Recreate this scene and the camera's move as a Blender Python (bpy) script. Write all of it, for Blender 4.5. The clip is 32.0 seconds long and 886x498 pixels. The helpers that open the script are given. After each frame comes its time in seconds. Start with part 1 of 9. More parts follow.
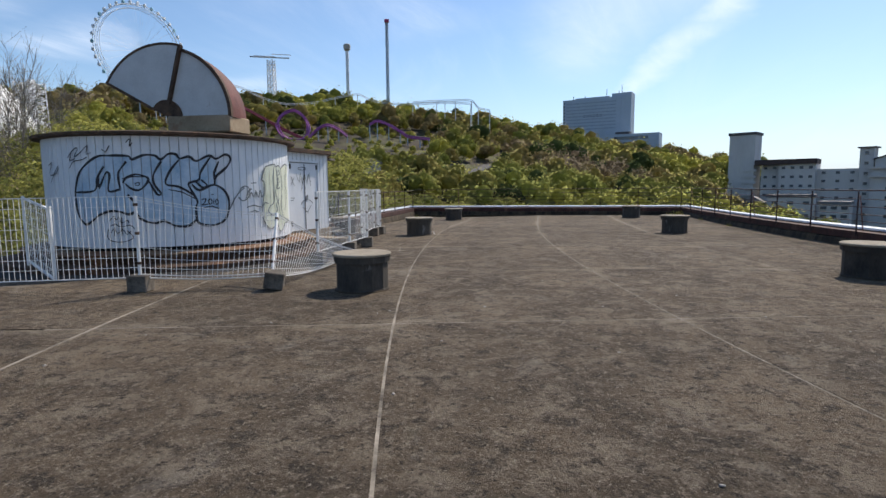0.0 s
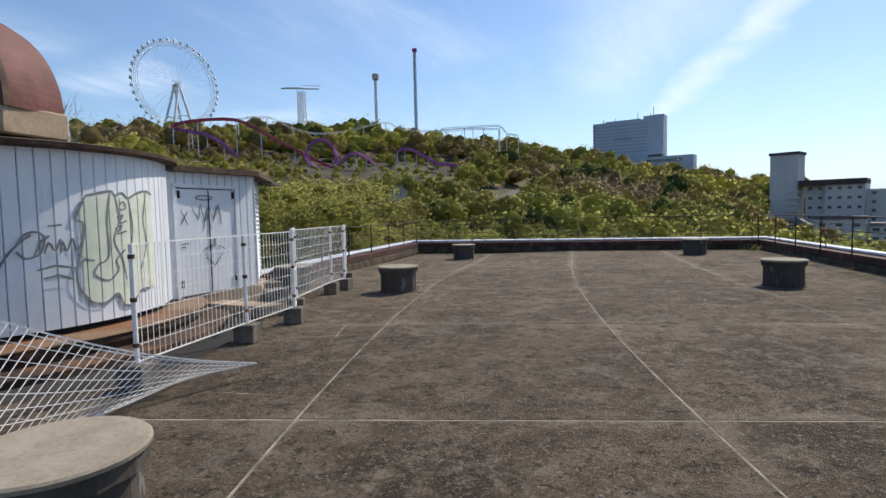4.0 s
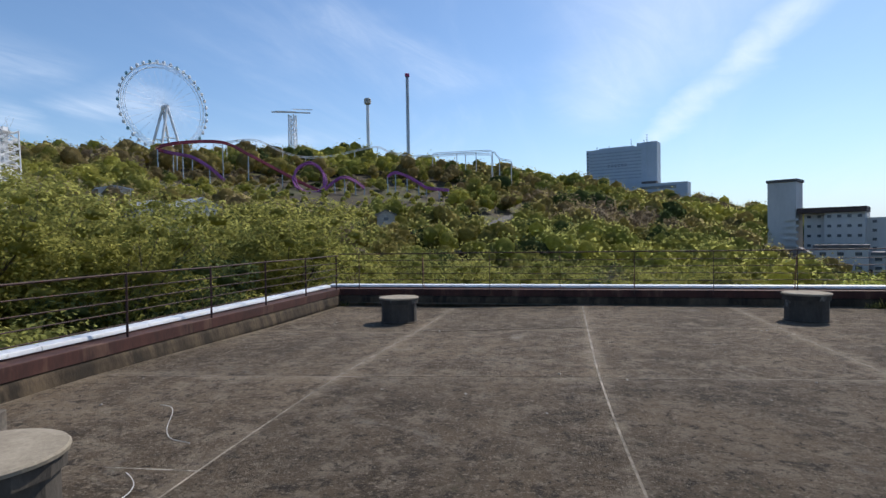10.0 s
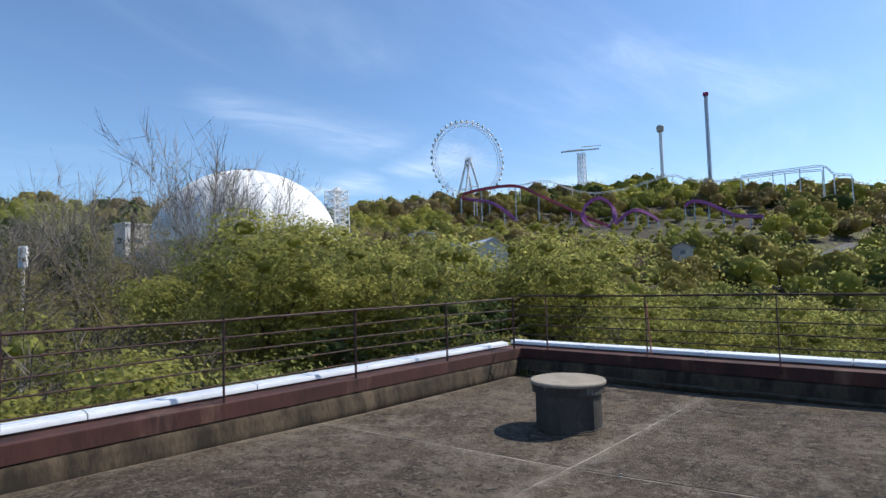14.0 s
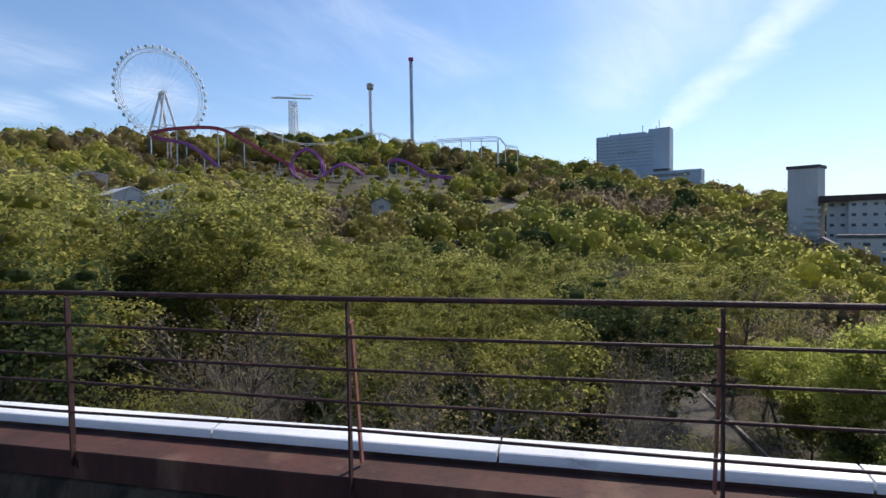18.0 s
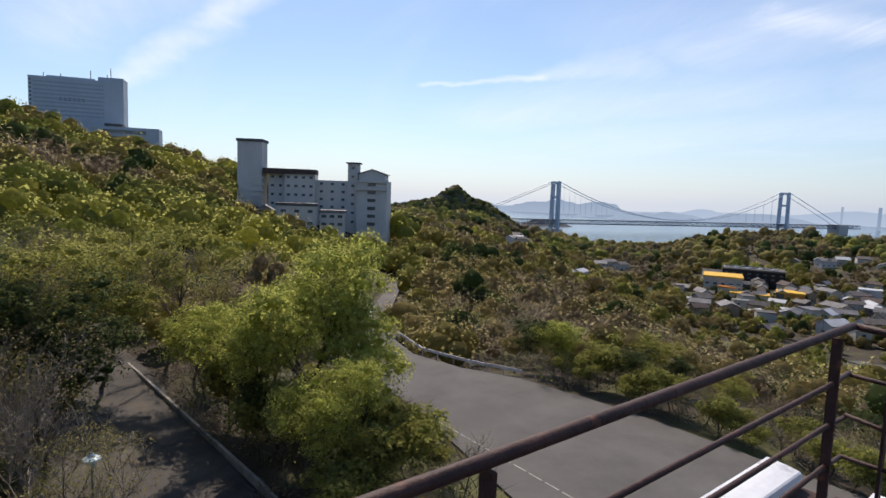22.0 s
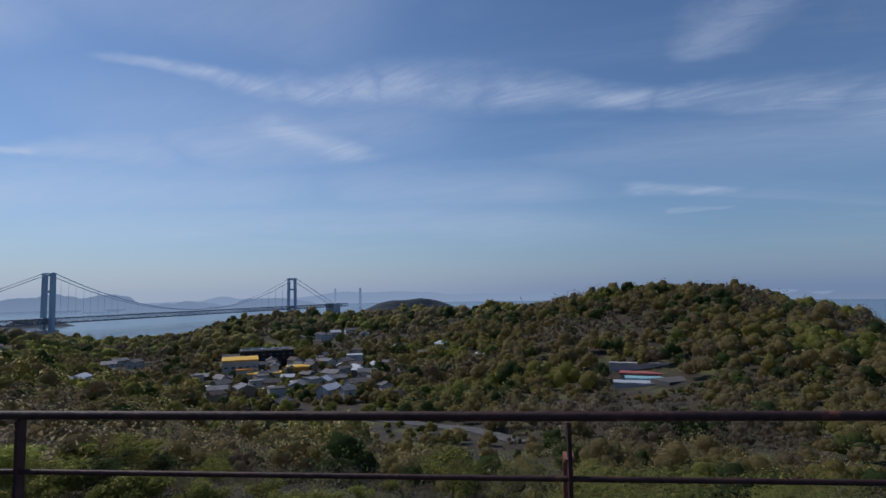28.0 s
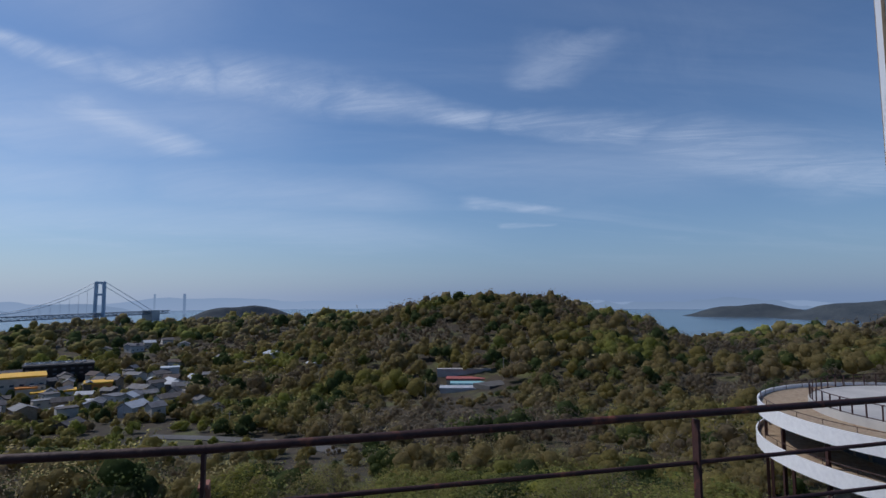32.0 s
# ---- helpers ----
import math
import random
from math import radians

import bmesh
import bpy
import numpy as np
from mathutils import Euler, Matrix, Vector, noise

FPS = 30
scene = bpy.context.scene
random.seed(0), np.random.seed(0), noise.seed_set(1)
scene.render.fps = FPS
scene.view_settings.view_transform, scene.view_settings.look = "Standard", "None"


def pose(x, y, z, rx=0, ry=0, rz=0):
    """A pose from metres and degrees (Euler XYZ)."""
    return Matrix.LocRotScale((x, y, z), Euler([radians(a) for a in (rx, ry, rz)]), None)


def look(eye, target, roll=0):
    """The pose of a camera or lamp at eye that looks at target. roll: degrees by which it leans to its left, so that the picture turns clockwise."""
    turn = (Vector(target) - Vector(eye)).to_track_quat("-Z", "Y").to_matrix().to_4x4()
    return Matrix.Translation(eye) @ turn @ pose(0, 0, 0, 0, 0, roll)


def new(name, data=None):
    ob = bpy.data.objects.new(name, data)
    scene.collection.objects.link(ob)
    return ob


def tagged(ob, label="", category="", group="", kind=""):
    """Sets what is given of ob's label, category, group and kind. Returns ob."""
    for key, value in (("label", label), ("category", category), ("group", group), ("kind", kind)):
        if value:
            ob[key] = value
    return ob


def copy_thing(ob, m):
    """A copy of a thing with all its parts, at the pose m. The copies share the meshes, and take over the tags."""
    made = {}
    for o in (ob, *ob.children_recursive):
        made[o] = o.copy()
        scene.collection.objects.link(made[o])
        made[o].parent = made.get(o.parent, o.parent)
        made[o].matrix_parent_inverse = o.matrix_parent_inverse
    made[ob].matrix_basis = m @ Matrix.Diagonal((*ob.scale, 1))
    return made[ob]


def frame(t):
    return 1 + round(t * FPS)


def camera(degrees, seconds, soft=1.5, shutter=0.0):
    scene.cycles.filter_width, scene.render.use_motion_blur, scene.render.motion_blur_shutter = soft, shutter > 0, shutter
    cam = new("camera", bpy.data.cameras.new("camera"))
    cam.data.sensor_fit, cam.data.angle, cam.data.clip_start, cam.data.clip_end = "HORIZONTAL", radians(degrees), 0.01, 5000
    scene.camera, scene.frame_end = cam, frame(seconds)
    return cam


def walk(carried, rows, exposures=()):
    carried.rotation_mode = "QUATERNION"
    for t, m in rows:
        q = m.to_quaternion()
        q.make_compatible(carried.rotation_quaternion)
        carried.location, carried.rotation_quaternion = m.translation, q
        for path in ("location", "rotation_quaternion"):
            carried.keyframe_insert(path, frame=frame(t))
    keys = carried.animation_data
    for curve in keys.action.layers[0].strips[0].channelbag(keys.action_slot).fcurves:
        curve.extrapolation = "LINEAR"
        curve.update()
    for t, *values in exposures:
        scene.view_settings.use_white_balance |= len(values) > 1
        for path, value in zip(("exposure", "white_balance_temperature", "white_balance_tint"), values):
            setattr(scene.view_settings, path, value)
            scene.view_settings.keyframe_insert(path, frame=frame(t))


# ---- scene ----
cam = camera(77.3, 32.0)
PATH = [
    (0, (0.871, 1.9, 1.464), (0.521, 3.856, 1.239), -0.5),
    (0.5, (0.735, 2.559, 1.446), (0.304, 4.501, 1.237), -0.8),
    (1, (0.675, 3.156, 1.458), (0.132, 5.072, 1.266), -1.3),
    (1.5, (0.681, 3.825, 1.471), (0.109, 5.733, 1.291), -1.5),
    (2, (0.67, 4.519, 1.478), (0.096, 6.428, 1.318), -1.7),
    (2.5, (0.693, 5.179, 1.472), (0.12, 7.089, 1.33), -1.8),
    (3, (0.743, 5.931, 1.498), (0.193, 7.849, 1.363), -1.7),
    (3.5, (0.745, 6.711, 1.551), (0.226, 8.638, 1.418), -1.6),
    (4, (0.752, 7.39, 1.608), (0.294, 9.332, 1.478), -1.3),
    (4.5, (0.635, 8.143, 1.524), (0.209, 10.093, 1.404), -1.2),
    (6.5, (0.575, 10.984, 1.463), (0.183, 12.942, 1.348), -1.0),
    (7, (0.564, 11.68, 1.443), (0.192, 13.641, 1.324), -0.7),
    (7.5, (0.591, 12.423, 1.439), (0.253, 14.391, 1.318), -0.6),
    (8, (0.558, 13.157, 1.454), (0.232, 15.126, 1.333), -0.5),
    (8.5, (0.538, 13.843, 1.493), (0.225, 15.815, 1.379), -0.3),
    (9, (0.454, 14.547, 1.578), (0.138, 16.519, 1.488), -0.3),
    (9.5, (0.373, 15.248, 1.582), (0.024, 17.216, 1.518), -0.4),
    (10, (0.342, 15.955, 1.67), (-0.093, 17.907, 1.632), -0.9),
    (10.5, (0.279, 16.576, 1.696), (-0.346, 18.476, 1.703), -1.2),
    (11, (0.236, 17.248, 1.688), (-0.592, 19.069, 1.726), -1.3),
    (11.5, (0.115, 17.905, 1.651), (-0.97, 19.583, 1.707), -1.3),
    (12, (0.049, 18.557, 1.648), (-1.193, 20.123, 1.716), -1.4),
    (12.5, (-0.007, 19.197, 1.668), (-1.38, 20.65, 1.755), -1.4),
    (13, (-0.067, 20.062, 1.634), (-1.48, 21.474, 1.747), -1.4),
    (13.5, (-0.002, 20.776, 1.619), (-1.412, 22.19, 1.739), -1.5),
    (14, (0.116, 21.585, 1.579), (-1.227, 23.063, 1.698), -1.6),
    (14.5, (0.305, 22.319, 1.567), (-0.874, 23.931, 1.679), -1.6),
    (15, (0.433, 23.027, 1.559), (-0.616, 24.728, 1.653), -1.3),
    (15.5, (0.568, 23.652, 1.579), (-0.368, 25.419, 1.647), -1.0),
    (17.5, (1.12, 26.713, 1.629), (0.528, 28.623, 1.614), -0.9),
    (18, (1.312, 27.293, 1.639), (0.844, 29.236, 1.563), -0.9),
    (18.5, (1.554, 27.883, 1.634), (1.132, 29.834, 1.508), -0.7),
    (19, (1.889, 28.362, 1.642), (1.521, 30.322, 1.48), -0.7),
    (19.5, (2.211, 28.833, 1.633), (1.925, 30.8, 1.414), -0.5),
    (20, (2.654, 29.089, 1.615), (2.527, 31.068, 1.353), 0.1),
    (20.5, (3.207, 29.213, 1.607), (3.58, 31.159, 1.334), 1.2),
    (21, (3.805, 29.282, 1.667), (4.589, 31.103, 1.403), 2.0),
    (21.5, (4.296, 29.289, 1.733), (5.322, 30.988, 1.483), 2.4),
    (22, (4.786, 29.232, 1.739), (6.019, 30.796, 1.551), 2.0),
    (22.5, (5.396, 29.305, 1.69), (6.737, 30.783, 1.554), 1.9),
    (23, (5.776, 29.313, 1.67), (7.167, 30.748, 1.586), 1.6),
    (23.5, (6.092, 29.113, 1.622), (7.572, 30.458, 1.586), 1.7),
    (24, (6.236, 28.693, 1.564), (7.836, 29.892, 1.593), 1.7),
    (24.5, (6.175, 28.035, 1.532), (7.95, 28.951, 1.625), 1.3),
    (25, (6.062, 27.853, 1.579), (7.929, 28.561, 1.691), 0.4),
    (25.5, (5.973, 27.26, 1.593), (7.885, 27.833, 1.716), 0.2),
    (26, (5.944, 26.672, 1.569), (7.893, 27.1, 1.702), 0.0),
    (26.5, (5.915, 26.177, 1.604), (7.886, 26.485, 1.746), -0.2),
    (28.5, (5.531, 24.174, 1.684), (7.52, 24.314, 1.834), -1.1),
    (29, (5.426, 23.599, 1.703), (7.419, 23.673, 1.859), -1.2),
    (29.5, (5.371, 23.134, 1.708), (7.364, 23.154, 1.865), -1.1),
    (30, (5.344, 22.561, 1.7), (7.337, 22.514, 1.857), -1.3),
    (30.5, (5.535, 22.033, 1.689), (7.526, 21.946, 1.847), -1.0),
    (31, (5.627, 21.572, 1.704), (7.615, 21.436, 1.867), -0.3),
    (31.5, (5.617, 21.101, 1.723), (7.596, 20.87, 1.9), -0.1),
    (32, (5.572, 20.638, 1.742), (7.527, 20.254, 1.912), -0.2),
]
walk(cam, [(t, look(eye, target, roll)) for t, eye, target, roll in PATH], [(0, 0.51, 7100, 13), (4, 0.51, 7100, 13), (9, 0.39, 6850, 12), (10.3, 0.38, 6700, 12), (12, 0.55, 6500, 11), (14.5, 0.62, 6500, 11), (17.5, 0.52, 6750, 14), (19, 0.78, 7150, 16), (20.3, 0.98, 7500, 17), (21, 0.76, 7550, 17), (22, 0.4, 7450, 17), (23, 0.05, 6850, 17), (24.5, -0.40, 6400, 16), (26.5, -0.52, 6250, 16), (30, -0.44, 6150, 15), (32, -0.40, 6150, 15)])

# exposure over the shot is set in walk(); sky, sun
SUN_AZ, SUN_EL = 28.5, 48.0          # degrees clockwise from +y, and above the horizon

world = bpy.data.worlds.new("sky")
scene.world = world
world.use_nodes = True
wn, wl = world.node_tree.nodes, world.node_tree.links
wn.clear()
w_out = wn.new("ShaderNodeOutputWorld")
w_bg = wn.new("ShaderNodeBackground")
w_sky = wn.new("ShaderNodeTexSky")
w_sky.sky_type = "NISHITA"
w_sky.sun_disc = False
w_sky.sun_elevation = radians(SUN_EL)
w_sky.sun_rotation = radians(SUN_AZ)
w_sky.altitude = 80
w_sky.air_density = 1.0
w_sky.dust_density = 0.35
w_sky.ozone_density = 3.2
# thin cirrus: long streaks drawn out along one direction
w_tc = wn.new("ShaderNodeTexCoord")
w_sep = wn.new("ShaderNodeSeparateXYZ")
wl.new(w_tc.outputs["Generated"], w_sep.inputs[0])


def w_math(op, a, b=0.0, clamp=False):
    n = wn.new("ShaderNodeMath")
    n.operation, n.use_clamp = op, clamp
    for i, v in enumerate((a, b)):
        if isinstance(v, (int, float)):
            n.inputs[i].default_value = v
        else:
            wl.new(v, n.inputs[i])
    return n.outputs[0]


w_up = w_math("MAXIMUM", w_sep.outputs[2], 0.03)
w_den = w_math("ADD", w_up, 0.16)
w_px = w_math("DIVIDE", w_sep.outputs[0], w_den)
w_py = w_math("DIVIDE", w_sep.outputs[1], w_den)
w_comb = wn.new("ShaderNodeCombineXYZ")
wl.new(w_px, w_comb.inputs[0])
wl.new(w_py, w_comb.inputs[1])


def w_noise(scale, detail, rough, turn, across, lengthwise, off, lo, hi, wisp=0.5):
    """Cloud streaks drawn out along one bearing."""
    m0, m = wn.new("ShaderNodeMapping"), wn.new("ShaderNodeMapping")
    m0.inputs["Rotation"].default_value = (0, 0, radians(turn))
    m.inputs["Scale"].default_value = (across, lengthwise, 1)
    m.inputs["Location"].default_value = (off, off * 0.37, off * 0.11)
    wl.new(w_comb.outputs[0], m0.inputs[0])
    wl.new(m0.outputs[0], m.inputs[0])
    n = wn.new("ShaderNodeTexNoise")
    n.inputs["Scale"].default_value, n.inputs["Detail"].default_value = scale, detail
    n.inputs["Roughness"].default_value, n.inputs["Distortion"].default_value = rough, wisp
    wl.new(m.outputs[0], n.inputs[0])
    r = wn.new("ShaderNodeMapRange")
    r.interpolation_type = "SMOOTHSTEP"
    r.inputs[1].default_value, r.inputs[2].default_value = lo, hi
    wl.new(n.outputs[0], r.inputs[0])
    return r.outputs[0]


w_c1 = w_noise(1.1, 9, 0.62, 8, 1.6, 0.36, 5.3, 0.47, 0.74, 0.6)
w_c2 = w_noise(0.5, 3, 0.5, -20, 1.0, 0.6, 7.7, 0.40, 0.66)
w_c3 = w_noise(1.5, 12, 0.66, -12, 1.15, 0.46, 1.3, 0.49, 0.80, 1.1)
w_thin = w_math("ADD", w_math("MULTIPLY", w_c1, w_math("ADD", w_math("MULTIPLY", w_c2, 0.5), 0.2)), w_math("MULTIPLY", w_math("MULTIPLY", w_c3, w_math("ADD", w_c2, 0.4)), 0.4))
# frayed air: the cloud plane pulled about at two scales
w_warp = w_comb.outputs[0]
for w_scale, w_pull in ((1.1, 0.34), (5.0, 0.11), (19.0, 0.035)):
    w_n, w_v = wn.new("ShaderNodeTexNoise"), wn.new("ShaderNodeVectorMath")
    w_n.inputs["Scale"].default_value, w_n.inputs["Detail"].default_value = w_scale, 4.0
    wl.new(w_comb.outputs[0], w_n.inputs[0])
    w_v.operation = "MULTIPLY_ADD"
    w_v.inputs[1].default_value = (w_pull, w_pull, 0)
    wl.new(w_n.outputs["Color"], w_v.inputs[0])
    wl.new(w_warp, w_v.inputs[2])
    w_warp = w_v.outputs[0]
w_shift = Vector((0.34 + 0.11 + 0.035,) * 2 + (0,)) * 0.5


def w_place(az, el):
    a, e = radians(az), radians(el)
    k = math.cos(e) / (math.sin(e) + 0.16)
    return Vector((math.sin(a) * k, math.cos(a) * k, 0)) + w_shift


def w_smooth(v, lo, hi, a=0.0, b=1.0):
    r = wn.new("ShaderNodeMapRange")
    r.interpolation_type = "SMOOTHSTEP"
    for k, x in enumerate((lo, hi, a, b)):
        r.inputs[k + 1].default_value = x
    wl.new(v, r.inputs[0])
    return r.outputs[0]


def w_streak(a, b, w0, w1, strength, soft_ends=0.12):
    """A band of ice cloud between two places of the sky, w0 wide at one end and w1 at the other."""
    A, B = w_place(*a), w_place(*b)
    d = B - A
    L = d.length
    d /= L
    sub = wn.new("ShaderNodeVectorMath")
    sub.operation = "SUBTRACT"
    sub.inputs[1].default_value = A
    wl.new(w_warp, sub.inputs[0])
    uv = []
    for way in (d / L, Vector((-d.y, d.x, 0))):
        dot = wn.new("ShaderNodeVectorMath")
        dot.operation = "DOT_PRODUCT"
        dot.inputs[1].default_value = way
        wl.new(sub.outputs[0], dot.inputs[0])
        uv.append(dot.outputs["Value"])
    wide = w_math("MAXIMUM", w_math("ADD", w_math("MULTIPLY", uv[0], w1 - w0), w0), min(w0, w1))
    across = w_smooth(w_math("DIVIDE", w_math("ABSOLUTE", uv[1]), wide), 0.0, 1.0, strength, 0.0)
    ends = w_math("MULTIPLY", w_smooth(uv[0], -soft_ends, soft_ends), w_smooth(uv[0], 1 - soft_ends, 1 + soft_ends, 1.0, 0.0))
    return w_math("MULTIPLY", across, ends)


w_fibre = w_noise(2.0, 10, 0.70, 24, 2.6, 0.75, 3.1, 0.34, 0.72, 1.6)
w_band, w_soft = None, None
for a, b, w0, w1, strength in (
    ((53, 20.9), (68.2, 19.7), 0.05, 0.13, 0.75), ((68.2, 19.7), (78.5, 20.8), 0.13, 0.17, 0.7), ((78.5, 20.8), (89.7, 20.0), 0.18, 0.2, 0.6), ((89.7, 20.0), (107.2, 17.9), 0.2, 0.11, 0.75),
    ((107.2, 17.9), (122, 15.4), 0.09, 0.26, 0.6), ((122, 15.4), (141, 8.7), 0.30, 0.5, 0.5), ((66, 16.6), (76, 13.2), 0.10, 0.16, 0.45), ((103, 9.6), (112, 9.1), 0.14, 0.10, 0.5), ((106.5, 7.4), (112, 7.2), 0.12, 0.06, 0.35),
    ((112, 20.5), (116, 25), 0.12, 0.18, 0.35), ((-56, 9.4), (-48, 10.6), 0.16, 0.3, 0.55), ((-46, 11.0), (-39, 13.0), 0.2, 0.3, 0.5), ((-37, 8.6), (-25, 9.8), 0.12, 0.24, 0.4), ((-66, 17.5), (-47, 14.0), 0.2, 0.3, 0.25), ((-26, 22), (-10, 15), 0.12, 0.3, 0.28),
):
    w_s = w_streak(a, b, w0, w1, strength)
    w_band = w_s if w_band is None else w_math("MAXIMUM", w_band, w_s)
for a, b, w0, w1, strength in (
    ((7.5, 8.5), (14.2, 14.2), 0.10, 0.13, 0.62), ((14.2, 14.2), (21.5, 20.0), 0.13, 0.15, 0.70), ((21.5, 20.0), (33, 30), 0.15, 0.22, 0.6), ((3, 11), (12, 25), 0.3, 0.5, 0.5),
    ((46, 11.8), (60, 12.8), 0.06, 0.45, 0.45), ((60, 12.8), (74, 15.8), 0.45, 0.55, 0.45), ((40, 7.6), (72, 10.2), 0.5, 0.7, 0.42), ((72, 10.2), (98, 9.4), 0.7, 0.4, 0.34), ((48, 5.6), (100, 5.8), 0.6, 0.6, 0.30), ((96, 12.4), (128, 11.2), 0.3, 0.6, 0.22), ((24, 25), (48, 22), 0.3, 0.4, 0.35), ((50, 15), (84, 16.5), 0.5, 0.6, 0.26), ((45, 26), (78, 27), 0.3, 0.5, 0.28),
):
    w_s = w_streak(a, b, w0, w1, strength, 0.2)
    w_soft = w_s if w_soft is None else w_math("MAXIMUM", w_soft, w_s)
w_trail = w_streak((34.5, 10.8), (48, 11.8), 0.035, 0.06, 0.5, 0.05)
w_cl = w_math("ADD", w_math("MULTIPLY", w_thin, 0.45), w_math("MULTIPLY", w_band, w_math("ADD", w_math("MULTIPLY", w_fibre, 0.65), 0.35)))
w_cl = w_math("ADD", w_math("ADD", w_cl, w_trail), w_math("MULTIPLY", w_soft, w_math("ADD", w_math("MULTIPLY", w_fibre, 0.3), 0.7)))
w_low = w_math("MULTIPLY", w_math("SUBTRACT", w_sep.outputs[2], 0.015), 12.0, True)
w_fac = w_math("MULTIPLY", w_math("MULTIPLY", w_cl, 0.76, True), w_low)
w_haze = w_math("POWER", w_math("SUBTRACT", 1.0, w_math("MAXIMUM", w_sep.outputs[2], 0.0)), 10.0)
# haze scatters forward: bright towards the sun's bearing, blue and dim away from it
w_toward = w_math("ADD", w_math("MULTIPLY", w_sep.outputs[0], 0.5 * math.sin(radians(SUN_AZ))), w_math("ADD", w_math("MULTIPLY", w_sep.outputs[1], 0.5 * math.cos(radians(SUN_AZ))), 0.5))
w_air, w_mix, w_hue = wn.new("ShaderNodeMixRGB"), wn.new("ShaderNodeMixRGB"), wn.new("ShaderNodeMixRGB")
w_hue.inputs[1].default_value, w_hue.inputs[2].default_value, w_mix.inputs[2].default_value = (2.0, 3.1, 5.2, 1), (4.4, 5.5, 7.2, 1), (7.2, 8.3, 9.8, 1)
wl.new(w_smooth(w_toward, 0.55, 1.0), w_hue.inputs[0])
wl.new(w_hue.outputs[0], w_air.inputs[2])
wl.new(w_math("MULTIPLY", w_haze, 0.85), w_air.inputs[0])
w_blue = wn.new("ShaderNodeMixRGB")
w_blue.blend_type = "MULTIPLY"
w_blue.inputs[0].default_value, w_blue.inputs[2].default_value = 1.0, (0.86, 1.0, 1.10, 1)
wl.new(w_sky.outputs[0], w_blue.inputs[1])
wl.new(w_blue.outputs[0], w_air.inputs[1])
wl.new(w_fac, w_mix.inputs[0])
wl.new(w_air.outputs[0], w_mix.inputs[1])
wl.new(w_mix.outputs[0], w_bg.inputs[0])
w_bg.inputs[1].default_value = 0.10
wl.new(w_bg.outputs[0], w_out.inputs[0])

sun = new("sun", bpy.data.lights.new("sun", "SUN"))
sun.data.energy, sun.data.angle, sun.data.color = 3.4, radians(0.53), (1.0, 0.95, 0.87)
sun_way = Vector((math.sin(radians(SUN_AZ)) * math.cos(radians(SUN_EL)), math.cos(radians(SUN_AZ)) * math.cos(radians(SUN_EL)), math.sin(radians(SUN_EL))))
sun.matrix_world = look(sun_way * 50, (0, 0, 0))


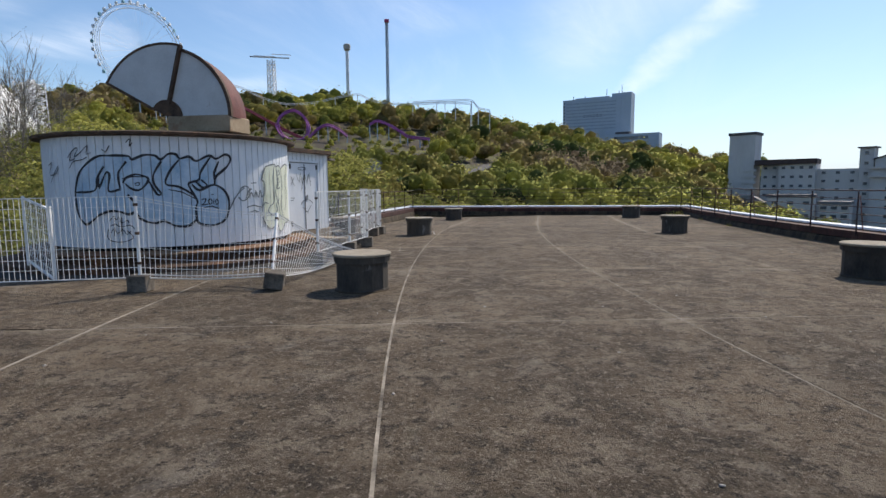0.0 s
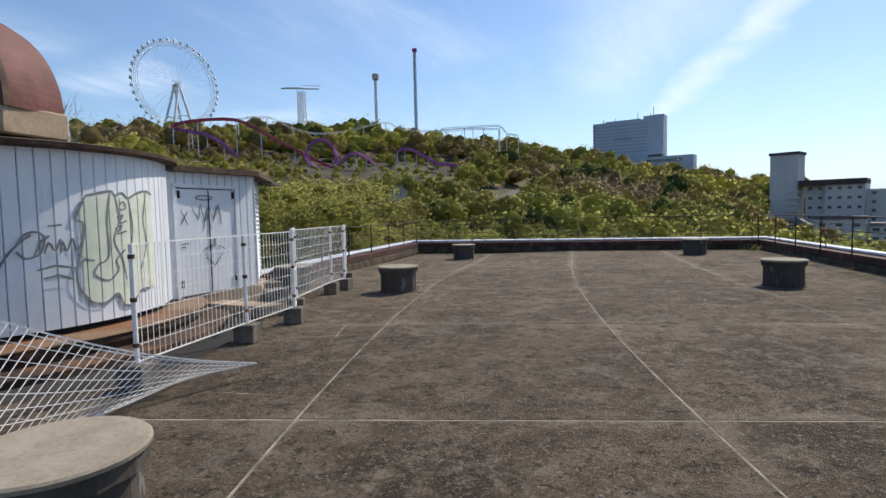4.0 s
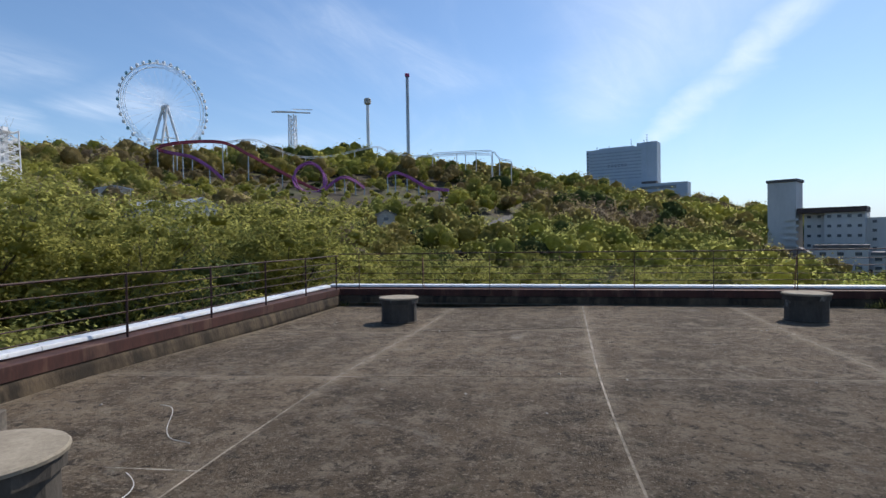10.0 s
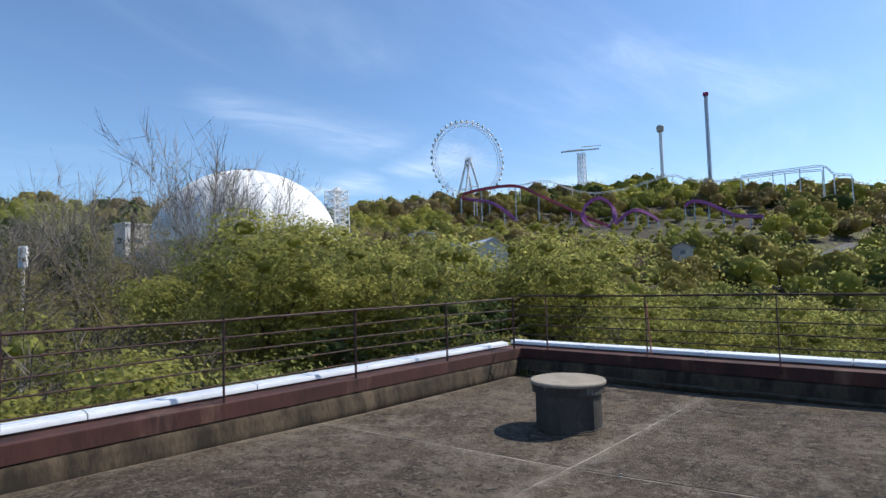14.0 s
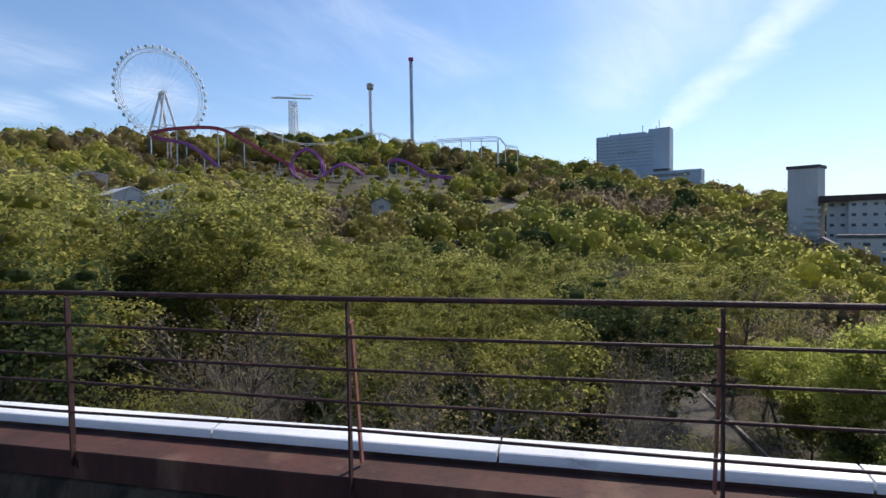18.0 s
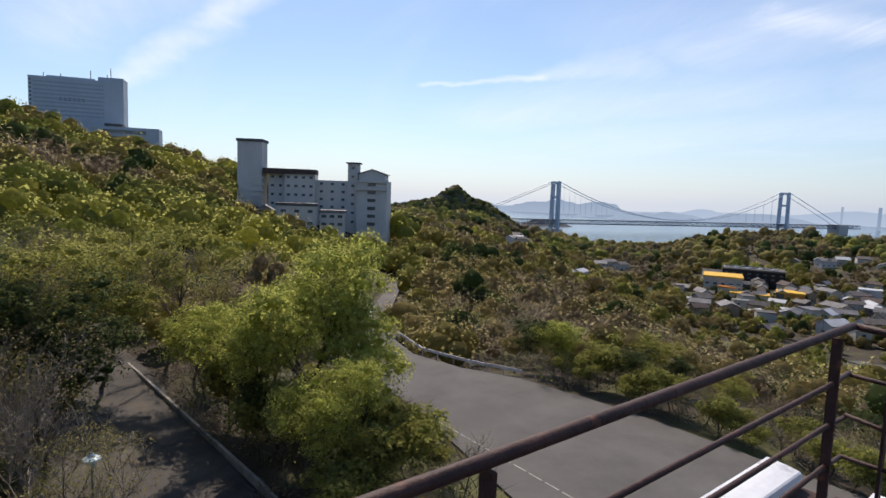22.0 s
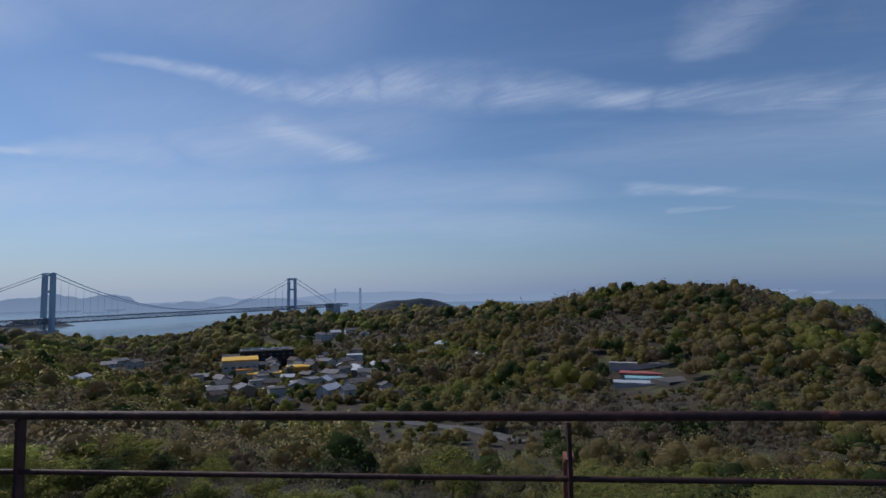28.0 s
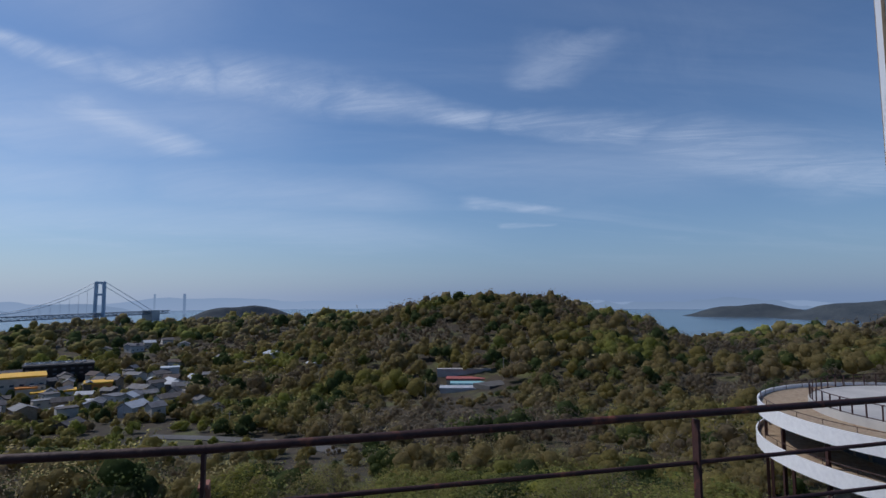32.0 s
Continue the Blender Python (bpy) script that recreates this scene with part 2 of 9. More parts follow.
# ---- materials ----
def mat(name, dark, light, scale=4.0, rough=0.8, bump=0.2, metal=0.0, detail=6.0, fine=30.0, vary=0.0, spot=None, spot_scale=1.5, spot_at=(0.55, 0.7), bump_dist=0.02, stretch=(1, 1, 1), spec=0.4):
    """A weathered surface: two scales of noise between a dark and a light colour, spots of a third, fine relief."""
    m = bpy.data.materials.new(name)
    m.use_nodes = True
    n, l = m.node_tree.nodes, m.node_tree.links
    b = n["Principled BSDF"]
    b.inputs["Roughness"].default_value, b.inputs["Metallic"].default_value = rough, metal
    b.inputs["Specular IOR Level"].default_value = spec
    tc = n.new("ShaderNodeTexCoord")
    mp = n.new("ShaderNodeMapping")
    mp.inputs["Scale"].default_value = stretch
    l.new(tc.outputs["Object"], mp.inputs[0])
    if vary:
        oi = n.new("ShaderNodeObjectInfo")
        vm = n.new("ShaderNodeVectorMath")
        vm.operation = "SCALE"
        vm.inputs[0].default_value = (37.0, 11.0, 23.0)
        l.new(oi.outputs["Random"], vm.inputs["Scale"])
        l.new(vm.outputs[0], mp.inputs["Location"])

    def noise_at(s, d, r=0.6):
        t = n.new("ShaderNodeTexNoise")
        t.inputs["Scale"].default_value, t.inputs["Detail"].default_value, t.inputs["Roughness"].default_value = s, d, r
        l.new(mp.outputs[0], t.inputs[0])
        return t.outputs[0]

    big, small = noise_at(scale, detail), noise_at(fine, 4.0, 0.7)
    add = n.new("ShaderNodeMath")
    add.operation = "MULTIPLY_ADD"
    l.new(small, add.inputs[0])
    add.inputs[1].default_value = 0.45
    l.new(big, add.inputs[2])
    rp = n.new("ShaderNodeValToRGB")
    rp.color_ramp.elements[0].position, rp.color_ramp.elements[1].position = 0.5, 0.95
    rp.color_ramp.elements[0].color, rp.color_ramp.elements[1].color = (*dark, 1), (*light, 1)
    l.new(add.outputs[0], rp.inputs[0])
    col = rp.outputs[0]
    if spot:
        sn = noise_at(spot_scale, 7.0, 0.65)
        mr = n.new("ShaderNodeMapRange")
        mr.inputs[1].default_value, mr.inputs[2].default_value = spot_at
        l.new(sn, mr.inputs[0])
        mx = n.new("ShaderNodeMixRGB")
        mx.inputs[2].default_value = (*spot, 1)
        l.new(mr.outputs[0], mx.inputs[0])
        l.new(col, mx.inputs[1])
        col = mx.outputs[0]
    if vary:
        hs = n.new("ShaderNodeHueSaturation")
        ma = n.new("ShaderNodeMath")
        ma.operation = "MULTIPLY_ADD"
        l.new(oi.outputs["Random"], ma.inputs[0])
        ma.inputs[1].default_value, ma.inputs[2].default_value = vary, 1 - vary / 2
        l.new(ma.outputs[0], hs.inputs["Value"])
        l.new(col, hs.inputs["Color"])
        col = hs.outputs[0]
    l.new(col, b.inputs["Base Color"])
    if bump:
        bp = n.new("ShaderNodeBump")
        bp.inputs["Strength"].default_value, bp.inputs["Distance"].default_value = bump, bump_dist
        l.new(add.outputs[0], bp.inputs["Height"])
        l.new(bp.outputs[0], b.inputs["Normal"])
    return m


def leaf_mat(name, stops, through_leaf=0.35, grain=1.0, value=1.0, relief=0.0, spread=0.55):
    """Foliage: the tree's own tint picks its colour from the stops, each leaf varies a little, and light comes through."""
    m = bpy.data.materials.new(name)
    m.use_nodes = True
    n, l = m.node_tree.nodes, m.node_tree.links
    n.remove(n["Principled BSDF"])
    at = n.new("ShaderNodeAttribute")
    at.attribute_name = "tint"
    rp = n.new("ShaderNodeValToRGB")
    el = rp.color_ramp.elements
    el[0].position, el[0].color = stops[0][0], (*stops[0][1], 1)
    el[1].position, el[1].color = stops[-1][0], (*stops[-1][1], 1)
    for p, c in stops[1:-1]:
        e = el.new(p)
        e.color = (*c, 1)
    l.new(at.outputs["Fac"], rp.inputs[0])
    ge = n.new("ShaderNodeNewGeometry")
    ma = n.new("ShaderNodeMath")
    ma.operation = "MULTIPLY_ADD"
    l.new(ge.outputs["Random Per Island"], ma.inputs[0])
    ma.inputs[1].default_value, ma.inputs[2].default_value = 0.6 * spread * value, (1 - 0.3 * spread) * value
    no = n.new("ShaderNodeTexNoise")
    no.inputs["Scale"].default_value, no.inputs["Detail"].default_value, no.inputs["Roughness"].default_value = grain, 5.0, 0.75
    l.new(ge.outputs["Position"], no.inputs[0])
    mr = n.new("ShaderNodeMapRange")
    mr.inputs[1].default_value, mr.inputs[2].default_value, mr.inputs[3].default_value, mr.inputs[4].default_value = 0.3, 0.7, 1 - spread, 1 + spread
    l.new(no.outputs[0], mr.inputs[0])
    mu = n.new("ShaderNodeMath")
    mu.operation = "MULTIPLY"
    l.new(ma.outputs[0], mu.inputs[0])
    l.new(mr.outputs[0], mu.inputs[1])
    hs = n.new("ShaderNodeHueSaturation")
    l.new(mu.outputs[0], hs.inputs["Value"])
    l.new(rp.outputs[0], hs.inputs["Color"])
    d, t, mx = n.new("ShaderNodeBsdfDiffuse"), n.new("ShaderNodeBsdfTranslucent"), n.new("ShaderNodeMixShader")
    l.new(hs.outputs[0], d.inputs[0])
    l.new(hs.outputs[0], t.inputs[0])
    mx.inputs[0].default_value = through_leaf
    l.new(d.outputs[0], mx.inputs[1])
    l.new(t.outputs[0], mx.inputs[2])
    if relief:
        bp = n.new("ShaderNodeBump")
        bp.inputs["Strength"].default_value, bp.inputs["Distance"].default_value = 0.9, relief
        l.new(no.outputs[0], bp.inputs["Height"])
        l.new(bp.outputs[0], d.inputs["Normal"])
    l.new(mx.outputs[0], n["Material Output"].inputs[0])
    return m


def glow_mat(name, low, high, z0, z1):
    """A glowing far backdrop: haze painted as two colours blended over height."""
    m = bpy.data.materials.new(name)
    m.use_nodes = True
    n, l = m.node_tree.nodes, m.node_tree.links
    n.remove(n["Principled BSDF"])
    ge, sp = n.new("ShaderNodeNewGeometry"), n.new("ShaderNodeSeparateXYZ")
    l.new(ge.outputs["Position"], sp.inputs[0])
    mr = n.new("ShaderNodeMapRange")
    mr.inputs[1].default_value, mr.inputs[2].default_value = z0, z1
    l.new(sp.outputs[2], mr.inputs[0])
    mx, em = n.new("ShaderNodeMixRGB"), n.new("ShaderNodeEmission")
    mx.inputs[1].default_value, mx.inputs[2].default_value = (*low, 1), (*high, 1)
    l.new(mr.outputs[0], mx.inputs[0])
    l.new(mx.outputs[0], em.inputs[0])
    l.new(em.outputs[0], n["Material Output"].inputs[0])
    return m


def slab_mat():
    """Old roof concrete: brown-black weathering in blotches of several sizes, pale dust, pits and specks."""
    m = bpy.data.materials.new("roof_concrete")
    m.use_nodes = True
    n, l = m.node_tree.nodes, m.node_tree.links
    b = n["Principled BSDF"]
    b.inputs["Roughness"].default_value, b.inputs["Specular IOR Level"].default_value = 0.93, 0.25
    tc = n.new("ShaderNodeTexCoord")

    def noise_at(s, d, r, lo, hi, dist=0.0):
        t, q = n.new("ShaderNodeTexNoise"), n.new("ShaderNodeMapRange")
        t.inputs["Scale"].default_value, t.inputs["Detail"].default_value, t.inputs["Roughness"].default_value, t.inputs["Distortion"].default_value = s, d, r, dist
        l.new(tc.outputs["Object"], t.inputs[0])
        q.inputs[1].default_value, q.inputs[2].default_value = lo, hi
        l.new(t.outputs[0], q.inputs[0])
        return q.outputs[0]

    def mix(f, a, c):
        x = n.new("ShaderNodeMixRGB")
        l.new(f, x.inputs[0])
        for k, v in ((1, a), (2, c)):
            if isinstance(v, tuple):
                x.inputs[k].default_value = (*v, 1)
            else:
                l.new(v, x.inputs[k])
        return x.outputs[0]

    col = mix(noise_at(0.55, 8, 0.62, 0.36, 0.66, 0.6), (0.058, 0.042, 0.027), (0.172, 0.128, 0.084))
    col = mix(noise_at(2.6, 9, 0.72, 0.48, 0.64, 0.4), col, (0.215, 0.173, 0.126))
    col = mix(noise_at(4.2, 9, 0.74, 0.51, 0.62, 0.3), col, (0.042, 0.032, 0.023))
    col = mix(noise_at(0.9, 10, 0.72, 0.57, 0.70, 1.0), col, (0.235, 0.203, 0.165))
    col = mix(noise_at(13, 6, 0.75, 0.54, 0.62, 0.5), col, (0.225, 0.180, 0.132))
    col = mix(noise_at(11, 6, 0.75, 0.55, 0.63, 0.4), col, (0.036, 0.028, 0.020))
    col = mix(noise_at(34, 4, 0.7, 0.58, 0.66), col, (0.31, 0.265, 0.205))
    col = mix(noise_at(24, 4, 0.7, 0.58, 0.68), col, (0.026, 0.021, 0.016))
    col = mix(noise_at(80, 3, 0.7, 0.58, 0.82), col, (0.34, 0.29, 0.225))
    col = mix(noise_at(55, 3, 0.7, 0.56, 0.82), col, (0.014, 0.011, 0.008))
    col = mix(noise_at(1.6, 9, 0.7, 0.62, 0.74, 0.5), col, (0.070, 0.064, 0.036))
    # pale dust lies along the joints, ragged and broken
    ge = n.new("ShaderNodeSeparateXYZ")
    l.new(tc.outputs["Generated"], ge.inputs[0])

    def calc(op, a, c=0.0):
        x = n.new("ShaderNodeMath")
        x.operation = op
        for k, v in ((0, a), (1, c)):
            if isinstance(v, (int, float)):
                x.inputs[k].default_value = v
            else:
                l.new(v, x.inputs[k])
        return x.outputs[0]

    ex, ey = [calc("MULTIPLY", calc("SUBTRACT", 0.5, calc("ABSOLUTE", calc("SUBTRACT", ge.outputs[k], 0.5))), w) for k, w in ((0, 5.0), (1, 3.0))]
    edge = calc("ADD", calc("MINIMUM", ex, ey), calc("MULTIPLY", noise_at(2.2, 7, 0.7, 0.25, 0.75, 0.4), 0.42))
    dust = n.new("ShaderNodeMapRange")
    dust.interpolation_type = "SMOOTHSTEP"
    dust.inputs[1].default_value, dust.inputs[2].default_value, dust.inputs[3].default_value, dust.inputs[4].default_value = 0.10, 0.50, 0.92, 0.0
    l.new(edge, dust.inputs[0])
    col = mix(calc("MULTIPLY", dust.outputs[0], noise_at(9, 6, 0.7, 0.3, 0.62)), col, (0.315, 0.262, 0.200))
    oi, hs, ma = n.new("ShaderNodeObjectInfo"), n.new("ShaderNodeHueSaturation"), n.new("ShaderNodeMath")
    ma.operation = "MULTIPLY_ADD"
    l.new(oi.outputs["Random"], ma.inputs[0])
    ma.inputs[1].default_value, ma.inputs[2].default_value = 0.2, 0.8
    l.new(ma.outputs[0], hs.inputs["Value"])
    l.new(col, hs.inputs["Color"])
    l.new(hs.outputs[0], b.inputs["Base Color"])
    bp = n.new("ShaderNodeBump")
    bp.inputs["Strength"].default_value, bp.inputs["Distance"].default_value = 1.0, 0.018
    l.new(noise_at(26, 8, 0.75, 0.3, 0.7), bp.inputs["Height"])
    l.new(bp.outputs[0], b.inputs["Normal"])
    return m


M_SLAB = slab_mat()
M_JOINT = mat("joint_mortar", (0.065, 0.055, 0.043), (0.36, 0.315, 0.255), 3.2, 0.95, 0.3)
M_MARK = mat("worn_paint", (0.07, 0.058, 0.044), (0.36, 0.325, 0.27), 12, 0.9, 0.3)
M_FILLET = mat("upstand_concrete", (0.019, 0.013, 0.007), (0.100, 0.072, 0.044), 2.4, 0.95, 0.6, spot=(0.021, 0.015, 0.009), spot_scale=3.2, spot_at=(0.48, 0.60), stretch=(1, 1, 0.22))
M_SILT = mat("roof_silt", (0.060, 0.046, 0.030), (0.150, 0.116, 0.078), 3.5, 0.95, 0.5, spot=(0.045, 0.042, 0.022), spot_scale=4, spot_at=(0.45, 0.6))
M_BROWN = mat("brown_paint", (0.030, 0.012, 0.010), (0.085, 0.030, 0.022), 3.0, 0.8, 0.35, spot=(0.155, 0.085, 0.058), spot_scale=2.2, spot_at=(0.56, 0.74), stretch=(1, 1, 0.25))
M_COPING = mat("white_coping", (0.62, 0.64, 0.67), (0.84, 0.86, 0.88), 1.3, 0.38, 0.1, spot=(0.22, 0.22, 0.23), spot_scale=2.2, spot_at=(0.60, 0.72), stretch=(1, 1, 3.0))
M_CAP = mat("white_cap", (0.72, 0.73, 0.75), (0.86, 0.87, 0.88), 2, 0.45, 0.1, spot=(0.45, 0.44, 0.43), spot_scale=4, spot_at=(0.66, 0.8))
M_RAIL = mat("rusty_rail_paint", (0.022, 0.008, 0.008), (0.062, 0.024, 0.020), 9, 0.65, 0.4, spot=(0.19, 0.060, 0.032), spot_scale=8, spot_at=(0.60, 0.72))
M_BRACE = mat("rusty_brace", (0.16, 0.055, 0.04), (0.30, 0.13, 0.09), 10, 0.7, 0.4)
M_VENT = mat("vent_concrete", (0.026, 0.023, 0.020), (0.088, 0.076, 0.063), 3.0, 0.9, 0.5, spot=(0.27, 0.26, 0.24), spot_scale=2.6, spot_at=(0.61, 0.70), vary=0.2, stretch=(1, 1, 0.45))
M_LID = mat("lid_concrete", (0.19, 0.162, 0.122), (0.37, 0.325, 0.255), 3, 0.95, 0.35, spot=(0.14, 0.12, 0.095), spot_scale=3)
M_WHITEWALL = mat("white_sheet", (0.60, 0.64, 0.68), (0.76, 0.79, 0.82), 1.3, 0.5, 0.05, spot=(0.46, 0.46, 0.45), spot_scale=3, spot_at=(0.62, 0.85), stretch=(1, 1, 0.3))
M_EAVE = mat("rusty_eave", (0.035, 0.022, 0.016), (0.12, 0.075, 0.05), 5, 0.85, 0.5, spot=(0.22, 0.12, 0.06), spot_scale=4)
M_TAN = mat("tan_concrete", (0.22, 0.16, 0.10), (0.42, 0.33, 0.23), 2, 0.95, 0.4, spot=(0.22, 0.10, 0.05), spot_scale=1.6)
M_DOMEGREY = mat("dome_grey", (0.42, 0.45, 0.47), (0.58, 0.61, 0.63), 1.5, 0.55, 0.1, spot=(0.20, 0.12, 0.08), spot_scale=3.5, spot_at=(0.66, 0.8))
M_DOMERED = mat("dome_red_rust", (0.080, 0.022, 0.018), (0.165, 0.054, 0.042), 2.5, 0.7, 0.35, spot=(0.10, 0.035, 0.02), spot_scale=2)
M_WIRE = mat("white_wire", (0.70, 0.70, 0.68), (0.84, 0.84, 0.82), 8, 0.5, 0.0)
M_BLOCK = mat("concrete_block", (0.055, 0.046, 0.037), (0.20, 0.175, 0.145), 6, 0.95, 0.5, spot=(0.22, 0.13, 0.08), spot_scale=4, spot_at=(0.6, 0.8))
M_BLACK = mat("black_paint", (0.012, 0.012, 0.016), (0.03, 0.03, 0.04), 4, 0.6, 0.0)
# rust stains, with shade under the ledge put into the dark tone
M_BASE = mat("stained_shaded_base", (0.018, 0.012, 0.009), (0.115, 0.066, 0.040), 1.6, 0.95, 0.5, spot=(0.21, 0.10, 0.045), spot_scale=1.3, spot_at=(0.52, 0.68), stretch=(1, 1, 0.4))
# rust-stained tan, browned further for the drum's shadow
M_RUSTLEDGE = mat("rusty_shaded_ledge", (0.075, 0.040, 0.022), (0.30, 0.205, 0.125), 1.6, 0.9, 0.5, spot=(0.20, 0.075, 0.03), spot_scale=1.3, spot_at=(0.5, 0.66))
# the drum's shade and floor stains put into one dark colour
M_SHADEFLOOR = mat("shade_stain_floor", (0.014, 0.013, 0.012), (0.045, 0.041, 0.036), 1.2, 0.9, 0.4, spot=(0.08, 0.072, 0.06), spot_scale=2.0, spot_at=(0.6, 0.8))
M_BLUEFILL = mat("blue_spray", (0.24, 0.40, 0.55), (0.56, 0.66, 0.74), 3.4, 0.6, 0.0)
M_GREENFILL = mat("green_spray", (0.52, 0.57, 0.44), (0.72, 0.75, 0.64), 3, 0.6, 0.0)
M_GREYLINE = mat("grey_spray", (0.10, 0.12, 0.13), (0.22, 0.25, 0.26), 4, 0.6, 0.0)
M_DARK = mat("dark_gap", (0.012, 0.011, 0.010), (0.03, 0.027, 0.025), 4, 0.9, 0.0)
M_GROUND = mat("forest_floor", (0.024, 0.019, 0.012), (0.062, 0.048, 0.030), 0.09, 0.95, 0.4, fine=1.1, spot=(0.085, 0.09, 0.03), spot_scale=0.05, spot_at=(0.5, 0.62), bump_dist=0.3)
M_ASPHALT = mat("asphalt", (0.074, 0.072, 0.070), (0.122, 0.119, 0.115), 0.25, 0.9, 0.2, fine=9, spot=(0.085, 0.083, 0.08), spot_scale=0.12)
M_KERB = mat("kerb_concrete", (0.22, 0.21, 0.19), (0.40, 0.38, 0.35), 1.2, 0.95, 0.3)
M_GUARD = mat("galvanised", (0.42, 0.43, 0.45), (0.60, 0.61, 0.63), 2, 0.45, 0.1, metal=0.3)
M_SEA = mat("sea", (0.07, 0.125, 0.18), (0.10, 0.16, 0.215), 0.004, 0.22, 0.25, fine=0.03, bump_dist=1.0)
M_BARK = mat("bark", (0.045, 0.036, 0.028), (0.15, 0.125, 0.10), 5, 0.95, 0.6, stretch=(1, 1, 0.25))
M_HOTEL = mat("hotel_wall", (0.35, 0.42, 0.49), (0.44, 0.51, 0.58), 0.05, 0.7, 0.0, fine=0.6)
M_GLASS = mat("window_glass", (0.05, 0.06, 0.075), (0.11, 0.13, 0.15), 0.4, 0.12, 0.0, spec=0.6)
M_APT = mat("apartment_wall", (0.46, 0.45, 0.435), (0.58, 0.57, 0.55), 0.12, 0.85, 0.0, fine=1.2, spot=(0.48, 0.46, 0.43), spot_scale=0.2, spot_at=(0.6, 0.8), stretch=(1, 1, 0.3))
M_BROWNROOF = mat("brown_roof_edge", (0.045, 0.030, 0.028), (0.085, 0.058, 0.052), 0.5, 0.8, 0.1)
M_HOTELGLASS = mat("hotel_window_rows", (0.24, 0.30, 0.37), (0.34, 0.40, 0.47), 0.4, 0.3, 0.0)
M_DARKROOF = mat("dark_roof", (0.05, 0.045, 0.045), (0.13, 0.12, 0.12), 0.5, 0.8, 0.2, vary=0.5)
M_STEEL = mat("white_steel", (0.68, 0.69, 0.70), (0.80, 0.81, 0.82), 0.3, 0.5, 0.0)
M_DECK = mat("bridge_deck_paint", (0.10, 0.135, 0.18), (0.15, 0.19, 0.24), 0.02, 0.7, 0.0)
# woods tinted blue-grey: distance haze put into the base colour
M_FARISLE = mat("hazed_island_woods", (0.032, 0.046, 0.060), (0.066, 0.080, 0.088), 0.02, 0.95, 0.5, fine=0.09, bump_dist=8.0)
# tree shade put into the lane's colour, plus brown litter spots
M_LANE = mat("shaded_lane_asphalt", (0.045, 0.042, 0.040), (0.095, 0.088, 0.080), 0.5, 0.92, 0.3, fine=7, spot=(0.10, 0.075, 0.05), spot_scale=0.4, spot_at=(0.55, 0.75))
# blue-grey, bluer than the bridge's own light grey coat
M_BRIDGE = mat("blue_grey_steel", (0.34, 0.42, 0.50), (0.42, 0.50, 0.58), 0.02, 0.6, 0.0)
M_PURPLE = mat("purple_track", (0.26, 0.07, 0.24), (0.40, 0.14, 0.36), 0.2, 0.5, 0.0)
M_MAROON = mat("maroon_track", (0.20, 0.035, 0.06), (0.34, 0.07, 0.11), 0.2, 0.5, 0.0)
M_DOMEWHITE = mat("dome_membrane", (0.66, 0.66, 0.64), (0.82, 0.82, 0.80), 0.08, 0.7, 0.0, spot=(0.48, 0.48, 0.46), spot_scale=0.05, spot_at=(0.5, 0.75))
M_CREAM = mat("cream_wall", (0.38, 0.35, 0.30), (0.56, 0.52, 0.46), 0.3, 0.85, 0.0, vary=0.4)
M_YELLOW = mat("yellow_roof", (0.60, 0.33, 0.02), (0.78, 0.46, 0.05), 0.2, 0.7, 0.0)
M_ORANGE = mat("orange_wall", (0.48, 0.17, 0.03), (0.62, 0.26, 0.06), 0.2, 0.7, 0.0)
M_REDROOF = mat("red_roof", (0.30, 0.08, 0.07), (0.42, 0.14, 0.12), 0.4, 0.75, 0.1)
M_TEAL = mat("teal_roof", (0.18, 0.38, 0.42), (0.30, 0.50, 0.54), 0.4, 0.7, 0.1)
M_GREYROOF = mat("grey_tile_roof", (0.075, 0.075, 0.08), (0.19, 0.19, 0.20), 0.3, 0.7, 0.2, vary=0.6)
M_METALROOF = mat("pale_metal_roof", (0.34, 0.36, 0.38), (0.52, 0.54, 0.56), 0.3, 0.45, 0.0)
M_RED = mat("red_paint", (0.36, 0.03, 0.10), (0.48, 0.06, 0.16), 0.5, 0.5, 0.0)
M_LAMP = mat("lamp_iron", (0.05, 0.07, 0.075), (0.10, 0.13, 0.14), 5, 0.5, 0.1)
M_LAMPCAP = mat("lamp_glass_cap", (0.30, 0.45, 0.55), (0.50, 0.65, 0.72), 5, 0.3, 0.0)
M_WINECAP = mat("retaining_wall", (0.36, 0.35, 0.33), (0.50, 0.48, 0.45), 0.3, 0.9, 0.1)
M_GRASS = mat("grass", (0.07, 0.10, 0.02), (0.13, 0.17, 0.04), 0.3, 0.95, 0.2, fine=3)

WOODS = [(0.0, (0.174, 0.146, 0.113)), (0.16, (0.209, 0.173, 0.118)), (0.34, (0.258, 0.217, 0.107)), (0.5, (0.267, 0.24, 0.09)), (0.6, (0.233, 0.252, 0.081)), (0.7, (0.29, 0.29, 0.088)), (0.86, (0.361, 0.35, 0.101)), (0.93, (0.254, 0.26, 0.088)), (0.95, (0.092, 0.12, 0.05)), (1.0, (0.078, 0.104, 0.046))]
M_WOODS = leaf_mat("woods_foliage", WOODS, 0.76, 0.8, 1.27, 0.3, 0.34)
M_FARWOODS = leaf_mat("far_woods_foliage", WOODS, 0.55, 0.4, 1.2)
# lime leaves, brightened over M_NEARLEAF to stand in for back light
M_LIMELEAF = leaf_mat("lit_lime_foliage", [(0.70, (0.285, 0.320, 0.085)), (0.85, (0.380, 0.402, 0.110)), (1.0, (0.430, 0.440, 0.130))], 0.66, 1.2, 1.05)
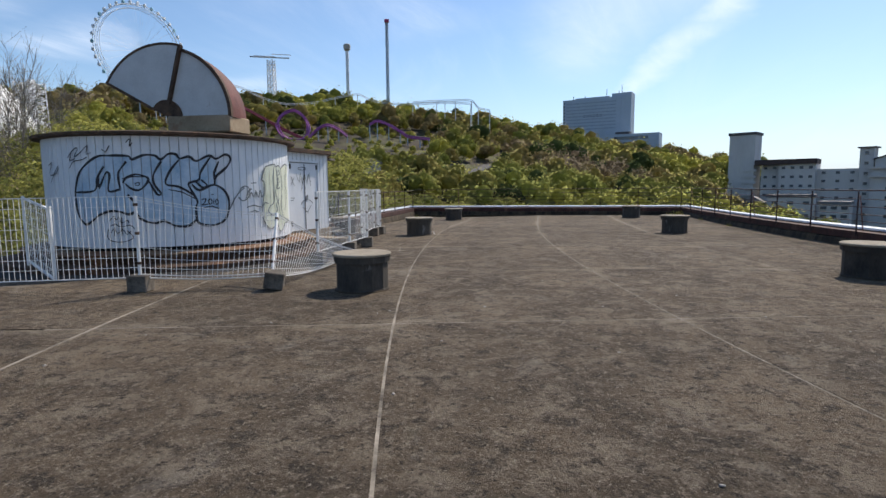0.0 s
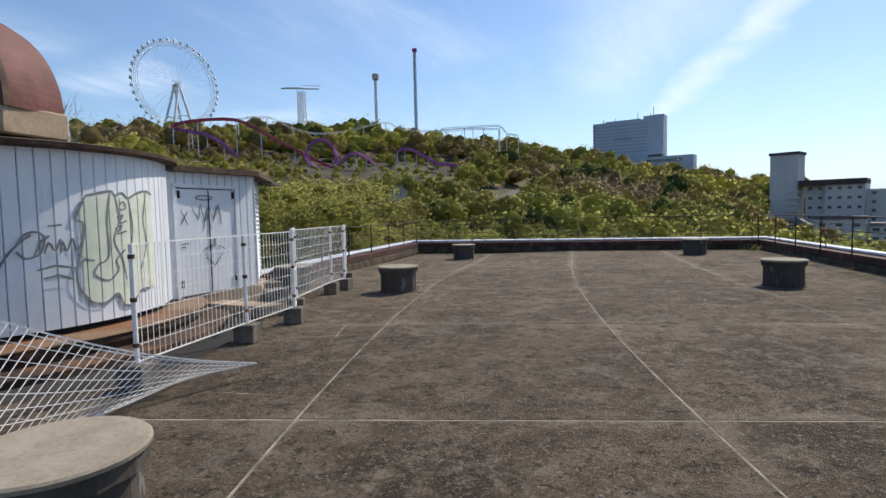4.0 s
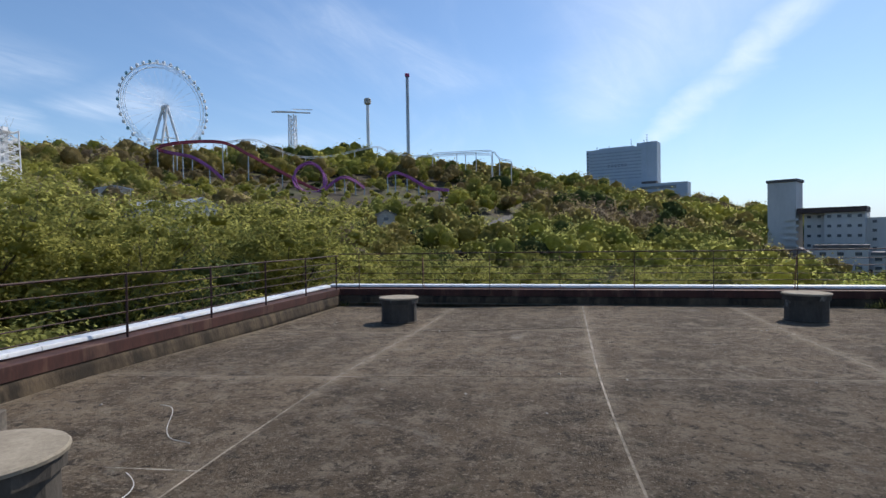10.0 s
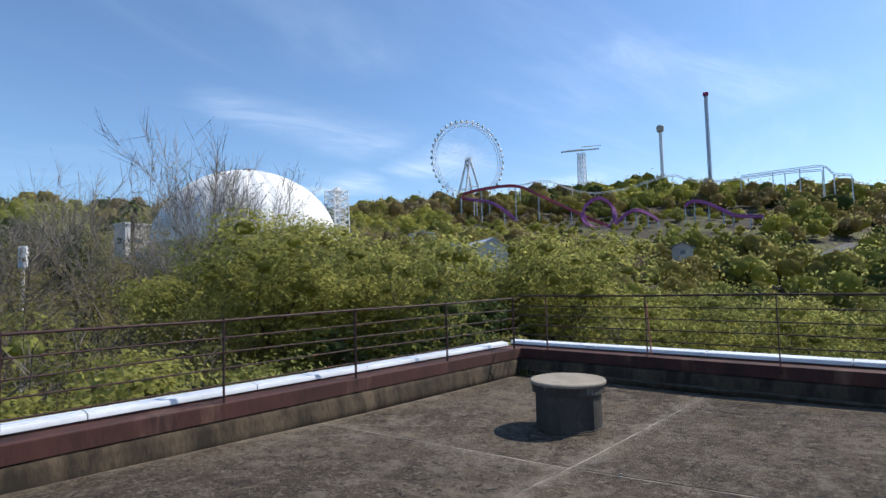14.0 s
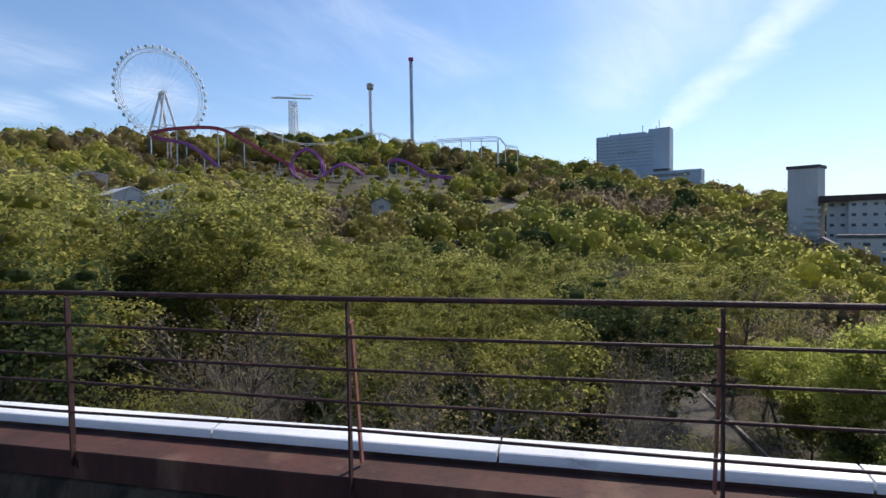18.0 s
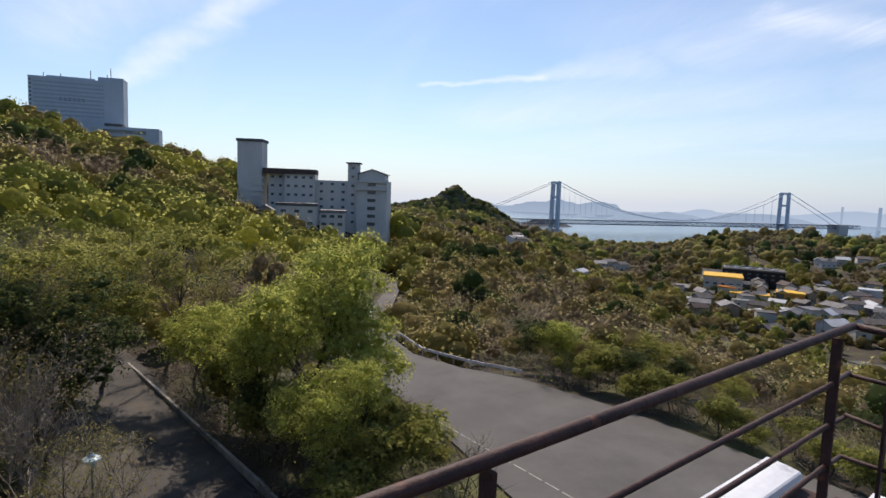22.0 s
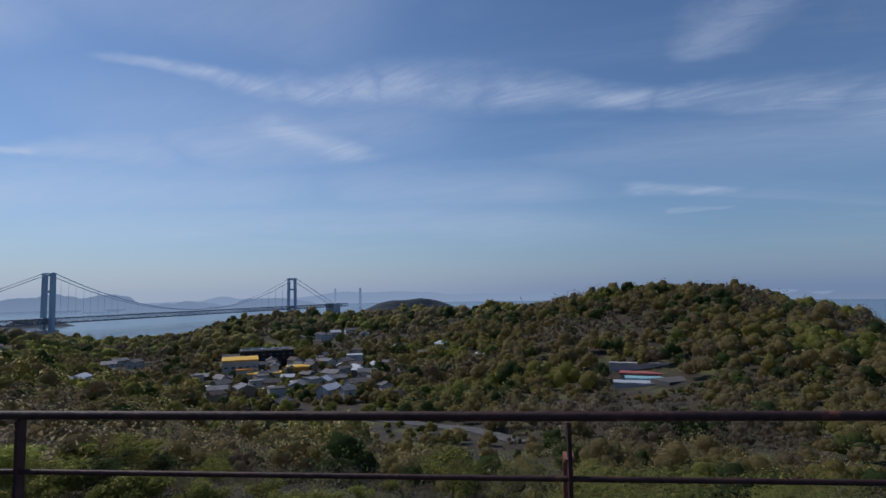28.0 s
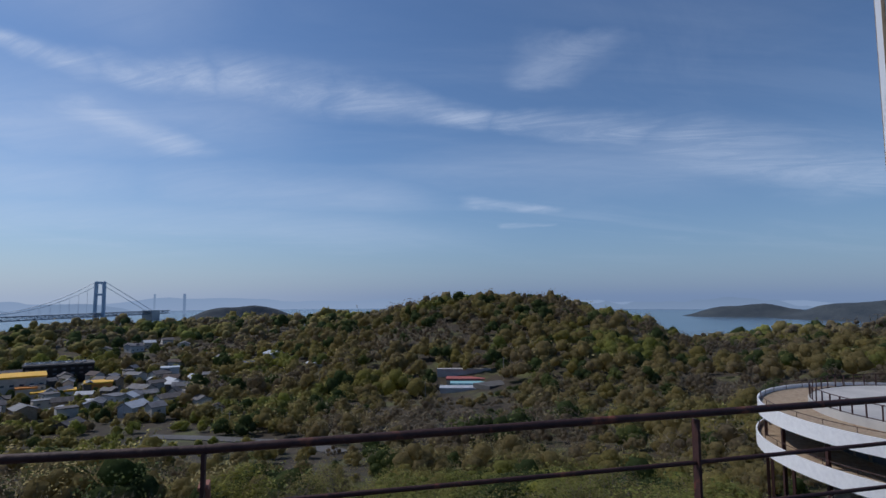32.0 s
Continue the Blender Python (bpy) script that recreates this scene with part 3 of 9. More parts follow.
M_NEARLEAF = leaf_mat("near_foliage", WOODS, 0.66, 1.2, 0.98)
M_PALEBARK = mat("pale_bark", (0.165, 0.142, 0.116), (0.32, 0.28, 0.232), 3, 0.95, 0.4)
M_TWIG = mat("twigs", (0.10, 0.085, 0.068), (0.21, 0.185, 0.155), 1.5, 0.9, 0.0)
# haze painted as glowing colour, for far ridges, islands and bridge masts
M_HAZE1 = glow_mat("haze_ridge_glow", (0.25, 0.35, 0.50), (0.185, 0.275, 0.41), -90, 60)
M_HAZE2 = glow_mat("haze_farther_glow", (0.31, 0.42, 0.585), (0.25, 0.36, 0.52), -90, 90)
M_HAZE3 = glow_mat("haze_steel_glow", (0.19, 0.28, 0.42), (0.15, 0.235, 0.37), -90, 30)
M_ISLE = mat("island_woods", (0.062, 0.068, 0.042), (0.135, 0.130, 0.080), 0.02, 0.95, 0.8, fine=0.09, bump_dist=14.0, spot=(0.030, 0.036, 0.020), spot_scale=0.045, spot_at=(0.47, 0.60))


# ---- building blocks ----
def part(name, bm, material, parent=None, label=""):
    me = bpy.data.meshes.new(name)
    bm.to_mesh(me)
    bm.free()
    me.materials.append(material)
    ob = new(name, me)
    ob.parent = parent
    if label:
        tagged(ob, label)
    return ob


def raw(name, verts, faces, material, parent=None, tint=None, smooth=False):
    """A mesh from arrays; faces all of one size."""
    verts, faces = np.asarray(verts, np.float32), np.asarray(faces, np.int32)
    me = bpy.data.meshes.new(name)
    k = faces.shape[1]
    me.vertices.add(len(verts))
    me.vertices.foreach_set("co", verts.ravel())
    me.loops.add(faces.size)
    me.loops.foreach_set("vertex_index", faces.ravel())
    me.polygons.add(len(faces))
    me.polygons.foreach_set("loop_start", np.arange(len(faces), dtype=np.int32) * k)
    if smooth:
        me.polygons.foreach_set("use_smooth", np.ones(len(faces), bool))
    if tint is not None:
        a = me.attributes.new("tint", "FLOAT", "POINT")
        a.data.foreach_set("value", np.asarray(tint, np.float32))
    me.update(calc_edges=True)
    me.materials.append(material)
    ob = new(name, me)
    ob.parent = parent
    return ob


def thing(name, label, category, place=(0, 0, 0), turn=0.0, group="", kind=""):
    ob = new(name)
    ob.empty_display_size = 0.2
    ob.matrix_world = pose(*place, 0, 0, turn)
    return tagged(ob, label, category, group, kind)


def box(bm, c, s, rz=0.0, bevel=0.0):
    """A box by its centre and full sizes."""
    m = Matrix.Translation(c) @ Matrix.Rotation(radians(rz), 4, "Z") @ Matrix.Diagonal((*s, 1))
    made = bmesh.ops.create_cube(bm, size=1.0, matrix=m)
    if bevel:
        edges = {e for v in made["verts"] for e in v.link_edges}
        bmesh.ops.bevel(bm, geom=list(edges), offset=bevel, segments=1, affect="EDGES")
    return bm


def boxed(c, s, rz=0.0, bevel=0.0):
    return box(bmesh.new(), c, s, rz, bevel)


def tube(bm, p, q, r, n=6, r2=None):
    p, q = Vector(p), Vector(q)
    d = q - p
    if d.length < 1e-6:
        return bm
    m = Matrix.Translation((p + q) / 2) @ d.to_track_quat("Z", "Y").to_matrix().to_4x4()
    bmesh.ops.create_cone(bm, cap_ends=True, segments=n, radius1=r, radius2=r if r2 is None else r2, depth=d.length, matrix=m)
    return bm


def bar(bm, p, q, w, h):
    """A flat bar from p to q, w wide sideways and h high."""
    p, q = Vector(p), Vector(q)
    d = q - p
    up = Vector((0, 0, 1)) if abs(d.normalized().z) < 0.95 else Vector((1, 0, 0))
    side = d.cross(up).normalized() * w / 2
    top = side.cross(d).normalized() * h / 2
    vs = [bm.verts.new(c + a * side + b * top) for c in (p, q) for a, b in ((-1, -1), (1, -1), (1, 1), (-1, 1))]
    for f in ((0, 1, 2, 3), (7, 6, 5, 4), (0, 4, 5, 1), (1, 5, 6, 2), (2, 6, 7, 3), (3, 7, 4, 0)):
        bm.faces.new([vs[i] for i in f])
    return bm


def prism(bm, pts, z0, z1):
    """A block on a flat outline."""
    lo = [bm.verts.new((x, y, z0)) for x, y in pts]
    hi = [bm.verts.new((x, y, z1)) for x, y in pts]
    n = len(pts)
    bm.faces.new(lo[::-1])
    bm.faces.new(hi)
    for i in range(n):
        bm.faces.new((lo[i], lo[(i + 1) % n], hi[(i + 1) % n], hi[i]))
    bmesh.ops.recalc_face_normals(bm, faces=bm.faces)
    return bm


def sweep(bm, rings, closed=True):
    """Joins rows of points of equal number into a skin."""
    vs = [[bm.verts.new(p) for p in ring] for ring in rings]
    k = len(rings[0])
    for a, b in zip(vs, vs[1:]):
        for i in range(k if closed else k - 1):
            bm.faces.new((a[i], a[(i + 1) % k], b[(i + 1) % k], b[i]))
    if closed:
        bm.faces.new(vs[0][::-1])
        bm.faces.new(vs[-1])
    bmesh.ops.recalc_face_normals(bm, faces=bm.faces)
    return bm


def lathe(bm, profile, n=32, centre=(0, 0)):
    rings = []
    for r, z in profile:
        rings.append([(centre[0] + r * math.cos(2 * math.pi * i / n), centre[1] + r * math.sin(2 * math.pi * i / n), z) for i in range(n)])
    return sweep(bm, rings)


def bearing(az, el, r, eye=(0.0, 18.0, 1.6)):
    """The place r metres off (level) on a compass bearing and a height angle, seen from the roof."""
    a = radians(az)
    return Vector((eye[0] + r * math.sin(a), eye[1] + r * math.cos(a), eye[2] + r * math.tan(radians(el))))


# ---- the land ----
RADII = np.array([25.0, 70.0, 130.0, 220.0, 330.0, 430.0, 560.0, 750.0, 1000.0, 1400.0])
BEARINGS, PROFILES = [], []


def land(az, *heights):
    BEARINGS.append(az)
    PROFILES.append(heights)


land(-180, -17, -16, -15, -15, -12, -8, -10, -20, -40, -95)
land(-135, -17, -12, 0, 14, 26, 34, 34, 20, 0, -60)
land(-95, -16, -8, 4, 18, 32, 40, 40, 30, 10, -40)
land(-75, -16, -8, 5, 20, 34, 44, 42, 30, 10, -40)
land(-60, -16, -8, 11, 19, 34, 48, 46, 30, 5, -40)
land(-45, -16.5, -13, -2, 14, 36, 57, 52, 30, 0, -40)
land(-30, -17, -15, -6, 9, 36, 63, 60, 30, 0, -40)
land(-18, -17.3, -16, -9, 6, 32, 60, 58, 28, 0, -40)
land(-9, -17.3, -16.5, -11, 3, 27, 53, 55, 30, 0, -40)
land(0, -17.3, -16.8, -13, -1, 16, 35, 48, 30, 0, -40)
land(9, -17.3, -17, -15, -5, 9, 22, 32, 29, 0, -40)
land(18, -17.3, -17.2, -17, -12, -4, 8, 15, 14, -10, -70)
land(27, -17.3, -17.3, -23, -23, -14, -14, -22, -40, -70, -96)
land(36, -17.3, -17.3, -29, -30, -26, -28, -28, -32, -52, -97)
land(46, -17.3, -17.3, -28, -38, -43, -46, -47, -47, -64, -97)
land(53, -17.3, -17.4, -31, -42, -50, -57, -63, -68, -78, -97)
land(59, -17.3, -17.5, -34, -46, -55, -64, -68, -68, -80, -97)
land(66, -17.3, -18.5, -35, -47, -56, -64, -62, -52, -47, -97)
land(73, -17.3, -20, -36, -48, -57, -63, -57, -48, -45, -97)
land(82, -17.3, -24, -37, -49, -55, -57, -50, -41, -46, -97)
land(92, -17.3, -27, -38, -48, -51, -45, -35, -31, -52, -97)
land(101, -17.3, -27, -38, -48, -50, -33, -8, -16, -45, -97)
land(111, -17.3, -27, -38, -46, -42, -24, -6.5, -16, -56, -97)
land(118, -17.3, -27, -37, -45, -42, -33, -21, -36, -80, -97)
land(125, -17.3, -26, -36, -44, -44, -42, -44, -66, -96, -97)
land(134, -17.3, -26, -34, -40, -38, -36, -36, -44, -80, -97)
land(150, -17.3, -22, -28, -32, -30, -24, -22, -34, -70, -97)
land(180, -17, -16, -15, -15, -12, -8, -10, -20, -40, -95)
BEARINGS, PROFILES = np.array(BEARINGS, float), np.array(PROFILES, float)


def height(x, y):
    """The ground's height; takes arrays."""
    x, y = np.asarray(x, float), np.asarray(y, float)
    dx, dy = x, y - 18.0
    r = np.maximum(np.hypot(dx, dy), 1.0)
    az = np.degrees(np.arctan2(dx, dy))
    i = np.clip(np.searchsorted(BEARINGS, az) - 1, 0, len(BEARINGS) - 2)
    f = (az - BEARINGS[i]) / (BEARINGS[i + 1] - BEARINGS[i])
    f = f * f * (3 - 2 * f) * 0.5 + f * 0.5
    lr, lR = np.log(np.clip(r, RADII[0], RADII[-1])), np.log(RADII)
    j = np.clip(np.searchsorted(lR, lr) - 1, 0, len(RADII) - 2)
    g = (lr - lR[j]) / (lR[j + 1] - lR[j])
    a = PROFILES[i, j] * (1 - g) + PROFILES[i, j + 1] * g
    b = PROFILES[i + 1, j] * (1 - g) + PROFILES[i + 1, j + 1] * g
    z = a * (1 - f) + b * f
    bumps = np.sin(x * 0.031 + 1.3) * np.cos(y * 0.027 + 0.4) + 0.6 * np.sin(x * 0.011 - y * 0.017)
    return z + bumps * np.clip((r - 130) / 250, 0, 1) * 2.2


def ground_at(x, y):
    return float(height(x, y))


def on_ground(az, r, lift=0.0):
    p = bearing(az, 0, r)
    return Vector((p.x, p.y, ground_at(p.x, p.y) + lift))


n_az, rad = 260, np.concatenate([np.linspace(0.5, 90, 16), np.geomspace(98, 1500, 46), [2500, 4900]])
aa, rr = np.meshgrid(np.linspace(-math.pi, math.pi, n_az, endpoint=False), rad)
gx, gy = rr * np.sin(aa), 18 + rr * np.cos(aa)
gz = height(gx, gy)
gz[-2:] = -110
idx = np.arange(gx.size).reshape(gx.shape)
quads = np.stack([idx[:-1, :], np.roll(idx, -1, 1)[:-1, :], np.roll(idx, -1, 1)[1:, :], idx[1:, :]], -1).reshape(-1, 4)
land_ob = raw("ground", np.stack([gx, gy, gz], -1).reshape(-1, 3), quads[:, ::-1], M_GROUND, smooth=True)
tagged(land_ob, "wooded hills falling to a bay, brown earth between trees", "ground", kind="structure")

ns = 96
sea_r = [300.0, 900.0, 1500.0, 2500.0, 3600.0, 4990.0]
sv = [(r * math.sin(2 * math.pi * i / ns), 18 + r * math.cos(2 * math.pi * i / ns), -90.0) for r in sea_r for i in range(ns)]
sf = [(k * ns + i, k * ns + (i + 1) % ns, (k + 1) * ns + (i + 1) % ns, (k + 1) * ns + i) for k in range(len(sea_r) - 1) for i in range(ns)]
tagged(raw("water", sv, np.array(sf)[:, ::-1], M_SEA), "calm blue inland sea between wooded islands", "sea", kind="structure")


# ---- the roof: a straight north end that bends away to the south ----
BEND_S, BEND_R, MID_X = 24.0, 75.0, 0.7
U_E, U_W, U_W2, S_N, S_S = 6.72, -6.32, -9.9, 29.9, -14.0


def roof(u, s, z=0.0):
    """A point on the roof: u metres east of the middle joint, s along it."""
    if s >= BEND_S:
        return Vector((MID_X + u, s, z))
    a = (BEND_S - s) / BEND_R
    return Vector((MID_X + BEND_R - (BEND_R - u) * math.cos(a), BEND_S - (BEND_R - u) * math.sin(a), z))


def along(s0, s1, step=1.2):
    n = max(1, int(math.ceil(abs(s1 - s0) / step)))
    return [s0 + (s1 - s0) * i / n for i in range(n + 1)]


def deck(u, s, z=0.0):
    """On the roof's surface, which falls a little to the north-west corner."""
    return roof(u, s, z - 0.085 * min(1.0, max(0.0, (s - 22.0) / 4.35)) * min(1.0, max(0.0, -u / 3.14)))


bm = bmesh.new()
sweep(bm, [[roof(U_W - 0.5, s, -0.3), roof(U_E + 0.5, s, -0.3), deck(U_E + 0.5, s, -0.003), deck(0.0, s, -0.003), deck(-3.14, s, -0.003), deck(U_W - 0.5, s, -0.003)] for s in along(S_S - 0.3, S_N + 0.4, 0.3)])
sweep(bm, [[roof(U_W2 - 0.4, s, -0.3), roof(U_W - 0.5, s, -0.3), roof(U_W - 0.5, s, -0.008), roof(U_W2 - 0.4, s, -0.008)] for s in along(S_S - 0.3, 18.2)])
floor = tagged(part("floor", bm, M_JOINT), "weathered dark concrete flat roof with pale mortar joints", "roof floor", kind="structure")

# the building below the roof
bm = bmesh.new()
sweep(bm, [[roof(U_W - 0.4, s, -17.6), roof(U_E + 0.4, s, -17.6), roof(U_E + 0.4, s, -0.3), roof(U_W - 0.4, s, -0.3)] for s in along(S_S, S_N + 0.3, 2.0)])
sweep(bm, [[roof(U_W2 - 0.3, s, -17.6), roof(U_W - 0.4, s, -17.6), roof(U_W - 0.4, s, -0.301), roof(U_W2 - 0.3, s, -0.301)] for s in along(S_S, 18.0, 2.0)])
tagged(part("building_wall", bm, M_WINECAP), "grey concrete hotel block under the flat roof", "building", kind="structure")


def parapet(name, path, outs, label):
    """path: points along the inner foot; outs: the way outward at each. Mortar fillet, brown face and ledge, white cap in lengths."""
    def ring(shape, i):
        return [path[i] + outs[i] * o + Vector((0, 0, z)) for o, z in shape]
    w = part(name, sweep(bmesh.new(), [ring([(0.055, -0.12), (0.42, -0.12), (0.42, 0.390), (0.295, 0.390), (0.285, 0.368), (0.012, 0.36), (0.008, 0.352), (0.010, 0.192), (0.055, 0.186)], i) for i in range(len(path))]), M_BROWN)
    tagged(w, label, "parapet", kind="structure")
    up, silt = [], []
    rw = random.Random(len(name) + len(path))
    for i in range(len(path) - 1):
        m = max(2, int((path[i + 1] - path[i]).length / 0.22))
        for k in range(m + (i == len(path) - 2)):
            p, o = path[i].lerp(path[i + 1], k / m), outs[i].lerp(outs[i + 1], k / m)
            d = rw.uniform(-0.006, 0.006)
            up.append([p + o * (a + (d if a < 0.05 else 0)) + Vector((0, 0, z)) for a, z in ((-0.055, -0.12), (0.056, -0.12), (0.056, 0.184), (0.034, 0.182), (0.0, 0.165), (-0.022, 0.11), (-0.036, 0.04), (-0.055, 0.0))])
            wd = 0.05 + abs(rw.gauss(0, 0.05))
            silt.append([p + o * a + Vector((0, 0, z)) for a, z in ((-0.05 - wd, 0.0006), (-0.03, -0.12), (-0.03, 0.020), (-0.058, 0.012))])
    uo = part("upstand", sweep(bmesh.new(), up), M_FILLET, w, "rounded stained concrete upstand along the foot")
    for q in uo.data.polygons:
        q.use_smooth = len(q.vertices) == 4
    if name != "wall_west":
        part("silt", sweep(bmesh.new(), silt), M_SILT, w, "ragged brown silt along the foot")
    for i in range(0, len(path) - 1):
        a, b = path[i].lerp(path[i + 1], 0.004), path[i].lerp(path[i + 1], 0.996)
        sh = [(0.270, 0.392), (0.270, 0.412), (0.276, 0.440), (0.284, 0.446), (0.35, 0.456), (0.435, 0.462), (0.445, 0.34), (0.435, 0.34), (0.425, 0.398)]
        part("cap", sweep(bmesh.new(), [[p + o * q + Vector((0, 0, z)) for q, z in sh] for p, o in ((a, outs[i]), (b, outs[i + 1]))]), M_COPING, w, "white painted metal coping")
    return w


def uline(u, s0, s1, sign, step=1.75):
    ss = along(s0, s1, step)
    return [roof(u, s) for s in ss], [(roof(u + sign, s) - roof(u, s)).normalized() for s in ss]


p, o = uline(U_E, S_S, S_N, 1)
parapet("wall_east", p, o, "low brown parapet with a white coping, east side")
p, o = uline(U_W, 18.3, S_N, -1)
parapet("wall_west", p, o, "low brown parapet with a white coping, west side")
p, o = uline(U_W2, S_S, 10.2, -1)
parapet("wall_terrace", p, o, "low brown parapet with a white coping beside the observatory")
p = [Vector((x, S_N, 0)) for x in np.linspace(MID_X + U_W - 0.42, MID_X + U_E + 0.42, 9)]
parapet("wall_north", p, [Vector((0, 1, 0))] * 9, "low brown parapet with a white coping, north end")
p = [roof(u, S_S) for u in np.linspace(U_W2 - 0.4, U_E + 0.42, 9)]
parapet("wall_south", p, [(roof(0, S_S - 1) - roof(0, S_S)).normalized()] * 9, "low brown parapet with a white coping, south end")

RAIL_Z = (1.29, 1.10, 0.935, 0.77, 0.605)


def railing(label, posts, braces, outs, bend=(), drop=0.0):
    """Steel railing: round top rail, four thin rails, flat posts fixed to the parapet's inner face, some braced outward."""
    t = thing("railing", label, "railing", group="roof railings")
    line = list(posts)
    if bend:
        line = [bend[0]] + line if bend[0] is not None else line
        line = line + [bend[1]] if bend[1] is not None else line
    for k, z in enumerate(RAIL_Z):
        sag = [random.uniform(-0.014, 0.012) - drop for _ in line]
        ring = [q + Vector((0, 0, z + g)) for q, g in zip(line, sag)]
        r, n = (0.0145, 12) if k == 0 else (0.0088, 8)
        rows = []
        for i, q in enumerate(ring):
            d = (ring[min(i + 1, len(ring) - 1)] - ring[max(i - 1, 0)]).normalized()
            side = Vector((d.y, -d.x, 0)).normalized()
            up = side.cross(d)
            rows.append([q + side * (r * math.cos(2 * math.pi * a / n)) + up * (r * math.sin(2 * math.pi * a / n)) for a in range(n)])
        ro = part("top_rail" if k == 0 else "rail", sweep(bmesh.new(), rows), M_RAIL, t)
        for pl in ro.data.polygons:
            pl.use_smooth = True
    for i, q in enumerate(posts):
        bm = bmesh.new()
        out = outs[i]
        a = math.degrees(math.atan2(out.y, out.x))
        box(bm, (q.x, q.y, 0.775), (0.034, 0.011, 0.99), a)
        box(bm, (q.x + out.x * 0.02, q.y + out.y * 0.02, 0.285), (0.035, 0.045, 0.05), a)
        po = part("post", bm, M_RAIL, t)
        if i in braces:
            bm = bmesh.new()
            bar(bm, q + Vector((0, 0, 1.16)), q + out * 0.045 + Vector((0, 0, 1.17)), 0.03, 0.012)
            bar(bm, q + out * 0.04 + Vector((0, 0, 1.17)), q + out * 0.15 + Vector((0, 0, 0.385)), 0.03, 0.012)
            part("brace", bm, M_BRACE, po, "rust-red steel brace")
    return t


nx = [7.18 - 1.75 * k for k in range(8)]
NE, NW = Vector((7.35, 29.9, 0)), Vector((-5.66, 29.9, 0))
railing("rusty dark brown steel railing along the north parapet", [Vector((x, 29.9, 0)) for x in nx], (1, 3, 4, 6), [Vector((0, 1, 0))] * 8, (NE, NW))
es = [y if y >= 24 else 24 - (24 - y) * 75 / 68.35 for y in (29.77 - 1.75 * k for k in range(22))]
railing("rusty dark brown steel railing along the east parapet", [roof(6.65, s) for s in es], (1, 3, 5, 8, 11, 14), [(roof(7.65, s) - roof(6.65, s)).normalized() for s in es], (NE, None))
ws = [29.75 - 1.78 * k for k in range(7)]
railing("rusty dark brown steel railing along the west parapet", [roof(-6.36, s) for s in ws], (), [Vector((-1, 0, 0))] * 7, (NW, None), 0.045)


# ---- round concrete vent stacks with lids ----
def vent_stack():
    t = thing("vent_stack", "squat dark concrete roof vent with a round pale lid", "vent", group="vent stacks")
    bm = bmesh.new()
    lathe(bm, [(0.385, -0.004), (0.38, 0.03), (0.372, 0.036), (0.370, 0.405)], 12)
    part("body", bm, M_VENT, t)
    part("collar", lathe(bmesh.new(), [(0.36, 0.40), (0.403, 0.405), (0.408, 0.492), (0.385, 0.496)], 12), M_VENT, t)
    part("lid", lathe(bmesh.new(), [(0.395, 0.496), (0.420, 0.500), (0.424, 0.522), (0.412, 0.534), (0.10, 0.540)], 40), M_LID, t, "round pale concrete lid")
    part("mortar_ring", lathe(bmesh.new(), [(0.375, 0.001), (0.402, 0.001), (0.392, 0.014), (0.375, 0.02)], 24), M_FILLET, t)
    return t


v0 = vent_stack()
v0.matrix_world = pose(-1.67, 9.47, 0, 0, 0, 10)
for x, y, a in ((-2.80, 18.33, 40), (-3.14, 27.2, 75), (4.8, 27.75, 20), (4.85, 19.7, 60), (5.93, 11.5, 0), (-5.25, 18.45, 33)):
    copy_thing(v0, pose(x, y, deck(x - MID_X, y).z, 0, 0, a))

# ---- observatory drum ----
DX, DY, DR = -7.3, 13.3, 2.45
ZB, ZT = 0.38, 2.45
obs = thing("observatory", "round white corrugated observatory hut with graffiti and an open rusty dome", "observatory", (DX, DY, 0))
bm = bmesh.new()
lathe(bm, [(3.28, -17.0), (3.28, 0.085), (3.25, 0.10), (2.90, 0.115), (2.86, 0.12), (2.86, 0.20), (2.93, 0.205), (2.93, 0.262), (2.86, 0.265), (0.5, 0.27)], 64)
part("base_ring", bm, M_BASE, obs, "rust-stained concrete ring under the drum, darkened for shade")
bm = bmesh.new()
lathe(bm, [(2.30, 0.272), (2.93, 0.272), (2.945, 0.284), (2.94, 0.296), (2.30, 0.305)], 64)
part("ledge", bm, M_RUSTLEDGE, obs, "rust-stained tan ledge round the drum, browned for its shadow")
# black ring stands for the shade in the recess under the sheet
bm = bmesh.new()
lathe(bm, [(DR - 0.12, 0.28), (DR - 0.12, ZB + 0.02)], 48)
part("gap", bm, M_DARK, obs)
n_pan = 96
for k in range(n_pan):
    a0, a1 = 2 * math.pi * k / n_pan, 2 * math.pi * (k + 1) / n_pan
    bm = bmesh.new()
    sh = []
    for f, d in ((0.02, -0.012), (0.07, 0.0), (0.93, 0.0), (0.98, -0.012)):
        a = a0 + (a1 - a0) * f
        sh.append((math.cos(a) * (DR + d), math.sin(a) * (DR + d)))
    for f in (0.98, 0.02):
        a = a0 + (a1 - a0) * f
        sh.append((math.cos(a) * (DR - 0.03), math.sin(a) * (DR - 0.03)))
    prism(bm, sh, ZB, ZT)
    part("panel", bm, M_WHITEWALL, obs)
bm = bmesh.new()
lathe(bm, [(DR + 0.02, ZT - 0.02), (DR + 0.17, ZT), (DR + 0.18, ZT + 0.045), (DR + 0.05, ZT + 0.07), (1.2, ZT + 0.20), (0.05, ZT + 0.22)], 56)
part("roof", bm, M_EAVE, obs, "shallow rusty sheet roof with a dark eave")
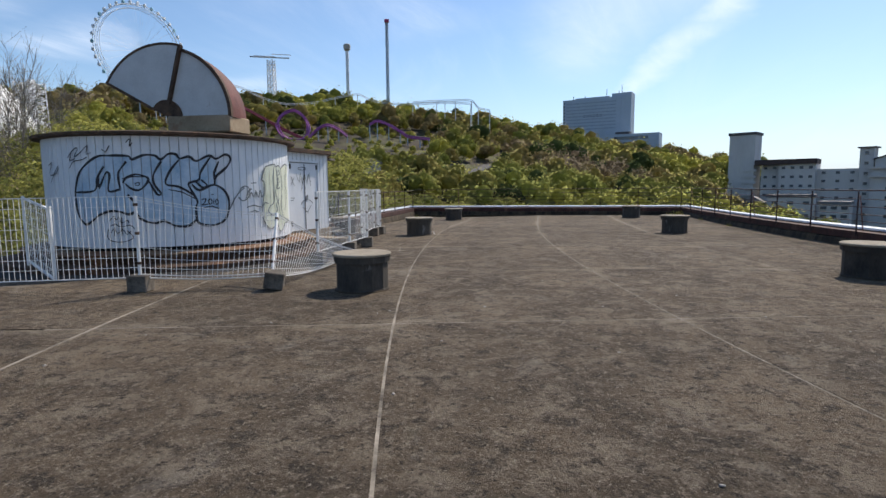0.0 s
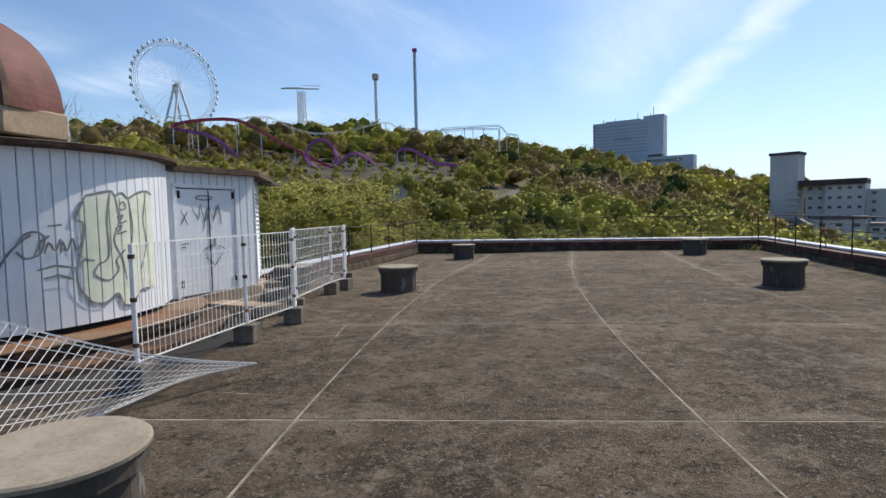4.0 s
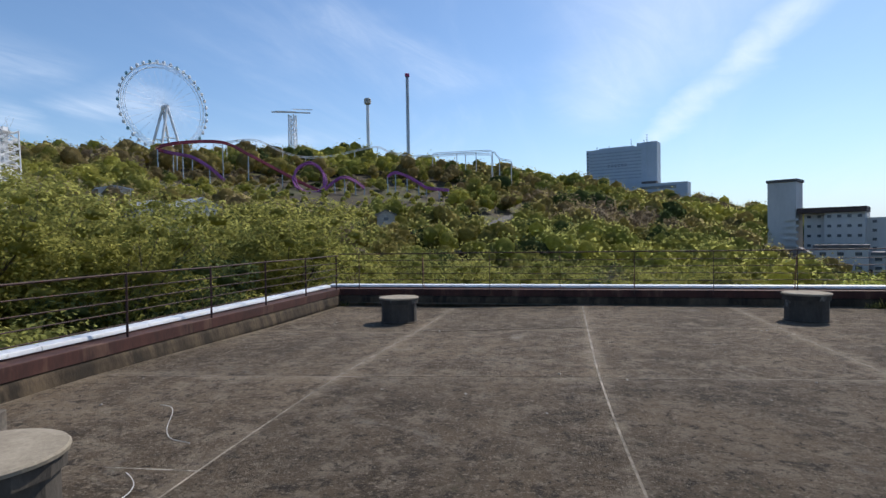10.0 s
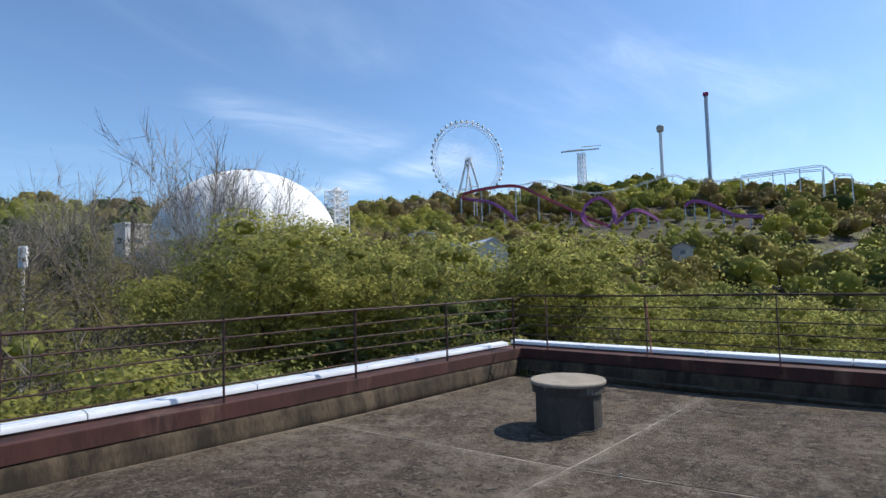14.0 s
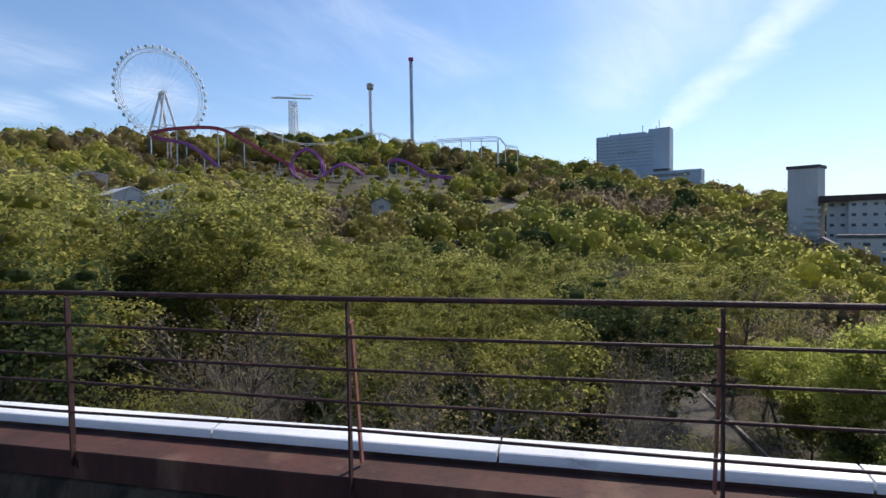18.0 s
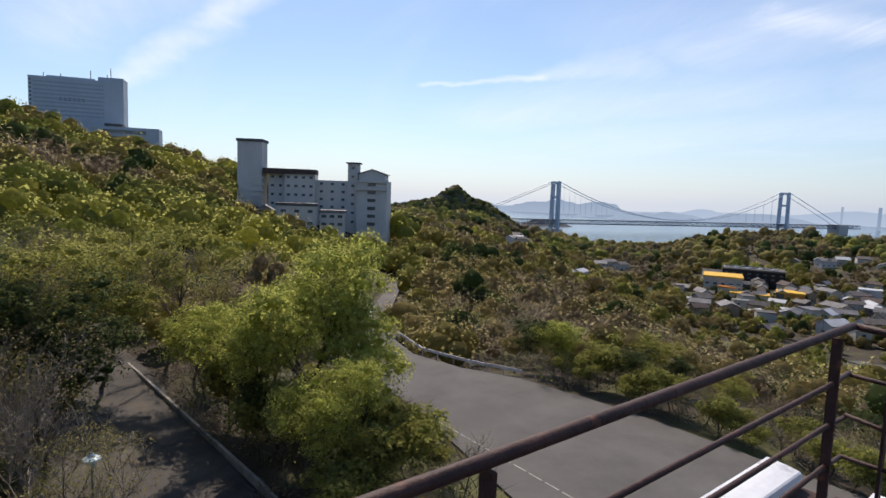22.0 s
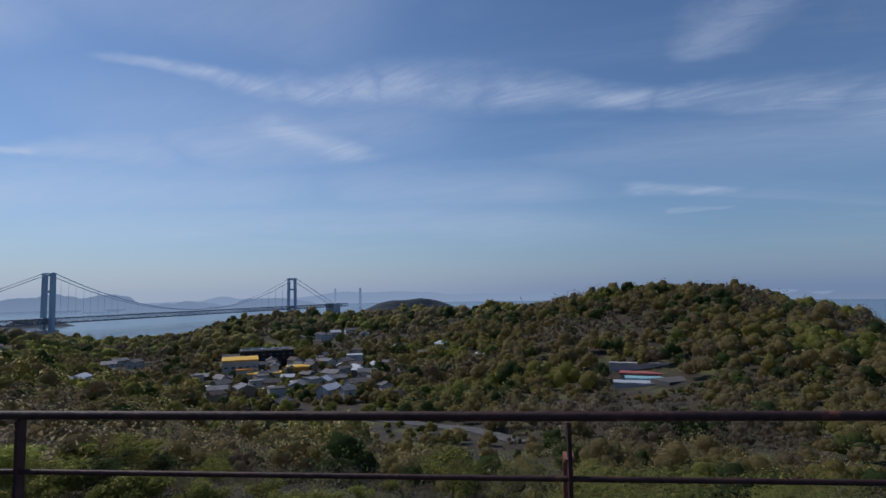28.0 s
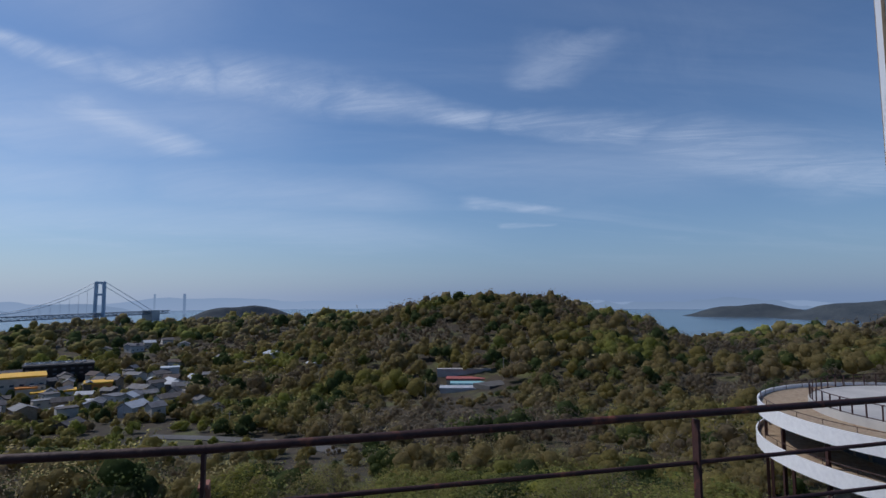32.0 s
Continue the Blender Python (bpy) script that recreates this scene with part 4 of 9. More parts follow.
# dome: a shutter cut flat on one side, curved behind
FN = Vector((0.06, -1.0, 0)).normalized()
FT = Vector((-FN.y, FN.x, 0))
hub = Vector((0.70, -1.12, 2.91))
# dark sheet added where the drum shades the floor
bm = bmesh.new()
lathe(bm, [(3.27, 0.0035), (3.75, 0.0035), (3.78, 0.004), (3.27, 0.0045)], 64)
tagged(part("tar_strip", bm, M_SHADEFLOOR, obs), "dark ring painted for shade and stains round the drum's foot")
part("dome_plinth", boxed((1.35, -0.68, 2.755), (1.32, 0.88, 0.33), math.degrees(math.atan2(FT.y, FT.x)), 0.02), M_TAN, obs, "stained pale plinth box under the dome")
DOME_R, FLAP_R = 1.34, 1.42


def face_pt(ang, r, d=0.0):
    return hub + FT * (r * math.cos(ang)) + Vector((0, 0, r * math.sin(ang))) - FN * d


bm = bmesh.new()
angs = [radians(a) for a in np.linspace(-2, 74, 16)]
sweep(bm, [[face_pt(a, 0.30, 0.0), face_pt(a, DOME_R, 0.0), face_pt(a, DOME_R, 0.03), face_pt(a, 0.30, 0.03)] for a in angs])
part("side_panel", bm, M_DOMEGREY, obs, "flat pale grey panel")
bm = bmesh.new()
angs = [radians(a) for a in np.linspace(75, 151, 14)]
sweep(bm, [[face_pt(a, 0.30, -0.03), face_pt(a, FLAP_R, -0.03), face_pt(a, FLAP_R, 0.0), face_pt(a, 0.30, 0.0)] for a in angs])
part("side_panel", bm, M_DOMEGREY, obs, "flat pale grey panel")
bm = bmesh.new()
bar(bm, face_pt(radians(74.5), 0.25, -0.03), face_pt(radians(74.5), DOME_R + 0.08, -0.03), 0.09, 0.06)
bar(bm, face_pt(radians(151), 0.28, -0.03), face_pt(radians(151), FLAP_R + 0.02, -0.03), 0.05, 0.05)
part("seam", bm, M_EAVE, obs)
bm = bmesh.new()
sweep(bm, [[face_pt(radians(a), 0.02, -0.02), face_pt(radians(a), 0.33, -0.04), face_pt(radians(a), 0.33, 0.1), face_pt(radians(a), 0.02, 0.1)] for a in np.linspace(-5, 152, 18)])
part("hub", bm, M_EAVE, obs, "dark rusty pivot plate")
deps = np.linspace(0, 0.88, 9)
bm = bmesh.new()
rows = []
for a in np.linspace(-1, 80, 22):
    rows.append([face_pt(radians(a), math.sqrt(max(0.02, (DOME_R + 0.02) ** 2 - (d * 0.62) ** 2)), d) for d in deps] + [face_pt(radians(a), math.sqrt(max(0.01, (DOME_R - 0.02) ** 2 - (d * 0.55) ** 2)), d) for d in deps[::-1]])
sweep(bm, rows)
part("dome_skin", bm, M_DOMERED, obs, "rust-red curved dome skin")
bm = bmesh.new()
sweep(bm, [[face_pt(radians(a), DOME_R - 0.03, -0.035), face_pt(radians(a), DOME_R + 0.035, -0.035), face_pt(radians(a), DOME_R + 0.035, 0.05), face_pt(radians(a), DOME_R - 0.03, 0.05)] for a in np.linspace(-1, 75, 18)])
sweep(bm, [[face_pt(radians(a), FLAP_R - 0.02, -0.04), face_pt(radians(a), FLAP_R + 0.025, -0.04), face_pt(radians(a), FLAP_R + 0.025, 0.06), face_pt(radians(a), FLAP_R - 0.02, 0.06)] for a in np.linspace(75, 152, 16)])
part("rim", bm, M_EAVE, obs, "rusty dark rim")

# annex with a door and a louvre
A2, B2, C2, D2 = Vector((-5.48, 14.72)), Vector((-5.06, 16.68)), Vector((-5.92, 18.2)), Vector((-8.4, 17.6))
annex = thing("annex", "white sheet metal entrance hut beside the round drum", "hut")
bm = bmesh.new()
prism(bm, [(A2.x - 0.25, A2.y - 0.4), (B2.x + 0.05, B2.y - 0.2), (B2.x + 0.1, B2.y), (C2.x + 0.1, C2.y + 0.15), (D2.x, D2.y + 0.1), (-8.2, 15.4)], -0.004, 0.33)
part("plinth", bm, M_TAN, annex, "tan concrete plinth")


def ribbed(p, q, z0, z1, step=0.17, mt=M_WHITEWALL, gap=(), nm="panel"):
    d = (q - p)
    L = d.length
    d = d / L
    out = Vector((d.y, -d.x))
    n = max(1, round(L / step))
    for i in range(n):
        f0, f1 = L * i / n, L * (i + 1) / n
        zz0, zz1 = z0, z1
        for g0, g1, h0, h1 in gap:
            if f0 + 0.02 >= g0 and f1 - 0.02 <= g1:
                zz0 = h1
        if zz1 - zz0 < 0.03:
            continue
        c = [p + d * (f0 + 0.006), p + d * (f0 + 0.014) + out * 0.012, p + d * (f1 - 0.014) + out * 0.012, p + d * (f1 - 0.006), p + d * (f1 - 0.006) - out * 0.03, p + d * (f0 + 0.006) - out * 0.03]
        part(nm, prism(bmesh.new(), [(v.x, v.y) for v in c], zz0, zz1), mt, annex)


ribbed(A2, B2, 0.34, 2.36, gap=((0.28, 1.54, 0.3, 2.12),))
ab = (B2 - A2).normalized()
ao = Vector((ab.y, -ab.x))
AB_A = math.degrees(math.atan2(ab.y, ab.x))
c = A2 + ab * 0.92 + ao * 0.0
door = part("door", boxed((c.x, c.y, 1.22), (1.22, 0.04, 1.74), AB_A, 0.006), M_WHITEWALL, annex, "white steel double door with scrawled graffiti")
bm = bmesh.new()
for f in (0.28, 1.56):
    q = A2 + ab * f + ao * 0.01
    box(bm, (q.x, q.y, 1.24), (0.06, 0.08, 1.84), AB_A)
q = A2 + ab * 0.92 + ao * 0.01
box(bm, (q.x, q.y, 2.14), (1.34, 0.08, 0.06), AB_A)
part("door_frame", bm, M_WHITEWALL, annex)
q = A2 + ab * 0.95 + ao * 0.03
part("leaf_gap", boxed((q.x, q.y, 1.22), (0.012, 0.012, 1.7), AB_A), M_DARK, door)
for f, z in ((0.36, 2.0), (1.48, 2.0), (0.36, 0.55), (1.48, 0.55)):
    q = A2 + ab * f + ao * 0.035
    part("hinge", boxed((q.x, q.y, z), (0.03, 0.03, 0.12), AB_A), M_DARK, door)
q = A2 + ab * 1.03 + ao * 0.05
part("door_handle", boxed((q.x, q.y, 1.2), (0.03, 0.05, 0.14), AB_A, 0.006), M_GUARD, door)
bc = (C2 - B2).normalized()
bo = Vector((bc.y, -bc.x))
BC_A = math.degrees(math.atan2(bc.y, bc.x))
L = (C2 - B2).length
lou = part("louvre_frame", bmesh.new(), M_WHITEWALL, annex)
bm = bmesh.new()
for f in (0.06, L - 0.06):
    q = B2 + bc * f
    box(bm, (q.x, q.y, 1.36), (0.12, 0.07, 2.0), BC_A)
bm.to_mesh(lou.data)
bm.free()
# near-black backing stands for the shade behind the slats
q = B2 + bc * (L / 2) - bo * 0.06
part("louvre_back", boxed((q.x, q.y, 1.35), (L - 0.1, 0.02, 1.98), BC_A), M_DARK, lou)
for k in range(22):
    z = 0.42 + k * 0.088
    bm = bmesh.new()
    a, b = B2 + bc * 0.12, B2 + bc * (L - 0.12)
    vs = [bm.verts.new((q.x + bo.x * o, q.y + bo.y * o, z + dz)) for q in (a, b) for o, dz in ((-0.045, 0.06), (0.035, 0.0), (0.035, -0.012), (-0.045, 0.046))]
    for f in ((0, 1, 2, 3), (7, 6, 5, 4), (0, 4, 5, 1), (1, 5, 6, 2), (2, 6, 7, 3), (3, 7, 4, 0)):
        bm.faces.new([vs[i] for i in f])
    part("slat", bm, M_WHITEWALL, lou)
part("wall_rear", prism(bmesh.new(), [(C2.x - 0.02, C2.y - 0.02), (D2.x, D2.y), (-8.1, 15.6), (-6.2, 15.4), (B2.x - 0.08, B2.y)], 0.33, 2.36), M_WHITEWALL, annex)
bm = bmesh.new()
prism(bm, [(A2.x - 0.4, A2.y - 0.25), (A2.x + 0.10, A2.y - 0.15), (B2.x + 0.18, B2.y - 0.05), (C2.x + 0.12, C2.y + 0.5), (D2.x - 0.1, D2.y + 0.2), (-8.1, 15.0)], 2.36, 2.45)
part("roof", bm, M_EAVE, annex, "thin rusty flat roof with a ragged eave")
bm = bmesh.new()
prism(bm, [(C2.x + 0.35, C2.y + 0.05), (C2.x + 0.30, C2.y + 0.62), (D2.x + 0.4, D2.y + 0.6), (D2.x + 0.4, D2.y + 0.1)], 2.30, 2.36)
part("rear_roof", bm, M_BLOCK, annex, "grey slab edge behind")
step = tagged(part("step", boxed((-4.72, 15.6, 0.085), (0.42, 1.5, 0.178), AB_A - 90 + 90, 0.01), M_TAN), "low tan concrete step before the hut door", "step")
for x, y, z in ((-4.9, 16.95, 0.11), (-5.35, 17.55, 0.14)):
    tagged(part("concrete_block", boxed((x, y, z), (0.5, 0.35, z * 2 - 0.002), 62, 0.01), M_BLOCK), "stained concrete block by the hut corner", "block")


# ---- graffiti: strokes and fills laid on the drum ----
def on_drum(a, z, d=0.016):
    return Vector((DX + (DR + d) * math.cos(radians(a)), DY + (DR + d) * math.sin(radians(a)), z))


def stroke(bm, pts, w, d, wrap):
    """A band w wide through the points (a, z)."""
    fine = []
    if len(pts) > 3:                       # round the corners
        soft = []
        for i in range(len(pts) - 1):
            p0, p1, p2, p3 = (pts[min(max(i + k, 0), len(pts) - 1)] for k in (-1, 0, 1, 2))
            for j in range(4):
                f = j / 4
                soft.append(tuple(0.5 * (2 * b + (c - a) * f + (2 * a - 5 * b + 4 * c - e) * f * f + (3 * b - a - 3 * c + e) * f**3) for a, b, c, e in zip(p0, p1, p2, p3)))
        pts = soft + [pts[-1]]
    for (a0, z0), (a1, z1) in zip(pts, pts[1:]):
        n = max(1, int(math.hypot((a1 - a0) * 0.043, z1 - z0) / 0.04))
        fine += [(a0 + (a1 - a0) * i / n, z0 + (z1 - z0) * i / n) for i in range(n)]
    fine.append(pts[-1])
    vs = []
    for i, (a, z) in enumerate(fine):
        a2, z2 = fine[min(i + 1, len(fine) - 1)]
        a1, z1 = fine[max(i - 1, 0)]
        t = Vector(((a2 - a1) * 0.043, z2 - z1)).normalized()
        k = w / 2 * (0.75 + 0.5 * abs(math.sin(i * 0.35)))
        vs.append([bm.verts.new(wrap(a - t.y * k / 0.043, z + t.x * k, d)), bm.verts.new(wrap(a + t.y * k / 0.043, z - t.x * k, d))])
    for a, b in zip(vs, vs[1:]):
        bm.faces.new((a[0], a[1], b[1], b[0]))
    return bm


def curl(cx, cz, rx, rz, a0, a1, n=14):
    return [(cx + rx * math.cos(radians(a0 + (a1 - a0) * i / n)), cz + rz * math.sin(radians(a0 + (a1 - a0) * i / n))) for i in range(n + 1)]


def fill(ob, top, low, d, wrap, material, pitch=3.75):
    """Sprayed colour between an upper and a lower outline, broken by the sheet's ribs."""
    top, low = sorted(top), sorted(low)
    a0, a1 = max(top[0][0], low[0][0]), min(top[-1][0], low[-1][0])
    k = math.floor(a0 / pitch)
    while k * pitch < a1:
        lo, hi = max(a0, k * pitch + 0.16), min(a1, (k + 1) * pitch - 0.16)
        k += 1
        if hi - lo < 0.2:
            continue
        bm = bmesh.new()
        cols = []
        for a in np.linspace(lo, hi, 5):
            zt, zl = (float(np.interp(a, [p[0] for p in q], [p[1] for p in q])) for q in (top, low))
            cols.append([bm.verts.new(wrap(a, zt + (zl - zt) * j / 3, d)) for j in range(4)])
        for p, q in zip(cols, cols[1:]):
            for j in range(3):
                bm.faces.new((p[j], q[j], q[j + 1], p[j + 1]))
        part("spray_patch", bm, material, ob)


def graffiti(name, label, strokes, width, material, d, wrap=on_drum, fills=(), fill_material=None):
    bm = bmesh.new()
    for s in strokes:
        stroke(bm, s, width, d, wrap)
    ob = tagged(part(name, bm, material), label, "graffiti")
    for up, dn in fills:
        fill(ob, up, dn, d - 0.004, wrap, fill_material)
    return ob


def scrawl(ob, strokes, width, material, d=0.022, wrap=on_drum):
    """More sprayed lines on a graffiti, each a part of it."""
    for k in strokes:
        part("spray_line", stroke(bmesh.new(), k, width, d, wrap), material, ob)


top = [(-97.8, 1.41), (-94.5, 1.78), (-86.4, 2.04), (-80.1, 2.07), (-72.5, 2.06), (-71, 2.0), (-66.2, 2.08), (-62, 2.07), (-59.9, 2.0), (-56.9, 2.1), (-54, 2.1), (-52.5, 2.02), (-48.8, 2.06), (-45.9, 1.98), (-40.5, 2.09), (-37.5, 2.03), (-33.2, 2.12), (-30.8, 2.04), (-32.8, 1.88), (-37.9, 1.69), (-38.7, 1.55)]
low = [(-97.1, 1.04), (-94.2, 0.84), (-91.4, 0.84), (-86.4, 0.99), (-81.6, 1.06), (-77.3, 1.05), (-73.6, 1.0), (-70.5, 0.99), (-67.3, 0.87), (-60.1, 0.87), (-55.7, 0.77), (-50.6, 0.76), (-47, 0.88), (-45.7, 0.79), (-40.9, 0.75), (-35.9, 0.81), (-33.2, 0.98)]
cap_line = [(-97.5, 1.45)] + top[1:16] + [(-38.8, 2.0)]
bulb = [(-48.2, 1.54), (-45.3, 1.43), (-39.3, 1.53), (-34.8, 1.43), (-32.6, 1.24), (-33.2, 0.98), (-35.9, 0.81), (-40.9, 0.75), (-45.7, 0.79), (-47, 0.88)]
tag = graffiti("graffiti", "large pale blue bubble graffiti outlined in black on the drum", [
    top, bulb, [(-47, 0.88), (-50.6, 0.76), (-55.7, 0.77), (-60.1, 0.87), (-63.1, 0.83), (-67.3, 0.87), (-70.5, 0.99), (-70.7, 1.19), (-73.8, 1.36)],
    [(-97.8, 1.41), (-97.1, 1.04), (-94.2, 0.84), (-91.4, 0.84), (-86.4, 0.99), (-81.6, 1.06), (-77.3, 1.05), (-73.6, 1.0), (-70.6, 1.06)],
], 0.040, M_BLACK, 0.022, fills=[(cap_line, low), ([(-38.8, 1.53), (-34.8, 1.43), (-32.6, 1.24)], [(-38.8, 0.77), (-35.9, 0.81), (-32.6, 1.1)])], fill_material=M_BLUEFILL)
scrawl(tag, [
    [(-97.3, 1.41), (-87.8, 1.44), (-86.2, 1.66), (-82.8, 1.88)], [(-85.4, 1.71), (-85.6, 1.49), (-82.1, 1.76), (-80.6, 1.71), (-81.5, 1.43), (-76.5, 1.46)], [(-76.5, 1.46), (-77, 1.65), (-76.5, 1.79), (-73.3, 1.96)],
    [(-75.2, 1.57), (-74.1, 1.66), (-69.8, 1.73), (-65.3, 1.66), (-66.3, 1.54), (-69.2, 1.44), (-72.4, 1.48), (-74.3, 1.56)], [(-65.1, 1.62), (-62.2, 1.37), (-60.6, 1.38), (-63, 1.55), (-63, 1.73), (-59.7, 1.97)],
], 0.036, M_BLACK)
scrawl(tag, [
    [(-52.8, 2.0), (-56.9, 1.77), (-58.5, 1.55), (-53.6, 1.5), (-48.4, 1.36), (-46.9, 1.26)], [(-39.7, 2.08), (-44.3, 1.78), (-45.3, 1.63), (-49.2, 1.57), (-49.3, 1.49), (-46.4, 1.23), (-47.1, 1.11), (-47, 0.88)],
    [(-36.4, 1.98), (-38.7, 1.77), (-38.7, 1.54)], [(-47.2, 1.62), (-43.9, 1.48), (-42.1, 1.53), (-44.5, 1.63)],
], 0.036, M_BLACK)
scrawl(tag, [
    [(-75.6, 1.65), (-70.7, 1.69), (-65, 1.68)], [(-70.6, 1.56), (-68.9, 1.58), (-69, 1.53), (-70.4, 1.54)], [(-57.6, 1.45), (-52.4, 1.4), (-46.9, 1.26)],
    [(-44.7, 1.25), (-42.8, 1.26), (-43.7, 1.18), (-44.6, 1.15), (-41.8, 1.16)], curl(-41, 1.21, 0.8, 0.05, 0, 350, 8), [(-39.4, 1.26), (-39.5, 1.16)], curl(-38.1, 1.2, 0.6, 0.05, 0, 350, 8), [(-44.4, 1.1), (-40.4, 1.12), (-37.3, 1.07)], [(-40.4, 1.34), (-39.3, 1.35)],
], 0.018, M_BLACK)
tag = graffiti("graffiti", "black scrawled tags on white sheet", [
    [(-101, 2.04), (-97, 2.19), (-94.7, 2.21), (-96.7, 2.06), (-92.9, 2.15), (-89.7, 2.26), (-90.5, 2.11), (-88.3, 2.13)], [(-100.1, 1.85), (-97.6, 1.97), (-93.3, 2.0), (-90.3, 2.05)], [(-98.2, 2.16), (-99.7, 1.98), (-96.3, 2.03)],
    [(-116.6, 1.91), (-112.6, 1.97), (-115.6, 1.75), (-109.6, 1.77), (-108, 1.9), (-115, 1.6)], [(-73.1, 2.3), (-71.2, 2.37), (-71.7, 2.23), (-70.5, 2.3)], [(-83.4, 2.19), (-81.6, 2.13), (-79.8, 2.25)],
], 0.015, M_BLACK, 0.020)
scrawl(tag, [
    [(-82, 0.88), (-80.2, 0.96), (-79.1, 0.9), (-77.8, 0.96), (-77.1, 0.85), (-74.6, 0.89), (-74.1, 0.84)], [(-81.8, 0.79), (-79.6, 0.82), (-77.5, 0.77), (-73.6, 0.8), (-71.8, 0.73)], [(-81.8, 0.66), (-80.3, 0.74), (-79, 0.65), (-76.7, 0.72), (-75.1, 0.63), (-73.5, 0.69)],
    [(-82.9, 0.73), (-83, 0.54), (-77.2, 0.49), (-72.6, 0.57), (-75, 0.7)], [(-79.9, 0.98), (-80.3, 0.6)], [(-76.9, 0.96), (-77.2, 0.61)],
], 0.014, M_BLACK, 0.020)
graffiti("graffiti", "grey tag with a long tail on white sheet", [
    [(-32.9, 1.01), (-29.4, 1.27), (-26.2, 1.41), (-24.4, 1.47)], [(-28, 1.33), (-26.1, 1.46), (-23.6, 1.5), (-21.6, 1.44), (-22.6, 1.26), (-25.8, 1.21), (-27.7, 1.29)], [(-24.1, 1.22), (-22.4, 1.39), (-20.4, 1.45)],
    [(-21.8, 1.25), (-20.6, 1.37), (-19.2, 1.28), (-17.8, 1.41)], [(-18, 1.26), (-17.4, 1.38), (-16.4, 1.27), (-14.9, 1.41), (-13.9, 1.27), (-12.4, 1.36)], [(-23.6, 1.07), (-19.4, 1.11), (-14.2, 1.06)], [(-22.3, 0.97), (-18.8, 1.0), (-15.3, 0.94)], [(-20.6, 1.56), (-17.2, 1.57)],
], 0.022, M_GREYLINE, 0.020)
gl = [(-12.5, 1.78), (-10.7, 1.91), (-3.2, 1.97), (-1.6, 1.92), (1.1, 1.95), (3.4, 1.89), (7.4, 1.96), (12.1, 1.99), (15.1, 1.95)]
gb = [(-14.3, 1.03), (-14, 0.85), (-10.7, 0.64), (-6.5, 0.6), (-2.3, 0.69), (-0.4, 0.54), (3, 0.52), (6.6, 0.67), (11.1, 0.68), (15.1, 0.7)]
tag = graffiti("graffiti", "tall pale green bubble letters outlined in dark green", [
    gl[1:], gb[:-1], [(-10.7, 1.91), (-13.7, 1.64), (-11.6, 1.56), (-13.1, 1.2), (-14.3, 1.03)], [(-3.2, 1.96), (-4.7, 1.61), (-4.7, 1.18), (-8.2, 1.08)], [(-9.2, 1.13), (-11.9, 1.16), (-14, 1.07)], [(-8.2, 1.08), (-9.5, 0.96), (-5.2, 0.87), (-1.7, 0.99), (-2.3, 1.11), (1, 1.23)],
], 0.026, M_GREYLINE, 0.022, fills=[(gl, gb)], fill_material=M_GREENFILL)
scrawl(tag, [
    [(-1.6, 1.92), (-0.5, 1.61), (-2.7, 1.36), (-0.1, 1.11), (1.2, 0.85)], [(3.4, 1.89), (4.6, 1.48), (2.7, 1.1), (4.7, 0.84)], [(12, 1.98), (9.6, 1.61), (10.7, 1.28), (7.3, 0.96)],
    [(-0.1, 1.8), (1.4, 1.84), (2.2, 1.76), (0.2, 1.74)], [(-1.3, 1.64), (1, 1.67), (-0.6, 1.57), (2.3, 1.6)], [(-2, 1.5), (0.3, 1.54), (-1.3, 1.44), (2, 1.47)],
], 0.022, M_GREYLINE)


def on_door(a, z, d=0.016):
    q = A2 + ab * a * 0.043 + ao * (0.02 + d)
    return Vector((q.x, q.y, z))


graffiti("graffiti", "thin black and grey scrawls on the hut door", [
    curl(20, 1.95, 4, 0.035, 0, 350), [(14, 1.8), (17, 1.6), (18, 1.85), (20, 1.55), (22, 1.82), (24, 1.6), (26, 1.8), (28, 1.62)], [(19, 1.4), (21, 1.75), (23, 1.4)], [(24, 1.55), (27, 1.85), (28, 1.5)],
    [(9, 1.75), (12, 1.5)], [(9, 1.52), (12, 1.72)], [(8, 1.2), (12, 1.2)], [(8, 1.14), (11, 1.14)],
], 0.018, M_GREYLINE, 0.010, wrap=on_door)
graffiti("graffiti", "faint grey loop on the hut door", [curl(24, 1.0, 6, 0.14, 20, 170), [(20, 0.95), (24, 0.8), (28, 1.0)]], 0.02, M_GREYLINE, 0.010, wrap=on_door)


# ---- white wire mesh fences on concrete feet ----
def mesh_panel(bm, tl, tr, bl, br, n_up=38, n_across=9, r=0.0036, sag=0.0, edge=0.013):
    """A wire mesh stretched over four corners; sag pulls its middle down."""
    tl, tr, bl, br = (Vector(v) for v in (tl, tr, bl, br))

    def at(u, v):
        p = tl.lerp(tr, u).lerp(bl.lerp(br, u), v)
        return p + Vector((0, 0, -sag * math.sin(math.pi * u) * (1 - 0.35 * v)))
    for i in range(n_up + 1):
        u = i / n_up
        vs = [at(u, v) for v in ((0, 1) if not sag else (0, 0.33, 0.66, 1))]
        for a, b in zip(vs, vs[1:]):
            bar(bm, a, b, r * 1.5, r * 1.5)
    rows = [k / n_across for k in range(n_across + 1)]
    for v in rows + ([0.04, 0.96] if sag else []):
        us = [i / 8 for i in range(9)] if sag else [0, 1]
        w = edge if v in (0.0, 1.0) else edge * 0.8 if v in (0.04, 0.96) else r * 1.6
        for a, b in zip(us, us[1:]):
            bar(bm, at(a, v), at(b, v), w, w)
    return bm


